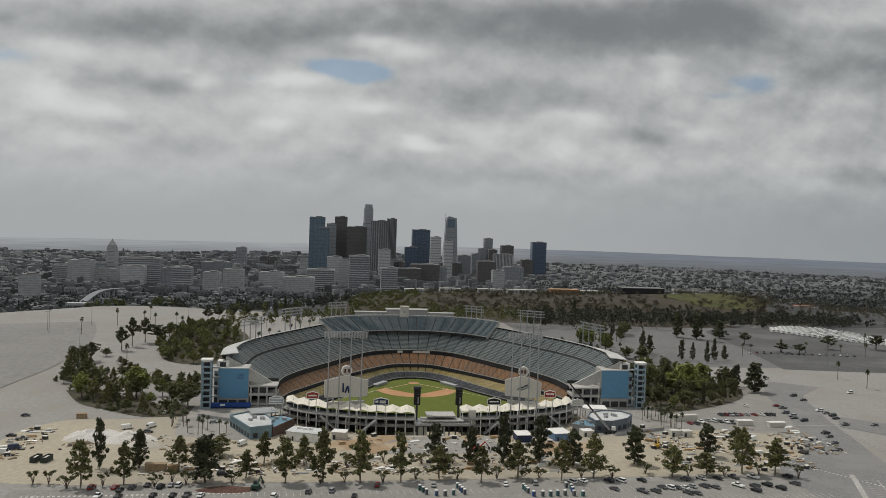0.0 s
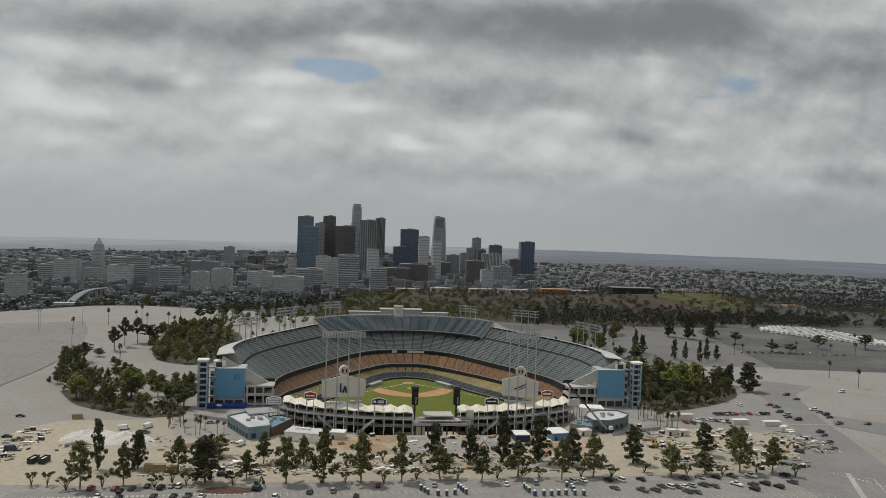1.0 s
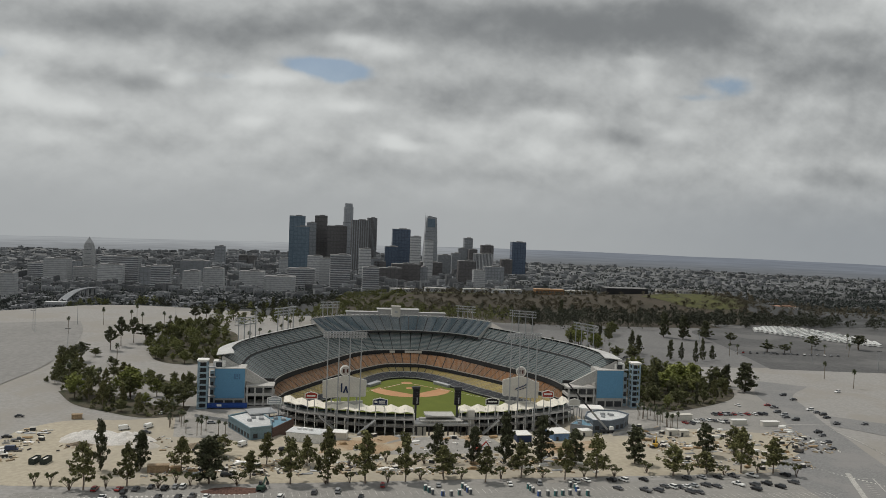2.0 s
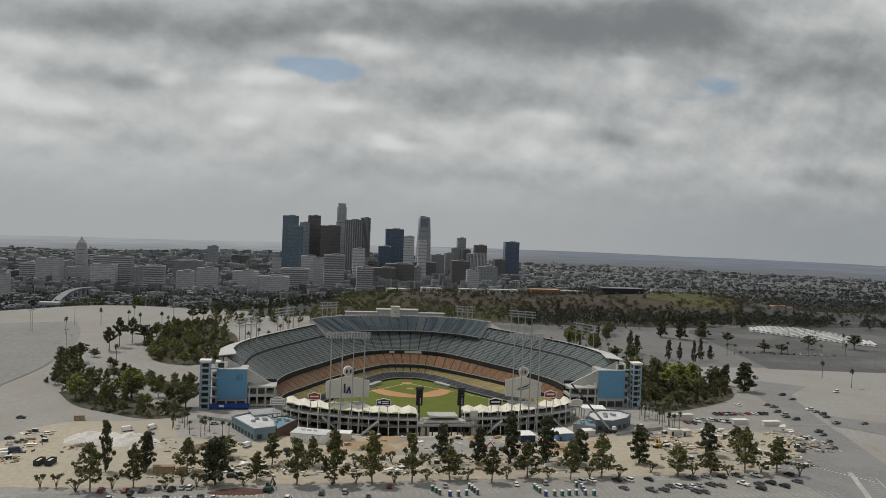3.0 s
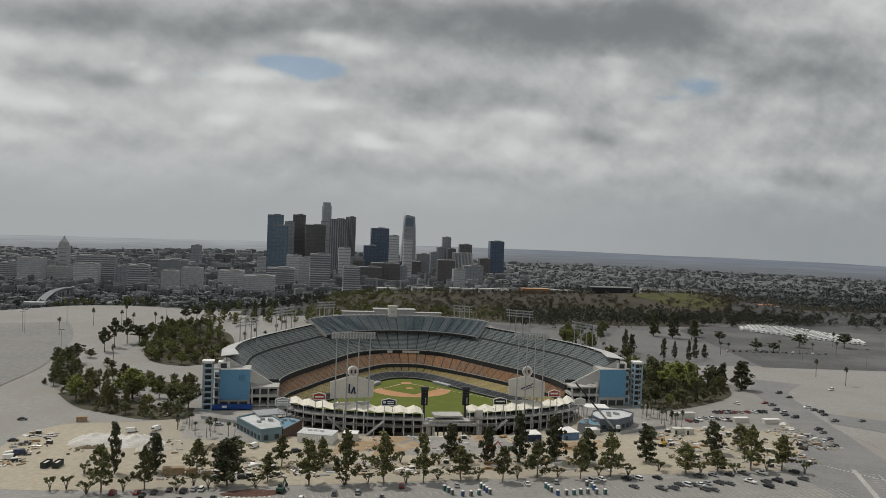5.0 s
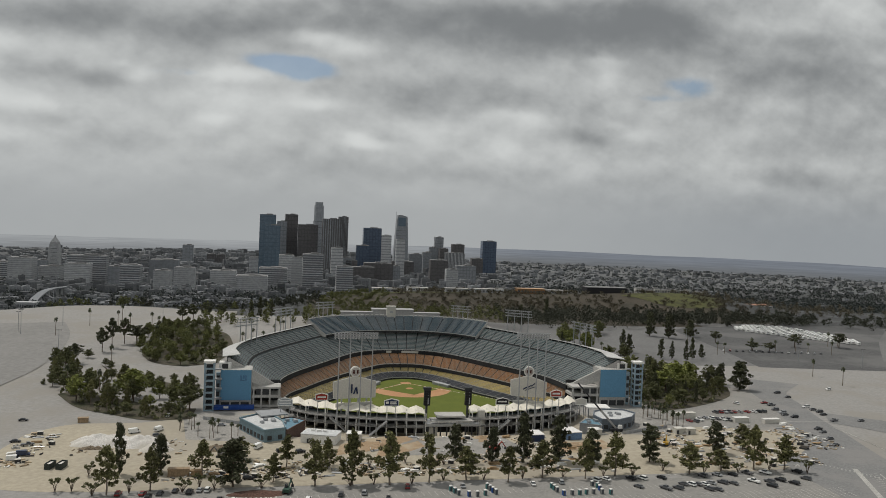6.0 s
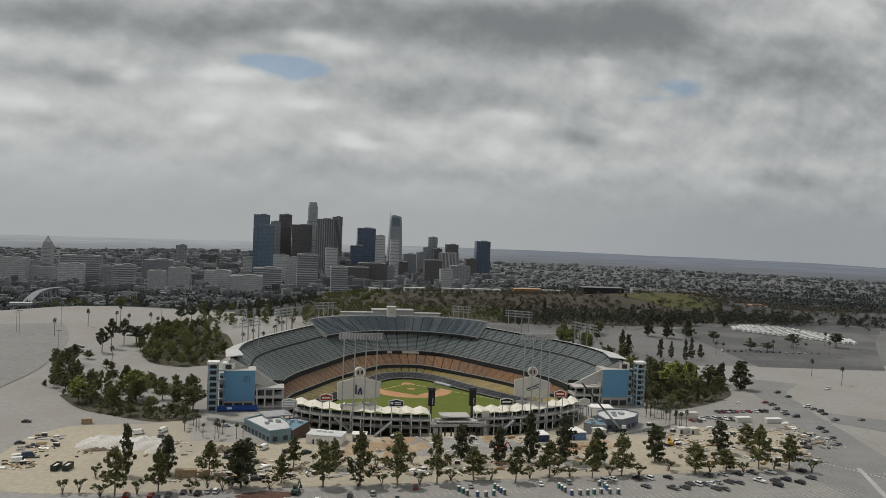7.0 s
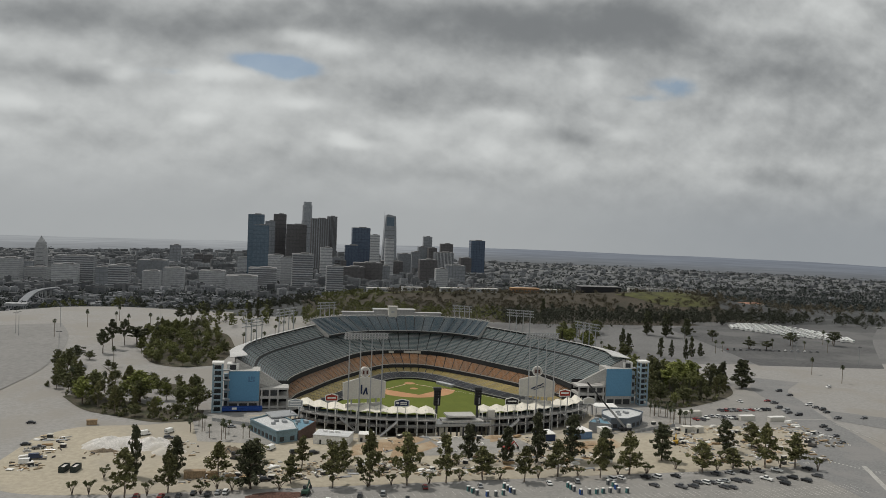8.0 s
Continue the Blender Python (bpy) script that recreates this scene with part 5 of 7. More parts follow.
for k in range(18):
    plant("palm", 118 + rng.uniform(0, 16), -160 + rng.uniform(0, 34), rng.uniform(6, 10), 3.0, "entrance plaza palms")
for x, y, h, w in [(352, 118, 9, 14), (366, 112, 9, 12), (412, 140, 14, 14), (462, 140, 15, 16), (340, 165, 12, 12), (318, 180, 14, 11)]:
    plant("umbrella", x, y, h, w, "trees on the far lot")
SHRUBS = []
for poly, count in (([(-216, -72), (-198, -104), (-178, -120), (-156, -134), (-134, -132), (-134, -106), (-168, -90), (-206, -58)], 180), ([(-194, 64), (-180, 36), (-160, 22), (-136, 30), (-126, 92), (-160, 150), (-200, 205)], 130), ([(-205, 6), (-165, -52), (-140, -62), (-138, -44), (-196, -10), (-214, 24)], 60),
                    ([(140, -122), (172, -108), (208, -82), (226, -50), (200, 0), (165, 90), (134, -50)], 300), ([(-238, 8), (-232, -50), (-212, -70), (-210, -20)], 40)):
    xs, ys = [p[0] for p in poly], [p[1] for p in poly]
    for _ in range(count):
        x, y = rng.uniform(min(xs), max(xs)), rng.uniform(min(ys), max(ys))
        if inside(x, y, poly):
            SHRUBS.append((x, y, rng.uniform(1.5, 4.0), rng.uniform(2.0, 5.0)))

# ---- vehicles ----
GLASS = surface("car_glass", (0.03, 0.035, 0.04), 0.12, vary=0.05, spec=0.6)
TYRE = surface("tyre_rubber", (0.02, 0.02, 0.02), 0.8)
CAR_PAINTS = {"white": (0.80, 0.80, 0.78), "black": (0.015, 0.015, 0.017), "silver": (0.34, 0.35, 0.36), "red": (0.25, 0.02, 0.018), "blue": (0.03, 0.045, 0.09), "grey": (0.10, 0.10, 0.105)}
CAR_SHAPES = {
    "sedan": (4.7, 1.85, [(-2.35, 0.45), (-2.35, 0.85), (-1.6, 0.98), (1.15, 0.98), (2.25, 0.78), (2.35, 0.45)], [(-1.75, 0.98), (-1.05, 1.42), (0.35, 1.44), (1.15, 0.98)]),
    "suv": (4.8, 1.95, [(-2.4, 0.5), (-2.4, 1.05), (-2.2, 1.1), (1.15, 1.1), (2.3, 0.95), (2.4, 0.5)], [(-2.3, 1.1), (-2.05, 1.75), (0.3, 1.78), (1.05, 1.1)]),
    "van": (5.6, 2.05, [(-2.8, 0.5), (-2.8, 1.25), (2.0, 1.25), (2.65, 1.0), (2.8, 0.5)], [(-2.8, 1.25), (-2.75, 2.35), (1.3, 2.4), (2.0, 1.25)]),
    "pickup": (5.7, 2.0, [(-2.85, 0.6), (-2.85, 1.15), (1.2, 1.15), (2.7, 1.02), (2.85, 0.6)], [(-0.7, 1.15), (-0.45, 1.8), (0.65, 1.82), (1.25, 1.15)]),
}
CAR_PROTOS = {}
car_rng = random.Random(5)


def profile(outline, half, top_in=0.0):
    """A body from a side outline, drawn in at its top."""
    s = Shape()
    k = len(outline)
    zs = [z for _, z in outline]
    lo, hi = min(zs), max(zs)
    pts = []
    for side in (-1, 1):
        for x, z in outline:
            pts.append((x, side * (half - top_in * (z - lo) / max(0.01, hi - lo)), z))
    s.add(pts, [tuple(range(k)), tuple(range(2 * k - 1, k - 1, -1))] + [(i, k + i, k + (i + 1) % k, (i + 1) % k) for i in range(k)])
    return s


def park(shape, paint, x, y, turn, group, z=None):
    z = ground_z(x, y) if z is None else z
    m = pose(x, y, z + 0.06, 0, 0, turn)
    key = (shape, paint)
    if key in CAR_PROTOS:
        return tagged(copy_thing(CAR_PROTOS[key], m), group=group)
    length, width, body, cabin = CAR_SHAPES["van" if shape == "shuttle" else shape]
    if shape == "shuttle":
        van = thing("van", "white shuttle van stored on the far lot", "van", at=m, group=group)
        white = surface("paint_white", CAR_PAINTS["white"], 0.3, vary=0.03, spec=0.5)
        part("body", profile([(-3.2, 0.35), (-3.2, 2.7), (2.1, 2.75), (2.7, 1.5), (3.3, 1.2), (3.3, 0.35)], 1.1, 0.1), white, van)
        part("window_band", Shape().box(-0.4, 0, 1.5, 5.0, 2.24, 0.6), GLASS, van)
        part("underbody", Shape().box(0, 0, 0.0, 5.6, 2.0, 0.4), TYRE, van)
        CAR_PROTOS[key] = van
        return van
    car = thing("van" if shape == "van" else "pickup_truck" if shape == "pickup" else "car", f"{paint} {'delivery van' if shape == 'van' else shape} parked on the asphalt lot", "van" if shape == "van" else "car", at=m, group=group)
    mat = surface("paint_" + paint, CAR_PAINTS[paint], 0.3, vary=0.03, spec=0.5)
    part("body", profile(body, width / 2, 0.06), mat, car)
    part("cabin_glass", profile([(a * 0.99, b) for a, b in cabin], width / 2 - 0.06, 0.22), GLASS, car)
    zs = max(b for _, b in cabin)
    xs = [a for a, b in cabin if b > zs - 0.1]
    part("roof", Shape().box((min(xs) + max(xs)) / 2, 0, zs, max(xs) - min(xs) + 0.1, width - (0.1 if shape == "van" else 0.5), 0.06), mat, car)
    if shape == "van":
        part("cargo_side", Shape().box(-0.75, 0, 1.25, 4.0, width - 0.06, 1.08), mat, car)
    for ax in (-length * 0.31, length * 0.32):
        for side in (-1, 1):
            part("wheel", Shape().tube((ax, side * (width / 2 - 0.18), 0.33), (ax, side * (width / 2 + 0.02), 0.33), 0.34, 0.34, 10), TYRE, car)
    for side in (-1, 1):
        part("headlight", Shape().box(length / 2 - 0.05, side * (width / 2 - 0.32), 0.62, 0.08, 0.36, 0.16), LAMP_GLASS, car)
    CAR_PROTOS[key] = car
    return car


def any_car(x, y, turn, group, dark=0.5):
    paint = car_rng.choice(["black", "black", "black", "grey", "grey"] if car_rng.random() < dark else ["white", "white", "white", "silver", "silver", "red"])
    shape = car_rng.choice(["sedan", "sedan", "suv", "suv", "pickup"])
    if (shape, paint) == ("pickup", "red"):
        shape = "sedan"
    park(shape, paint, x, y, turn + car_rng.uniform(-4, 4), group)


FRONT_CARS = [(-147.4, -249.6), (-138.5, -249.7), (-136.0, -252.8), (-132.1, -249.8), (-126.9, -247.2), (-121.3, -249.3), (-142.2, -260.0), (-134.6, -260.1), (-122.0, -259.1), (-117.6, -247.3), (-114.7, -247.4), (-114.6, -259.3),
              (-109.4, -259.4), (-104.1, -259.5), (-53.9, -255.2), (-45.1, -261.9), (-35.7, -249.2), (-63.2, -256.3), (-12.5, -249.5), (17.9, -249.0), (30.8, -248.0), (-76.1, -261.3)]
for x, y in FRONT_CARS:
    any_car(x, y, 82, "cars in the front lot")
EAST_CARS = [(47.2, -246.2), (52.3, -245.1), (63.9, -245.2), (69.2, -245.3), (78.5, -244.9), (62.7, -255.8), (73.7, -258.8), (79.3, -258.9), (84.2, -254.0), (87.2, -254.8), (90.3, -254.8), (93.5, -254.9), (99.0, -243.6), (97.5, -253.5),
             (92.4, -261.1), (96.0, -261.9), (106.5, -242.7), (114.2, -242.8), (122.3, -241.4), (131.4, -241.5), (118.6, -252.7), (125.8, -253.5), (123.3, -259.2), (132.0, -252.2), (135.9, -256.6), (148.0, -240.9), (145.6, -250.9), (103.2, -253.2), (107.5, -254.7)]
for x, y in EAST_CARS:
    any_car(x, y, 118, "cars in the front lot", 0.7)
ROW_CARS = [(172.9, -126.1), (176.0, -126.0), (179.1, -125.9), (182.2, -125.9), (185.3, -125.8), (189.6, -125.7), (194.3, -125.6), (199.0, -125.5), (202.6, -125.4), (205.8, -125.3), (158.5, -139.7), (161.6, -140.9), (164.7, -142.1),
            (167.6, -143.7), (170.4, -144.9), (201.2, -102.2), (144.7, -146.3), (148.2, -147.4), (152.6, -143.6)]
for k, (x, y) in enumerate(ROW_CARS):
    any_car(x, y, 100, "cars in the side lot", 0.45)
ROAD_CARS = [(221.7, -101.6), (222.7, -107.7), (217.2, -120.3), (217.2, -127.9), (215.1, -133.3), (217.6, -139.3), (251.3, -71.4), (250.4, -84.9), (243.4, -114.0), (243.4, -120.7), (243.6, -126.9), (241.3, -133.8), (237.6, -148.6), (255.0, -149.6),
             (213.5, -167.0), (211.4, -173.9), (205.8, -187.0), (199.9, -199.3)]
for k, (x, y) in enumerate(ROAD_CARS):
    any_car(x, y, 200 - (15 if k < 12 else 5), "cars along the lot road", 0.35 if 6 <= k < 9 else 0.75)
for shape, paint, x, y, turn in [("sedan", "black", -215.9, -133.2, 5), ("sedan", "black", -207.3, -173.1, 10), ("pickup", "grey", -200.2, -179.0, 20), ("van", "white", -157.7, -158.9, 30), ("van", "white", -146.8, -155.5, 60), ("suv", "grey", -145.8, -166.2, 15),
                                 ("van", "white", -97.4, -188.5, 60), ("suv", "black", -86.8, -195.2, 20), ("sedan", "silver", -117.4, -146.8, 5), ("van", "white", -199.1, -202.3, 10), ("van", "blue", -197.3, -194.9, 10), ("suv", "black", -99.8, -233.7, 5),
                                 ("van", "white", 163.2, -180.8, 200), ("sedan", "white", -146.4, -126.3, 80), ("suv", "white", 300, -60, 200), ("sedan", "black", 196, 75, 20), ("sedan", "silver", -172, -28, 30), ("suv", "black", -78.0, -196.8, 25)]:
    park(shape, paint, x, y, turn, "vehicles about the lots")


def white_fleet():
    """Rows of white vans stored on the far lot."""
    a, b, c = Vector((424, 266)), Vector((502, 156)), Vector((34, 72))
    for row in range(8):
        n = 24
        for k in range(n):
            g = (k + 0.5) / n
            if (row > 5 and g < 0.10) or (row == 0 and g > 0.9) or car_rng.random() < 0.05:
                continue
            p = a.lerp(b, g) + c * (row / 7.0) * (0.15 + 0.85 * math.sin(math.pi * (0.05 + 0.9 * g)) ** 0.8)
            park("shuttle", "white", p.x, p.y, 30, "white vans on the far lot")


white_fleet()
for k in range(16):
    p = Vector((318, 104)).lerp(Vector((412, 92)), k / 15)
    any_car(p.x, p.y + 8, 60, "cars under the lot trees", 0.3)

# ---- the city beyond ----
# pale, slate, navy and dark are lifted: distance haze is in their colours
TOWER_LOOKS = {
    "glass": surface("blue_glass_wall", (0.125, 0.175, 0.225), 0.25, vary=0.08, scale=0.1, spec=0.5),
    "navy": surface("navy_glass_wall", (0.085, 0.118, 0.175), 0.25, vary=0.08, scale=0.1, spec=0.5),
    "slate": surface("slate_wall", (0.26, 0.274, 0.292), 0.5, vary=0.08, scale=0.1, by_object=0.2),
    "brown": surface("brown_stone_wall", (0.135, 0.13, 0.132), 0.6, vary=0.08, scale=0.1),
    "pale": surface("pale_stone_wall", (0.43, 0.436, 0.445), 0.8, vary=0.08, scale=0.1, by_object=0.22),
    "dark": surface("dark_window_band", (0.145, 0.152, 0.165), 0.3, vary=0.08, scale=0.1),
    "glass_line": surface("blue_glass_line", (0.095, 0.14, 0.185), 0.25, vary=0.08, scale=0.1, spec=0.5),
    "navy_line": surface("navy_glass_line", (0.07, 0.09, 0.135), 0.25, vary=0.08, scale=0.1, spec=0.5),
    "slate_line": surface("slate_line", (0.20, 0.213, 0.232), 0.5, vary=0.08, scale=0.1),
    "brown_line": surface("brown_line", (0.108, 0.103, 0.105), 0.6, vary=0.08, scale=0.1),
    "pale_line": surface("pale_window_line", (0.30, 0.308, 0.32), 0.5, vary=0.08, scale=0.1),
    "roof": surface("tower_roof", (0.20, 0.20, 0.20), 0.9, vary=0.1, scale=0.1),
}
# look, x, y, width, depth, height of the top
TOWERS = [
    [("glass", -159, 2500, 58, 28, 127), ("glass", -139, 2350, 55, 26, 89), ("slate", -108, 2650, 37, 30, 103), ("brown", -71, 2700, 49, 40, 132), ("brown", -8, 2600, 76, 40, 94), ("taper", 43, 2866, 47, 50, 190),
     ("fins", 80, 2550, 69, 50, 120), ("fins", 129, 2600, 38, 40, 130), ("pale", 84, 2200, 40, 30, 21), ("bands", -7, 1900, 61, 40, 10), ("bands", 72, 1650, 45, 30, -11), ("pale", -86, 2150, 50, 40, -7),
     ("pale", -50, 2050, 41, 30, -9), ("navy", 260, 2750, 73, 50, 89), ("navy", 209, 2600, 51, 40, 20)],
    [("pale", 385, 3300, 52, 40, 52), ("sail", 425, 3069, 68, 45, 153), ("pale", 345, 2500, 33, 30, 52),
     ("slate", 437, 2700, 52, 40, -11), ("brown", 216, 2100, 95, 40, -22), ("brown", 160, 2050, 77, 40, -34), ("slate", 276, 2100, 25, 30, -30), ("slate", 504, 2800, 37, 40, -6), ("slate", 539, 2850, 32, 30, 15),
     ("slate", 582, 2950, 36, 35, 58), ("brown", 595, 2900, 35, 40, 10), ("stripes", 562, 2500, 74, 40, 6), ("brown", 659, 2900, 53, 35, 30), ("pale", 448, 2000, 39, 30, -30), ("navy", 827, 3006, 64, 45, 47)],
    [("brown", 772, 3000, 50, 40, -34), ("dome", -797, 2107, 32, 28, 30), ("pale", -798, 2080, 61, 60, -60), ("bands", -669, 1980, 108, 45, -18), ("pale", -677, 1900, 68, 35, -39), ("pale", -851, 1980, 66, 50, -30),
     ("slate", -830, 2100, 35, 30, -44), ("slate", -501, 3000, 42, 35, -15), ("slate", -452, 2000, 83, 50, -26), ("bands", -505, 1750, 51, 40, -29), ("pale", -400, 1600, 42, 40, -32), ("pale", -357, 1700, 54, 40, -29),
     ("pale", -262, 1800, 71, 50, -41), ("brown", -421, 3200, 37, 35, -60), ("brown", -379, 3200, 35, 35, -61)],
    [("pale", -180, 1750, 86, 60, -50), ("bands", -124, 1900, 82, 50, -35), ("slate", -576, 1900, 33, 35, -44),
     ("brown", 460, 2300, 63, 40, -15), ("slate", 125, 2500, 64, 40, -25), ("brown", 370, 2600, 86, 40, -38), ("pale", -205, 2600, 43, 40, -40), ("brown", 158, 2500, 43, 40, -35), ("slate", 562, 2300, 72, 40, -33),
     ("bands", -948, 2100, 46, 40, -53), ("pale", -700, 1172, 36, 24, -17)],
]
TOWER_LABELS = {
    "glass": "blue glass office tower in the hazy skyline", "navy": "dark navy glass office tower in the skyline", "slate": "slate-grey office tower in the hazy skyline",
    "brown": "dark brown stone office tower in the skyline", "pale": "pale stone office building in the city", "taper": "tall stepped round-topped pale tower above the skyline",
    "fins": "brown office tower with upright stone ribs", "bands": "office block with dark and pale floor bands", "stripes": "broad office tower with white upright stripes",
    "sail": "tall glass tower with a curved sail-like top", "dome": "slim pale tower with a pyramid top",
}


def make_tower(look_name, x, y, w, d, top):
    base = ground_z(x, y) - 3
    h = top - base
    body_look = {"taper": "slate", "fins": "brown", "bands": "dark", "stripes": "dark", "sail": "slate", "dome": "pale"}.get(look_name, look_name)
    wall = TOWER_LOOKS[body_look]
    t = thing("office_tower", TOWER_LABELS[look_name], "skyscraper" if h > 90 else "office building", at=pose(x, y, base), group="city towers")
    s = Shape()
    if look_name == "taper":
        for z0, z1, r in ((0, h * 0.72, 0.5), (h * 0.72, h * 0.95, 0.44), (h * 0.95, h, 0.36)):
            s.tube((0, 0, z0), (0, 0, z1), w * r, w * r * 0.98, 14)
    elif look_name == "sail":
        n = 12
        prof = [(-w / 2, 0), (w / 2, 0)] + [(w / 2 * (1 - 0.24 * (k / n) ** 2.4), h * 0.97 * k / n) for k in range(1, n + 1)] + [(-w * 0.10, h * 1.0), (-w * 0.24, h * 0.99)] + [(-w * 0.30 - 0.2 * w * (1 - k / n), h * 0.97 * k / n) for k in range(n - 1, 0, -1)]
        k = len(prof)
        s.add([(u, -d / 2, v) for u, v in prof] + [(u, d / 2, v) for u, v in prof], [tuple(range(k)), tuple(range(2 * k - 1, k - 1, -1))] + [(i, (i + 1) % k, k + (i + 1) % k, k + i) for i in range(k)])
    elif look_name == "dome":
        s.box(0, 0, 0, w, d, h * 0.74)
        s.box(0, 0, h * 0.74, w * 0.86, d * 0.86, h * 0.08)
        s.box(0, 0, h * 0.82, w * 0.74, d * 0.74, h * 0.06)
        s.box(0, 0, h * 0.88, w * 0.66, d * 0.66, h * 0.12, top=0.22)
        s.box(0, 0, h, w * 0.10, d * 0.10, h * 0.03)
    else:
        s.box(0, 0, 0, w, d, h)
    part("body", s, wall, t)
    if look_name in ("taper", "sail", "dome"):
        for k in range(1, 9):
            z = h * 0.09 * k
            if look_name == "taper":
                part("ledge", Shape().tube((0, 0, z), (0, 0, z + 1.6), w * 0.508, w * 0.508, 14), TOWER_LOOKS["dark"], t)
            else:
                part("ledge", Shape().box(0, -d / 2 - 0.3, z, w * 0.62, 0.8, 1.6), TOWER_LOOKS["dark"], t)
        if look_name == "sail":
            part("spire", Shape().tube((-w * 0.34, 0, h * 0.9), (-w * 0.34, 0, h * 1.05), 1.2, 0.5, 6), STEEL, t)
            part("crown_glass", Shape().box(w * 0.02, -d / 2 - 0.4, h * 0.80, w * 0.5, 0.8, h * 0.15), TOWER_LOOKS["glass"], t)
        return
    part("roof", Shape().box(0, 0, h, w * 0.96, d * 0.96, 1.2).box(w * 0.1, 0, h + 1.2, w * 0.4, d * 0.5, 3.0), TOWER_LOOKS["roof"], t)
    if look_name in ("fins", "stripes"):
        n = 8 if look_name == "fins" else 13
        for k in range(n):
            part("fin", Shape().box(-w / 2 + w * (k + 0.5) / n, -d / 2 - 0.5, 2, w / n * (0.40 if look_name == "fins" else 0.42), 1.2, h - 2), TOWER_LOOKS["slate" if look_name == "fins" else "pale"], t)
    elif look_name == "bands":
        n = max(5, min(16, int(h / 6)))
        for k in range(n):
            part("floor_band", Shape().box(0, 0, h * (k + 0.55) / n, w + 1.4, d + 1.4, h / n * 0.42), TOWER_LOOKS["pale"], t)
    elif look_name == "pale":
        n = max(3, min(12, int(h / 5)))
        for k in range(n):
            part("window_band", Shape().box(0, 0, h * (k + 0.4) / n, w + 0.6, d + 0.6, h / n * 0.35), TOWER_LOOKS["pale_line"], t)
    else:
        n = max(3, min(14, int(h / 11)))
        for k in range(n):
            part("floor_line", Shape().box(0, 0, h * (k + 0.5) / n, w + 0.5, d + 0.5, h / n * 0.16), TOWER_LOOKS[look_name + "_line"], t)
        m = max(3, int(w / 12))
        for k in range(m + 1):
            part("mullion", Shape().box(-w / 2 + w * k / m, -d / 2 - 0.5, 0, 1.4, 1.0, h), TOWER_LOOKS[look_name + "_line"], t)


for row in TOWERS:
    for values in row:
        make_tower(*values)

# bluish tint of walls and roofs carries some distance haze
CITY_WALLS = [surface("city_wall_a", (0.205, 0.212, 0.22), 0.85, vary=0.08, scale=0.2, by_island=0.5), surface("city_roof", (0.125, 0.13, 0.137), 0.9, vary=0.1, scale=0.2, by_island=0.55)]
HOUSE_WALL = surface("house_wall", (0.34, 0.342, 0.343), 0.85, vary=0.08, scale=0.2, by_object=0.4)
HOUSE_ROOF = surface("house_roof", (0.135, 0.133, 0.133), 0.9, vary=0.1, scale=0.2, by_object=0.4)
CITY_WINDOWS = surface("city_windows", (0.10, 0.107, 0.12), 0.4, vary=0.1, scale=0.2)


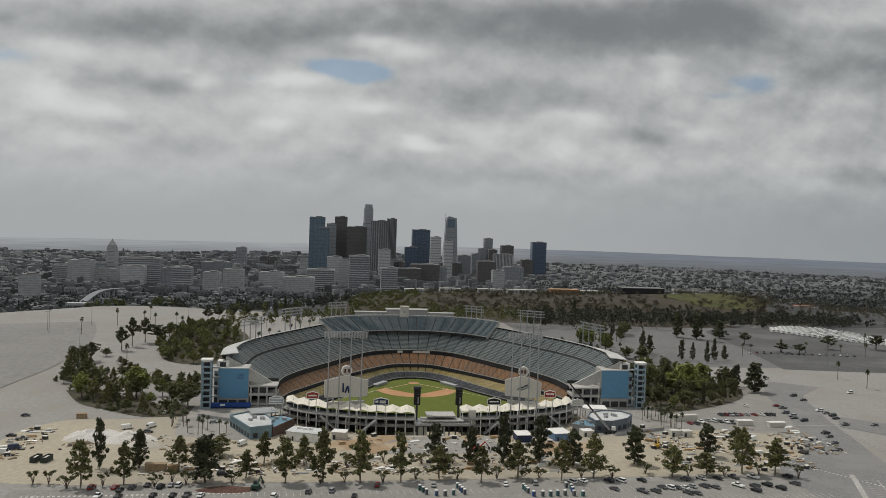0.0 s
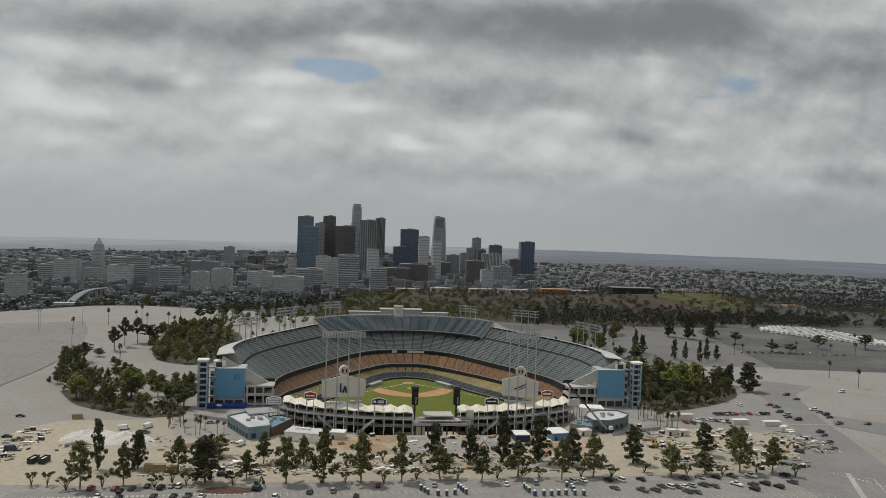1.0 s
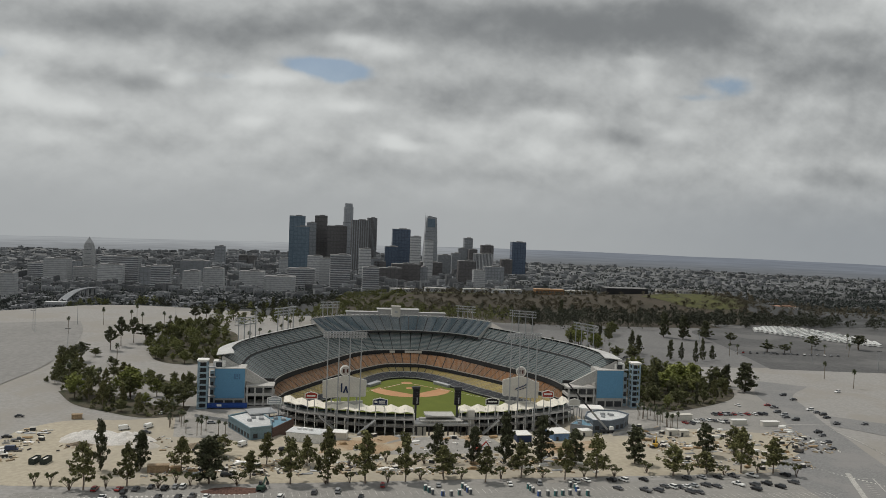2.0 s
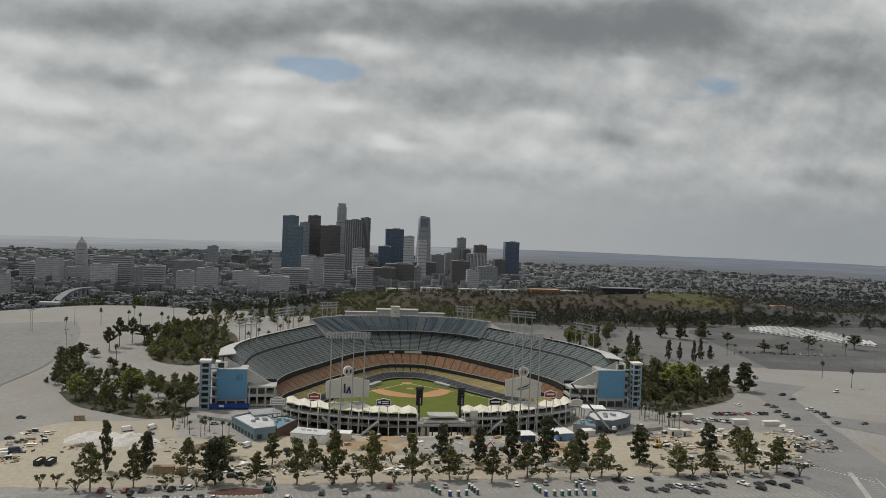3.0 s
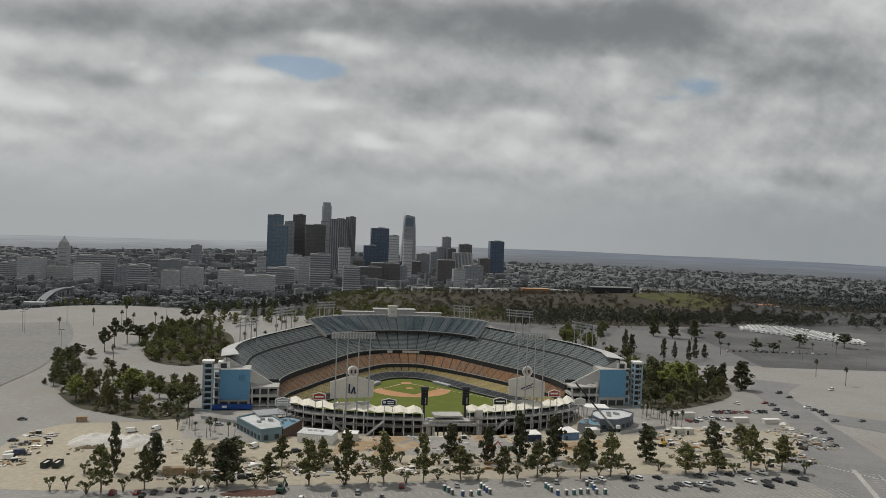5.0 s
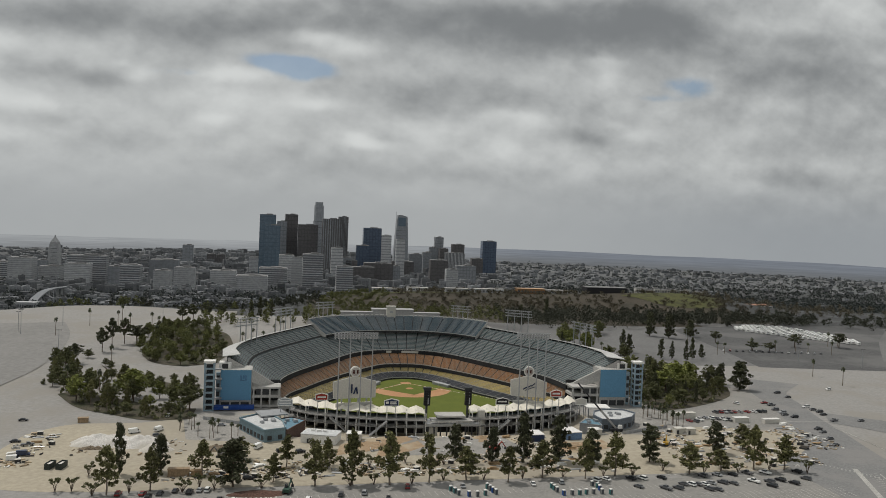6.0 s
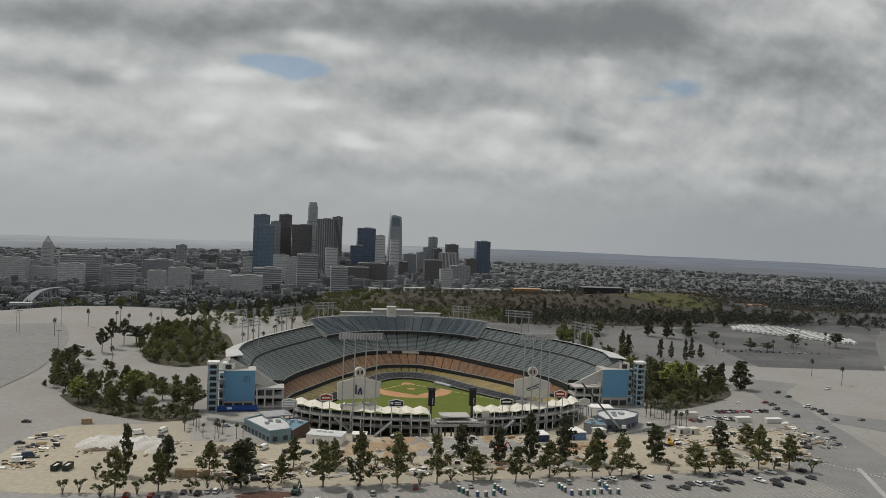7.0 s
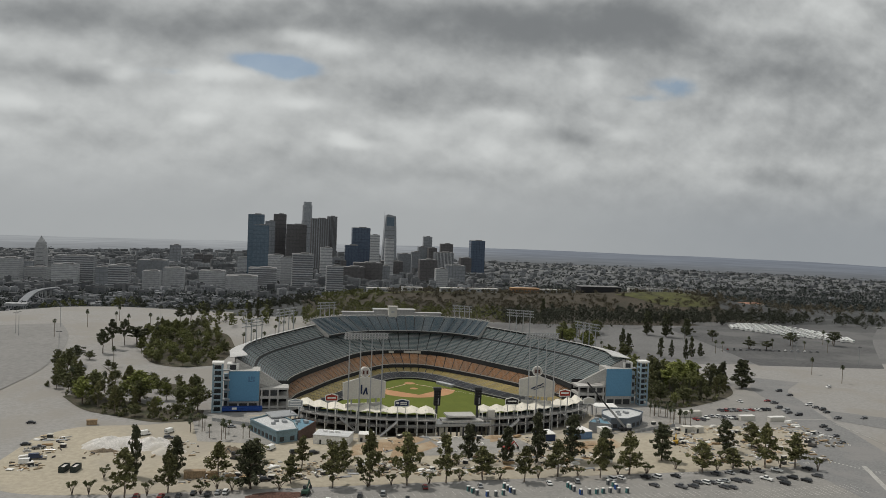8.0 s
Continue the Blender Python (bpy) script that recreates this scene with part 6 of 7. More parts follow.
def make_city():
    """Blocks of low houses and mid-height buildings over the plain, with bands of windows; the woods between them."""
    walls, windows = Shape(), Shape()
    spots = []
    near = 0
    for ring in range(90):
        y = 640 * (1.026 ** ring)
        if y > 4350:
            break
        step = 9.5 + y * 0.0075
        x = -(y + 640) * 0.56 - 60
        while x < (y + 640) * 0.98 + 40:
            x += step * rng.uniform(0.75, 1.6)
            yy = y + rng.uniform(-0.5, 0.5) * y * 0.026
            side = x / (yy + 570)
            if -120 < x < 560 and yy < 700:
                continue
            if any(abs(x - v[1]) < v[3] * 0.6 + 8 and abs(yy - v[2]) < v[4] * 0.6 + 12 for row in TOWERS for v in row):
                continue
            leafy = 0.40 + 0.42 * ramp(side, 0.16, 0.36) + (0.25 if yy < 760 else 0.0) - 0.34 * ramp(yy, 1500, 3200) + 0.13 * ramp(side, 0.16, 0.36) * (1 - ramp(yy, 1800, 2800))
            if rng.uniform() < leafy:
                for _ in range(3 if side > 0.2 and yy < 2400 else 2):
                    spots.append((x + rng.normal(0, step * 0.5), yy + rng.normal(0, step * 0.6), rng.uniform(6, 13), rng.uniform(11, 24)))
                continue
            tall = rng.uniform()
            downtown = math.exp(-((x - 200) / 520) ** 2) * ramp(yy, 1300, 2000) + 0.5 * math.exp(-((x + 620) / 420) ** 2) * ramp(yy, 1000, 1700)
            h = rng.uniform(4.5, 8.5) if tall > 0.30 + 0.35 * downtown else rng.uniform(9, 16 + 22 * downtown)
            w, d = step * rng.uniform(0.5, 1.15) * (1 + 0.6 * downtown), step * rng.uniform(0.45, 0.9)
            if side > 0.2 and h < 9:
                w, d = w * 0.7, d * 0.7
            z = ground_z(x, yy) - 1.0
            turn = rng.choice([0.0, 0.35, -0.3]) + rng.normal(0, 0.04)
            n = len(walls.f)
            if yy < 1250 and -0.36 < side < 0.72 and near < 170:
                near += 1
                floors = max(1, int(h / 3.6))
                house = thing("city_house", "flat-roofed city block with dark windows" if h > 9 else "small city house with dark windows", "house", at=pose(x, yy, z, 0, 0, math.degrees(turn)), group="near city houses")
                part("wall", Shape().box(0, 0, 0, w, d, h), HOUSE_WALL, house)
                part("roof", Shape().box(0, 0, h, w * 1.04, d * 1.04, 0.6 if h > 9 else 2.2, 0, 0, None if h > 9 else 0.4), HOUSE_ROOF, house)
                for k in range(floors):
                    part("window_row", Shape().box(0, -d / 2 - 0.05, h * (k + 0.35) / floors, w * 0.8, 0.2, 1.3), CITY_WINDOWS, house)
                continue
            if h < 8 and rng.uniform() < 0.55:
                walls.box(x, yy, z, w, d, h * 0.75, turn)
                walls.box(x, yy, z + h * 0.75 + 0.02, w * 1.06, d * 1.06, h * 0.35, turn, 1, 0.45)
            else:
                walls.box(x, yy, z, w, d, h, turn)
                walls.m[n + 1] = 1
                if h > 9:
                    walls.box(x + w * 0.15, yy, z + h, w * 0.3, d * 0.4, 2.2, turn, 1)
            c, s = math.cos(turn), math.sin(turn)
            floors = max(1, int(h / 3.6))
            for k in range(floors):
                zz = z + h * 0.72 * (k + 0.45) / floors + 1.0
                for u0, u1 in ((-0.44, -0.16), (-0.10, 0.14), (0.2, 0.44)):
                    p = [(x + u * w * c + (d / 2 + 0.15) * s, yy + u * w * s - (d / 2 + 0.15) * c) for u in (u0, u1)]
                    windows.quad((*p[0], zz), (*p[1], zz), (*p[1], zz + 1.3), (*p[0], zz + 1.3))
    tagged(part("city_houses", walls, CITY_WALLS), "low grey and cream city houses and blocks in haze", "city", kind="stuff")
    tagged(part("city_windows", windows, CITY_WINDOWS), "rows of dark windows on the city houses", "windows", kind="stuff")
    return spots


def make_woods(name, label, spots, leaf, per, size, clumps=3):
    centres, radii = [], []
    for x, y, h, w in spots:
        z = ground_z(x, y)
        for k in range(clumps):
            g = (k + rng.uniform(0.0, 1.0)) / clumps
            reach = w * 0.25 * (1.1 - 0.75 * g)
            centres.append((x + rng.normal(0, reach), y + rng.normal(0, reach), z + h * (0.25 + 0.68 * g)))
            radii.append(w * rng.uniform(0.75, 1.25) * (0.74 - 0.34 * g) / math.sqrt(clumps))
    tagged(part(name, quad_mesh(name, leaves(centres, radii, per, size), leaf), None), label, "woods", kind="stuff")


city_spots = make_city()
make_woods("city_trees", "dark trees between the near city houses", [p for p in city_spots if p[1] < 1300], LEAF_CITY, 9, 1.35)
make_woods("plain_trees", "dark trees scattered over the far city plain", [p for p in city_spots if p[1] >= 1300], LEAF_CITY, 7, 1.9, 2)
make_woods("grove_shrubs", "low olive shrubs under the grove trees", SHRUBS, LEAF_OLIVE, 26, 0.32)
for x, y in zip(rng.uniform(-40, 560, 1300), rng.uniform(300, 590, 1300)):
    if not (360 < x < 520 and y > 420 and rng.uniform() < 0.45):
        if rng.uniform() < (0.6 if y < 400 else 0.75):
            FAR_WOODS.append((x, y, rng.uniform(6, 15) if y < 400 else rng.uniform(3, 7), rng.uniform(8, 15) if y < 400 else rng.uniform(7, 14)))
for x, y in zip(rng.uniform(-420, -30, 260), rng.uniform(380, 640, 260)):
    FAR_WOODS.append((x, y, rng.uniform(6, 13), rng.uniform(7, 13)))
for x, y in zip(rng.uniform(470, 800, 330), rng.uniform(180, 640, 330)):
    if y > 290 + 0.0 * x or x > 640 - 0.5 * (y - 180):
        FAR_WOODS.append((x, y, rng.uniform(7, 14), rng.uniform(8, 14)))
BRUSH = [p for p in FAR_WOODS if p[1] >= 400 and p[0] > 60]
GREEN = [p for p in FAR_WOODS if p[1] < 400 and p[0] < 130 or p[1] >= 400 and -40 < p[0] <= 60]
make_woods("hillside_brush", "dry brown brush over the slope", BRUSH, LEAF_BRUSH, 26, 0.45, 5)
make_woods("stadium_woods", "olive green trees behind the stadium", GREEN, LEAF_GROVE, 32, 0.45, 6)
make_woods("hillside_trees", "dark trees below the dry hillside", [p for p in FAR_WOODS if p not in set(BRUSH) | set(GREEN)], LEAF_FAR, 32, 0.5, 6)


def low_block(name, label, x, y, w, d, h, look_name, roof, turn=0.0, openings=0):
    z = ground_z(x, y) - 1.5
    b = thing(name, label, "building", at=pose(x, y, z, 0, 0, turn))
    part("wall", Shape().box(0, 0, 0, w, d, h + 1.5), look_name, b)
    part("roof", Shape().box(0, 0, h + 1.5, w + 0.8, d + 0.8, 0.7), roof, b)
    for k in range(openings):
        part("window", Shape().box(-w / 2 + w * (k + 0.5) / openings, -d / 2 - 0.1, 1.5 + h * 0.35, w / openings * 0.6, 0.3, h * 0.35), CITY_WINDOWS, b)


ORANGE_WALL = surface("orange_wall", (0.27, 0.145, 0.07), 0.8, vary=0.08, scale=0.3)
low_block("school_block", "long low orange-walled building on the ridge", 267, 560, 42, 14, 7, ORANGE_WALL, surface("orange_roof", (0.42, 0.27, 0.16), 0.8), 0, 9)
low_block("dark_hall", "long black-walled hall on top of the ridge", 384, 560, 64, 22, 9, surface("black_hall_wall", (0.022, 0.022, 0.025), 0.7, vary=0.1), TOWER_LOOKS["roof"], 0, 0)
for k, (x, w) in enumerate(((158, 36), (205, 44), (100, 30), (52, 34), (312, 34))):
    low_block("ridge_house", "long low white building along the ridge", x, 562 + 3 * k, w, 12, 5.0, TOWER_LOOKS["pale"], CONCRETE, 0, 8)
for k in range(11):
    low_block("hillside_house", "small white house on the green hill", 440 + 9.5 * k, 566 - 1.5 * k, 8.0, 9, rng.uniform(5, 9), surface("white_wall", (0.58, 0.57, 0.55), 0.8, by_object=0.1), TOWER_LOOKS["roof"], rng.uniform(-10, 10), 2)
low_block("white_office", "low white office block below the skyline", -186, 700, 34, 16, 9, surface("white_wall", (0.58, 0.57, 0.55), 0.8), TOWER_LOOKS["roof"], 0, 3)
low_block("tile_roof_hall", "pale hall with a red tiled roof among trees", 640, 560, 40, 20, 7, surface("white_wall", (0.58, 0.57, 0.55), 0.8), surface("red_tiles", (0.33, 0.17, 0.11), 0.8, vary=0.15), 6, 5)
low_block("colonnade_hall", "pale hall with a row of tall columns", -523, 912, 34, 16, 11, TOWER_LOOKS["pale"], TOWER_LOOKS["pale"], 0, 9)


def make_viaduct():
    v = thing("viaduct", "pale concrete viaduct curving between city blocks", "bridge")
    pts = curve_points([(-514, 915), (-528, 968), (-543, 1048), (-557, 1140), (-557, 1206), (-541, 1240)], 14)
    for (x0, y0), (x1, y1) in zip(pts, pts[1:]):
        part("span", Shape().box((x0 + x1) / 2, (y0 + y1) / 2, -50, math.hypot(x1 - x0, y1 - y0) + 1, 14, 2.5, math.atan2(y1 - y0, x1 - x0)), TOWER_LOOKS["dark"], v)
        part("pier", Shape().box(x0, y0, -80, 4, 4, 30), TOWER_LOOKS["pale"], v)


make_viaduct()


def make_backdrop():
    """Hills and haze so far off that they do not shift; the sheet glows, haze painted into its colour."""
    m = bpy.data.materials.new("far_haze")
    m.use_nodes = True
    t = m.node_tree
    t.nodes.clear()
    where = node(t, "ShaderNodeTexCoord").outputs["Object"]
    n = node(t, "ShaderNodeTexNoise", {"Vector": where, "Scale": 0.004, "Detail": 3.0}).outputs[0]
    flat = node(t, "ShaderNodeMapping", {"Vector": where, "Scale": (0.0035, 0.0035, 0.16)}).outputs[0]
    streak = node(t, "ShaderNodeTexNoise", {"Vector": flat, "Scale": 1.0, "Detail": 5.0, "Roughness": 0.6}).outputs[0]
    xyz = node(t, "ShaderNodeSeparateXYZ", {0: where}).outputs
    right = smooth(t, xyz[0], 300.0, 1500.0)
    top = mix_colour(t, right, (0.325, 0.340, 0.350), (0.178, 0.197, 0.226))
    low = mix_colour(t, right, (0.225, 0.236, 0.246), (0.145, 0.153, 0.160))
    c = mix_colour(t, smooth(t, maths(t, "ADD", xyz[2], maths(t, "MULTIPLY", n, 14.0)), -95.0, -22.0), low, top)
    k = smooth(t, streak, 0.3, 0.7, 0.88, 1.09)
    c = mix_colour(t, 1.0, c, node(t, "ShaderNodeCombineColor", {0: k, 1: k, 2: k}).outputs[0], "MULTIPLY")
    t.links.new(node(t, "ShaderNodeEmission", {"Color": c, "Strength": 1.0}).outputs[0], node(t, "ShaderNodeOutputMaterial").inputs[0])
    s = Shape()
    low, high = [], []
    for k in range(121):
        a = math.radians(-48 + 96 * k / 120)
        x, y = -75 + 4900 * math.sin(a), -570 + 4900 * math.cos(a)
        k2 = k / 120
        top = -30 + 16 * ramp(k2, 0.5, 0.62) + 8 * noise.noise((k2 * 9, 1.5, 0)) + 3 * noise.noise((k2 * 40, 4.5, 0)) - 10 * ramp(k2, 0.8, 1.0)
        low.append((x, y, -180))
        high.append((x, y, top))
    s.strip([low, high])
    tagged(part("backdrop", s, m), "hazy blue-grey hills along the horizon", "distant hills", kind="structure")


make_backdrop()

# ---- plaza buildings and construction site ----
TEAL_WALL = surface("teal_wall", (0.165, 0.24, 0.275), 0.6, vary=0.07)
TEAL_ROOF = surface("teal_roof", (0.13, 0.24, 0.31), 0.6, vary=0.07)
WHITE_ROOF = surface("white_roof", (0.52, 0.53, 0.53), 0.8, vary=0.1, second=(0.44, 0.45, 0.45))
BRICK_RED = surface("brick_red_wall", (0.10, 0.065, 0.055), 0.85, vary=0.12)
TARP_BLUE = surface("blue_tarp", (0.014, 0.055, 0.24), 0.6, vary=0.12)
TIMBER = surface("raw_timber", (0.36, 0.25, 0.14), 0.85, vary=0.12, by_object=0.3)
RUBBLE = surface("pale_rubble", (0.56, 0.54, 0.51), 0.95, vary=0.12, scale=1.2, second=(0.47, 0.44, 0.39), bump=0.4)
YELLOW_PAINT = surface("machine_yellow", (0.45, 0.27, 0.03), 0.5, vary=0.1)
G0 = 7.5


def polygon_building(name, label, outline, z1, wall, roof, parapet=0.7, windows=0, base=G0 - 3.5):
    b = thing(name, label, "building")
    part("wall", Shape().prism(outline, base, z1), wall, b)
    cx, cy = sum(p[0] for p in outline) / len(outline), sum(p[1] for p in outline) / len(outline)
    inner = [(cx + (x - cx) * 0.97, cy + (y - cy) * 0.97) for x, y in outline]
    part("roof", Shape().prism(inner, z1 - 0.2, z1 + 0.05), roof, b)
    for (x0, y0), (x1, y1) in zip(outline, outline[1:] + outline[:1]):
        part("parapet", Shape().box((x0 + x1) / 2, (y0 + y1) / 2, z1, math.hypot(x1 - x0, y1 - y0), 0.5, parapet, math.atan2(y1 - y0, x1 - x0)), wall, b)
        if windows:
            L = math.hypot(x1 - x0, y1 - y0)
            n = max(1, int(L / windows))
            for k in range(n):
                g = (k + 0.5) / n
                nx, ny = (y1 - y0) / L, -(x1 - x0) / L
                part("window", Shape().box(x0 + (x1 - x0) * g + nx * 0.08, y0 + (y1 - y0) * g + ny * 0.08, G0 + 0.8, windows * 0.55, 0.2, 2.2, math.atan2(y1 - y0, x1 - x0)), DARK_STEEL, b)
    for k in range(4):
        part("roof_unit", Shape().box(cx + 3.2 * math.cos(k * 1.9), cy + 3.0 * math.sin(k * 2.3), z1 + 0.05, 2.4 - 0.3 * k, 1.6, 1.2, 0.3 * k), STEEL, b)
    return b


polygon_building("shop_building", "low teal-walled shop with a flat white roof", [(-108, -154), (-95, -179), (-85, -174.5), (-86.5, -160), (-91, -150), (-99, -145)], 13.0, TEAL_WALL, WHITE_ROOF, 0.8, 4.0)
polygon_building("shop_annexe", "low annexe with a teal roof and brick-red wall", [(-86.3, -161), (-84.6, -174.0), (-75.0, -154), (-82, -147), (-88, -150)], 11.8, BRICK_RED, TEAL_ROOF, 0.4)
polygon_building("round_shop", "low round-fronted grey shop with a white roof", [(84, -163), (93, -164.5), (103.5, -158), (109.5, -149), (106, -141), (96, -139), (87, -144), (83, -153)], 13.0, surface("shop_slate", (0.15, 0.175, 0.205), 0.6, vary=0.08), WHITE_ROOF, 0.8, 4.0)
polygon_building("teal_kiosk", "small kiosk with a sloping teal roof", [(72, -161), (82.5, -167), (84, -155), (80, -151)], 11.0, STEEL, TEAL_ROOF, 0.3)


def shed(name, label, x, y, w, d, h, turn, wall, roof, doors=1, ribs=0):
    b = thing(name, label, "cabin", at=pose(x, y, ground_z(x, y) - 0.1, 0, 0, turn))
    part("wall", Shape().box(0, 0, 0, w, d, h), wall, b)
    part("roof", Shape().box(0, 0, h, w + 0.4, d + 0.4, 0.3), roof, b)
    for k in range(doors):
        part("door", Shape().box(-w * 0.3 + w * 0.55 * k, -d / 2 - 0.05, 0.1, 1.2, 0.15, min(2.2, h - 0.5)), DARK_STEEL, b)
    for k in range(ribs):
        part("rib", Shape().box(-w / 2 + w * (k + 0.5) / ribs, -d / 2 - 0.08, 0.2, 0.25, 0.2, h - 0.4), WHITE_PAINT, b)
    for k in range(3 if ribs else 0):
        part("roof_unit", Shape().box(-w * 0.25 + 3 * k, 1.0, h + 0.3, 1.8, 1.4, 0.9), WHITE_PAINT, b)


shed("white_hall", "white ribbed plant building with roof units", -67.8, -177.5, 17.4, 10.5, 4.3, -19.5, WHITE_PAINT, WHITE_ROOF, 1, 14)
shed("white_box", "small white site cabin beside bare earth", -51.5, -176, 7, 6, 3.6, -12, CREAM, WHITE_PAINT)
shed("blue_container", "dark blue site container with a white roof", 40.5, -179.5, 7.5, 9, 3.6, 3, NAVY, WHITE_PAINT)
shed("blue_cabin", "blue and white site cabin on bare earth", 60.5, -176, 9, 11, 3.8, 8, surface("cabin_blue", (0.12, 0.20, 0.33), 0.6), WHITE_PAINT)
shed("grey_cabin", "low grey site cabin beside the shop", 77, -170.5, 6, 5, 3.0, 10, CREAM, WHITE_PAINT)
shed("storage_trailer", "long pale storage trailer beside parked cars", 145, -138, 15, 3.2, 3.2, 4, CREAM, CREAM, 0)
shed("storage_trailer", "long pale storage trailer beside parked cars", 176, -148.5, 9, 3, 2.8, 0, CREAM, WHITE_PAINT, 0)
shed("storage_trailer", "long pale storage trailer beside parked cars", 193.6, -151.6, 10, 3, 2.6, 2, CREAM, WHITE_PAINT, 0)
shed("site_hut", "small sand-coloured site hut on bare earth", 131, -172, 5, 4, 3, 8, CREAM, CREAM)
shed("site_hut", "small sand-coloured site hut on bare earth", 125, -171, 5, 4, 3, 3, CREAM, CREAM)
shed("tan_container", "tan container standing alone on the lot", -186.5, -136.8, 4.8, 2.4, 2.4, 5, surface("tan_paint", (0.31, 0.225, 0.14), 0.7), surface("tan_paint", (0.31, 0.225, 0.14), 0.7), 0)
shed("tan_container", "tan container among the small trees", -128.2, -227, 8.5, 2.6, 3.0, 2, surface("tan_paint", (0.31, 0.225, 0.14), 0.7), surface("tan_paint", (0.31, 0.225, 0.14), 0.7), 0)
shed("tan_container", "tan container among the small trees", -121.0, -228, 4.0, 2.6, 2.4, 2, TIMBER, TIMBER, 0)


def make_dumpster(x, y, turn):
    d = thing("dumpster", "open dark green steel dumpster on bare earth", "dumpster", at=pose(x, y, ground_z(x, y), 0, 0, turn), group="dumpsters")
    m = surface("dumpster_green", (0.035, 0.045, 0.04), 0.6, vary=0.15)
    for ax, ay, wx, wy in ((0, -1.15, 6, 0.12), (0, 1.15, 6, 0.12), (-2.95, 0, 0.12, 2.2), (2.95, 0, 0.12, 2.2)):
        part("side", Shape().box(ax, ay, 0.1, wx, wy, 2.4), m, d)
    part("floor", Shape().box(0, 0, 0.1, 5.8, 2.2, 0.2), m, d)
    part("load", Shape().box(0, 0, 0.3, 5.6, 2.1, 1.7, 0, 0, 0.8), RUBBLE, d)


make_dumpster(-181.5, -213.0, 80)
make_dumpster(-177.0, -213.2, 80)


def make_mound(name, label, x, y, rx, ry, h, mat, seed):
    """A heap of earth with a rough surface."""
    s = Shape()
    rows = []
    z0 = ground_z(x, y)
    for i in range(9):
        g = i / 8
        rows.append([(x + rx * g * math.cos(a) * (1 + 0.22 * noise.noise((math.cos(a) * 1.6 + seed, math.sin(a) * 1.6, 0))), y + ry * g * math.sin(a) * (1 + 0.22 * noise.noise((math.cos(a) * 1.6 + seed, math.sin(a) * 1.6, 0))),
                      z0 - 0.15 + h * (1 - g ** 1.5) * (1 + 0.6 * noise.noise((g * 4 * math.cos(a), g * 4 * math.sin(a), seed)))) for a in [k * math.pi / 14 for k in range(29)]])
    s.strip(rows)
    tagged(part(name, s, mat, flat=False), label, "mound")


make_mound("rubble_mound", "broad pale mound of sheeted rubble", -168, -176, 17, 9, 4.2, RUBBLE, 1.0)
make_mound("rubble_mound", "broad pale mound of sheeted rubble", -152, -178, 13, 10, 3.6, RUBBLE, 2.0)
make_mound("rubble_mound", "smaller pale mound of broken rubble", -143, -189, 9, 6, 2.8, RUBBLE, 3.0)
make_mound("soil_mound", "dark mound of dug soil", -117, -190, 8, 4, 2.4, surface("dug_soil", (0.20, 0.16, 0.115), 0.95, vary=0.2, bump=0.4), 4.0)
make_mound("soil_mound", "low mound of dark red-brown soil on asphalt", -95, -252, 13, 5, 1.3, surface("red_soil", (0.10, 0.055, 0.042), 0.95, vary=0.2, bump=0.4), 5.0)
make_mound("soil_mound", "orange mound of dug soil", -38, -188, 10, 4, 1.6, CLAY_EARTH, 6.0)
make_mound("soil_mound", "orange mound of dug soil", 56, -192, 10, 3, 1.2, CLAY_EARTH, 7.0)
make_mound("soil_mound", "orange mound of dug soil", 14, -176, 6, 3, 1.5, CLAY_EARTH, 8.0)
make_mound("soil_mound", "row of dark earth spoil", -171, -186, 7, 2, 1.6, surface("dug_soil", (0.20, 0.16, 0.115), 0.95, vary=0.2, bump=0.4), 9.0)


def make_toilet(x, y, paint, turn):
    t = thing("portable_toilet", f"{'teal' if paint == 0 else 'blue' if paint == 1 else 'grey'} portable toilet with a white roof", "toilet cabin", at=pose(x, y, ground_z(x, y) + 0.06, 0, 0, turn), group="portable toilets")
    m = surface(("toilet_teal", "toilet_blue", "toilet_grey")[paint], ((0.05, 0.17, 0.17), (0.03, 0.09, 0.30), (0.17, 0.18, 0.18))[paint], 0.5)
    part("cabin", Shape().box(0, 0, 0, 1.15, 1.15, 2.05), m, t)
    part("door", Shape().box(0, -0.6, 0.15, 0.75, 0.06, 1.8), surface("toilet_door", (0.08, 0.09, 0.10), 0.5), t)
    part("roof", Shape().box(0, 0, 2.05, 1.25, 1.25, 0.3, 0, 0, 0.8), WHITE_PAINT, t)


TOILETS = [(-18.6, -254.1), (-17.4, -256.6), (-16.4, -259.2), (-12.5, -261.0), (-9.1, -261.3), (-5.6, -260.2), (-2.8, -252.2), (-2.2, -254.7), (-1.6, -257.2), (-1.0, -259.6), (24.6, -253.7), (24.9, -256.2), (25.2, -258.7), (26.7, -262.7), (30.4, -262.6),
           (33.6, -262.7), (36.7, -262.2), (39.8, -262.0), (44.2, -257.9), (43.4, -262.4), (44.5, -254.8), (47.0, -263.0), (43.0, -252.4)]
for k, (x, y) in enumerate(TOILETS):
    make_toilet(x, y, (0, 0, 2, 1, 2)[k % 5], 10)


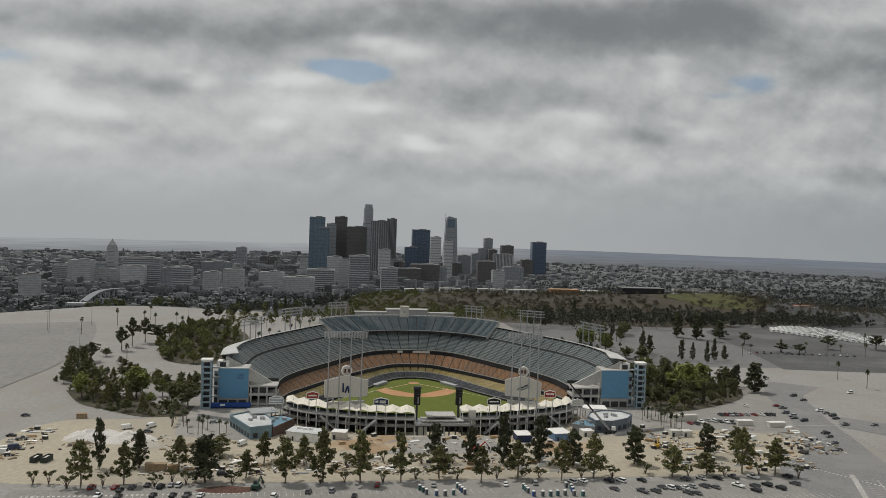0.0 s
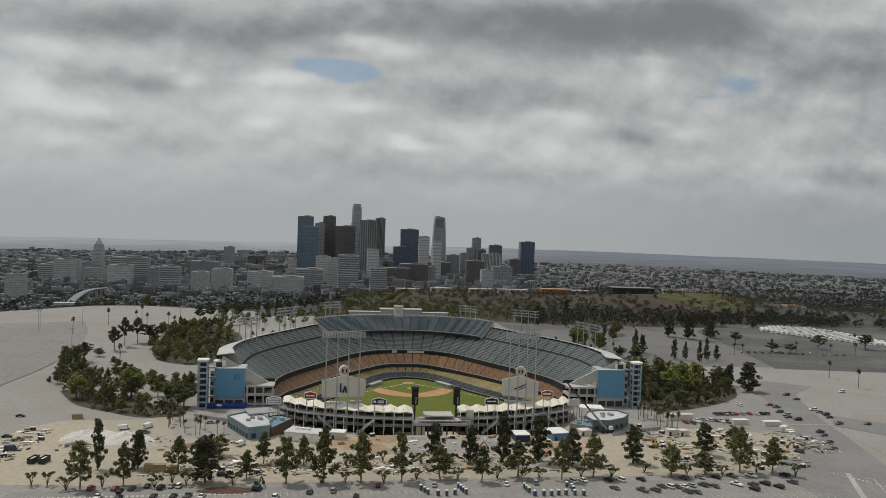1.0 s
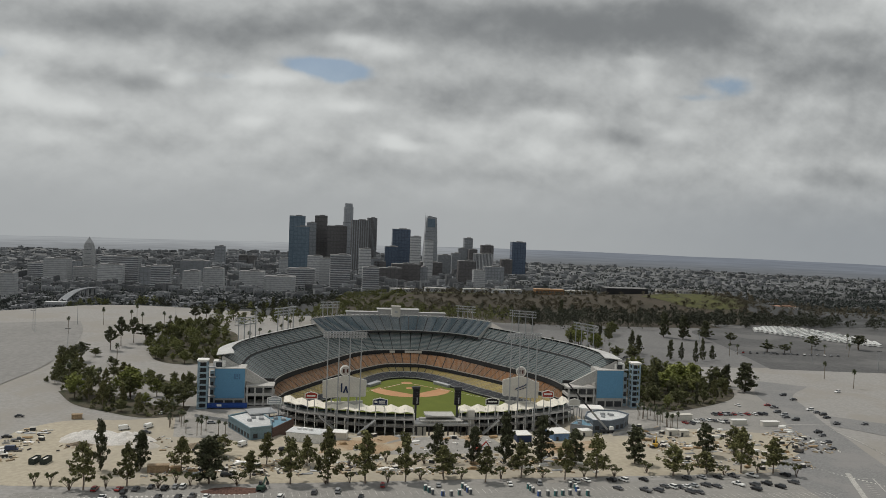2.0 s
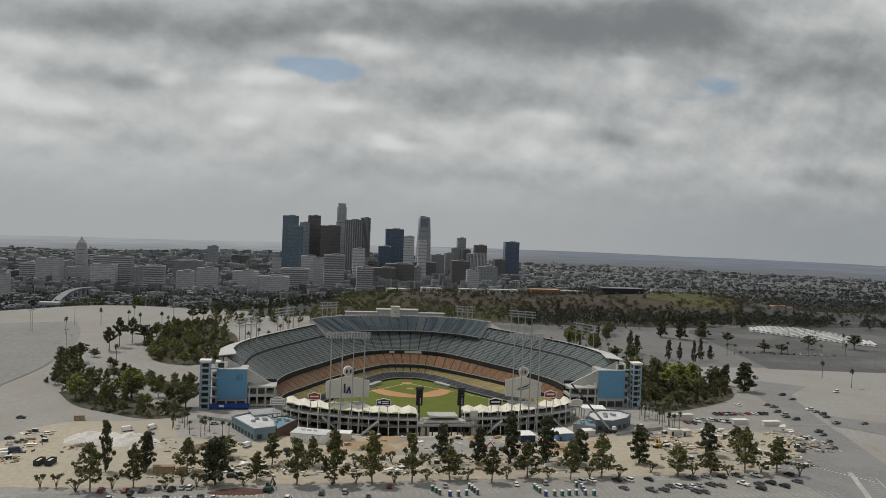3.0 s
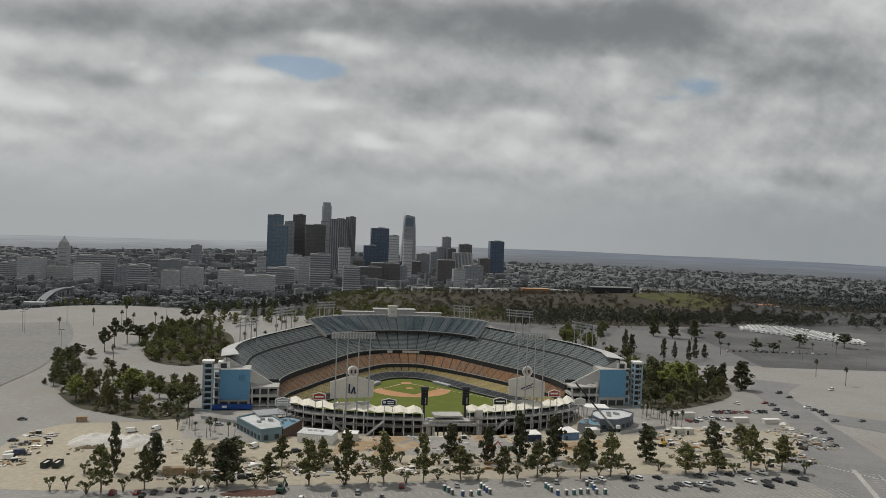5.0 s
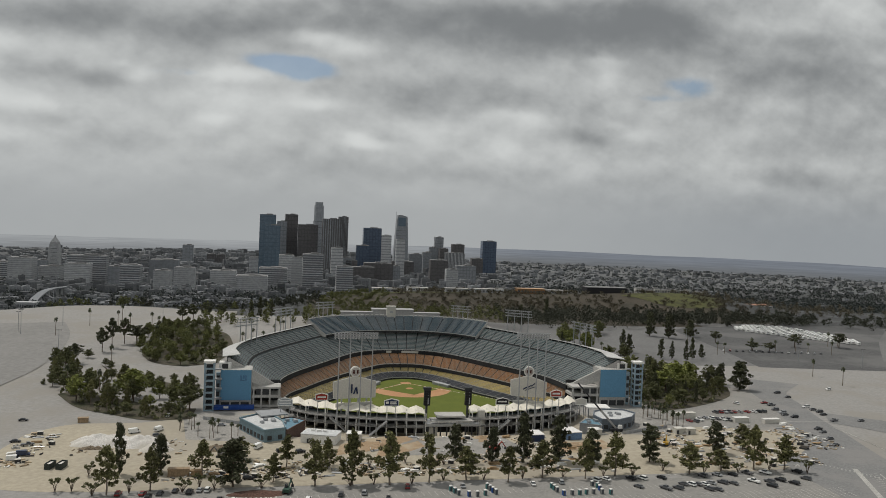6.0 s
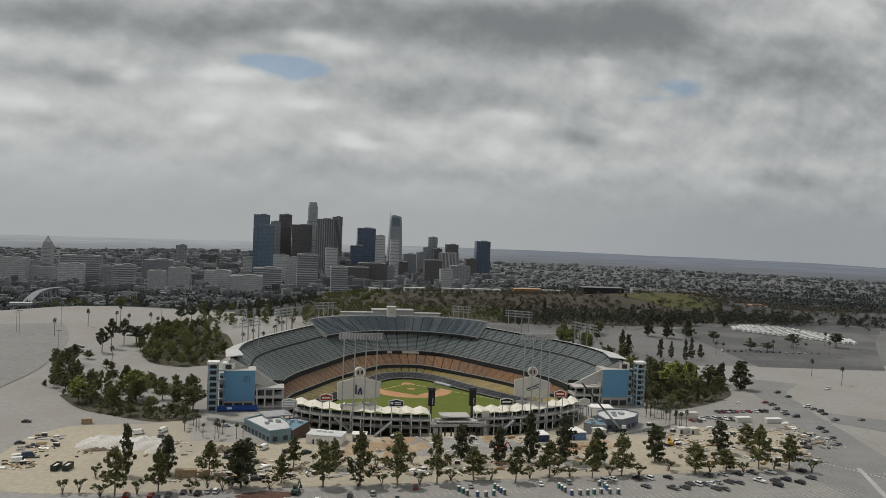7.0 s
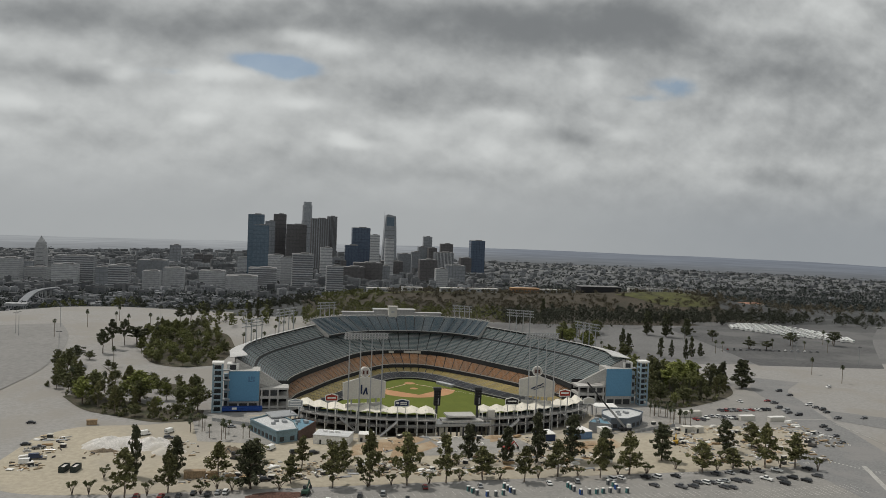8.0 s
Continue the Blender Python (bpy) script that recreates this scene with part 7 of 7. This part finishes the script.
def make_debris():
    """Stacks of timber, pallets, pipes and panels over the site."""
    r = random.Random(11)
    spots = [(r.uniform(104, 200), r.uniform(-206, -154)) for _ in range(70)] + [(r.uniform(-205, -190), r.uniform(-212, -160)) for _ in range(14)] + [(r.uniform(-110, 60), r.uniform(-232, -208)) for _ in range(60)] + \
            [(r.uniform(-60, 60), r.uniform(-200, -170)) for _ in range(22)] + [(r.uniform(-130, -100), r.uniform(-232, -222)) for _ in range(10)] + [(r.uniform(100, 170), r.uniform(-232, -205)) for _ in range(26)]
    looks = [("timber_stack", "stack of pale sawn timber on bare earth", TIMBER), ("panel_stack", "stack of white panels on bare earth", WHITE_PAINT), ("pipe_stack", "bundle of grey pipes on bare earth", STEEL),
             ("rubble_heap", "small heap of broken grey concrete", CONCRETE), ("crate", "dark site crate on bare earth", DARK_STEEL)]
    for x, y in spots:
        name, label, mat = r.choice(looks)
        t = thing(name, label, "building material", at=pose(x, y, ground_z(x, y) + 0.02, 0, 0, r.uniform(-25, 40)), group="site materials")
        if name in ("timber_stack", "panel_stack"):
            for k in range(r.randint(2, 4)):
                part("layer", Shape().box(r.uniform(-0.3, 0.3), r.uniform(-0.2, 0.2), 0.3 * k, r.uniform(2.4, 5.5), r.uniform(1.0, 2.2), 0.26), mat, t)
        elif name == "pipe_stack":
            for k in range(4):
                part("pipe", Shape().tube((-2.4, -0.6 + 0.4 * k, 0.22), (2.4, -0.6 + 0.4 * k + r.uniform(-0.2, 0.2), 0.22), 0.2, 0.2, 7), mat, t)
        elif name == "crate":
            part("box", Shape().box(0, 0, 0, 2.4, 1.6, 1.5), mat, t)
            part("lid", Shape().box(0, 0, 1.5, 2.6, 1.8, 0.2), CREAM, t)
        else:
            for k in range(6):
                part("block", Shape().box(r.uniform(-1.5, 1.5), r.uniform(-1, 1), 0, r.uniform(0.5, 1.4), r.uniform(0.5, 1.2), r.uniform(0.3, 0.9), r.uniform(0, 3), 0, r.uniform(0.5, 1)), mat, t)


make_debris()


def make_litter():
    """Loose boards, blocks and bags strewn over the site, too many to count."""
    r = random.Random(23)
    s = Shape()
    for x0, x1, y0, y1, n in ((104, 205, -206, -156, 620), (-206, -190, -214, -158, 110), (-112, 62, -234, -206, 900), (-60, 70, -202, -170, 150), (100, 172, -232, -206, 420), (-135, -100, -234, -220, 80), (-180, -130, -196, -168, 90)):
        for _ in range(n):
            x, y = r.uniform(x0, x1), r.uniform(y0, y1)
            if noise.noise((x * 0.06, y * 0.06, 2.0)) < -0.05:
                continue
            k = r.choice((0, 0, 1, 2))
            L = r.uniform(0.5, 3.2)
            s.box(x, y, ground_z(x, y) + 0.02, L, r.uniform(0.2, 0.9), r.uniform(0.1, 0.8), r.uniform(0, 3.1), k)
    looks = [surface("litter_tan", (0.40, 0.32, 0.22), 0.9, vary=0.1, by_island=0.4), surface("litter_white", (0.62, 0.61, 0.58), 0.8, vary=0.1, by_island=0.25), surface("litter_dark", (0.09, 0.085, 0.08), 0.8, vary=0.1, by_island=0.4)]
    tagged(part("site_litter", s, looks), "loose boards, blocks and bags strewn over bare earth", "building waste", kind="stuff")


make_litter()


def make_crane():
    c = thing("boom_lift", "crane with a long raised boom beside the round shop", "crane", at=pose(91, -166, G0, 0, 0, 0))
    part("chassis", Shape().box(0, 0, 0.5, 7, 2.6, 1.2), DARK_STEEL, c)
    part("cab", Shape().box(2.2, 0, 1.7, 2.2, 2.0, 1.8, 0, 0, 0.85), WHITE_PAINT, c)
    part("boom_lower", Shape().beam((0, 0, 1.8), (-9, 1, 11.5), 1.1), STEEL, c)
    part("boom_upper", Shape().beam((-9, 1, 11.5), (-22, 2.5, 26), 0.8), DARK_STEEL, c)
    for ax in (-2.4, 0, 2.4):
        for side in (-1, 1):
            part("wheel", Shape().tube((ax, side * 1.1, 0.55), (ax, side * 1.45, 0.55), 0.55, 0.55, 10), TYRE, c)


make_crane()


def make_excavator(x, y, turn, paint):
    e = thing("excavator", "tracked excavator at work on bare earth", "excavator", at=pose(x, y, ground_z(x, y), 0, 0, turn), group="excavators")
    for side in (-1, 1):
        part("track", Shape().box(0, side * 1.2, 0, 4.2, 0.6, 0.9, 0, 0, 0.92), DARK_STEEL, e)
    part("house", Shape().box(-0.4, 0, 0.95, 3.4, 2.6, 1.2), paint, e)
    part("cab", Shape().box(0.7, 0.7, 2.15, 1.4, 1.1, 1.3, 0, 0, 0.88), GLASS, e)
    part("boom", Shape().beam((1.2, 0, 1.7), (4.0, 0, 4.4), 0.5), paint, e)
    part("stick", Shape().beam((4.0, 0, 4.4), (6.0, 0, 1.8), 0.4), paint, e)
    part("bucket", Shape().box(6.1, 0, 0.6, 1.0, 1.1, 1.2, 0, 0, 0.7), DARK_STEEL, e)


make_excavator(106, -194, 60, YELLOW_PAINT)
make_excavator(-113, -202, 150, surface("machine_grey", (0.14, 0.13, 0.12), 0.6))
make_excavator(14, -199, 10, RED_PAINT)
make_excavator(-84, -252, 70, surface("machine_green", (0.03, 0.07, 0.05), 0.6))
make_excavator(178, -204, 120, surface("machine_grey", (0.14, 0.13, 0.12), 0.6))


def make_awnings():
    a = thing("blue_awning", "bright blue awning at the foot of the stand", "awning")
    part("cover", Shape().box(-113.5, -111.5, 8.2, 22, 5, 1.7, 0.03), TARP_BLUE, a)
    for k in range(5):
        part("leg", Shape().box(-123 + 4.8 * k, -113.6, 3.5, 0.3, 0.3, 4.4), STEEL, a)
    part("sign_tile", Shape().box(-117.6, -114.2, 9.0, 2.6, 0.15, 1.2), WHITE_PAINT, a)
    for name, label, x, y, w, d, z, turn, mat in (("entry_roof", "flat grey entrance roof on slim posts", -92.5, -145.5, 14, 12, 13.6, 18, STEEL), ("entry_roof", "flat white entrance roof on slim posts", 92.5, -134, 13.5, 10, 13.6, -8, WHITE_PAINT)):
        r = thing(name, label, "canopy", at=pose(x, y, 0, 0, 0, turn))
        part("slab", Shape().box(0, 0, z, w, d, 0.6), mat, r)
        for ax in (-0.42, 0.42):
            for ay in (-0.4, 0.4):
                part("post", Shape().box(ax * w, ay * d, 3.0, 0.4, 0.4, z - 3.0), STEEL, r)


make_awnings()


def lamp_post(x, y, h):
    p = thing("lamp_post", "tall slim lot lamp post with two heads", "lamp post", at=pose(x, y, ground_z(x, y)), group="lot lamp posts")
    part("pole", Shape().tube((0, 0, -0.2), (0, 0, h), 0.25, 0.14, 8), STEEL, p)
    for side in (-1, 1):
        part("head", Shape().box(side * 1.1, 0, h - 0.1, 1.8, 0.7, 0.35), DARK_STEEL, p)


for x, y, h in [(-298.8, 136.1, 20), (-280, 188, 18), (-305, 150, 17), (-250, 60, 16), (-200, 220, 15), (-160, 250, 14), (400, 30, 16), (360, 60, 15), (300, 150, 15), (-120, 160, 14), (330, -100, 16)]:
    lamp_post(x, y, h)


def make_barriers():
    """White posts and plank fences about the plaza."""
    for x0, y0, x1, y1, n in ((-128, -133, -106, -146, 9), (92, -172, 124, -160, 9)):
        f = thing("site_fence", "low grey site fence of panels on feet", "fence", group="site fences")
        for k in range(n):
            p, q = Vector((x0, y0)).lerp(Vector((x1, y1)), k / n), Vector((x0, y0)).lerp(Vector((x1, y1)), (k + 1) / n)
            z = ground_z(p.x, p.y)
            part("panel", Shape().box((p.x + q.x) / 2, (p.y + q.y) / 2, z + 0.1, (q - p).length * 0.94, 0.12, 1.7, math.atan2(q.y - p.y, q.x - p.x)), STEEL, f)
            part("foot", Shape().box(p.x, p.y, z - 0.1, 0.3, 0.9, 0.25), CONCRETE, f)


make_barriers()
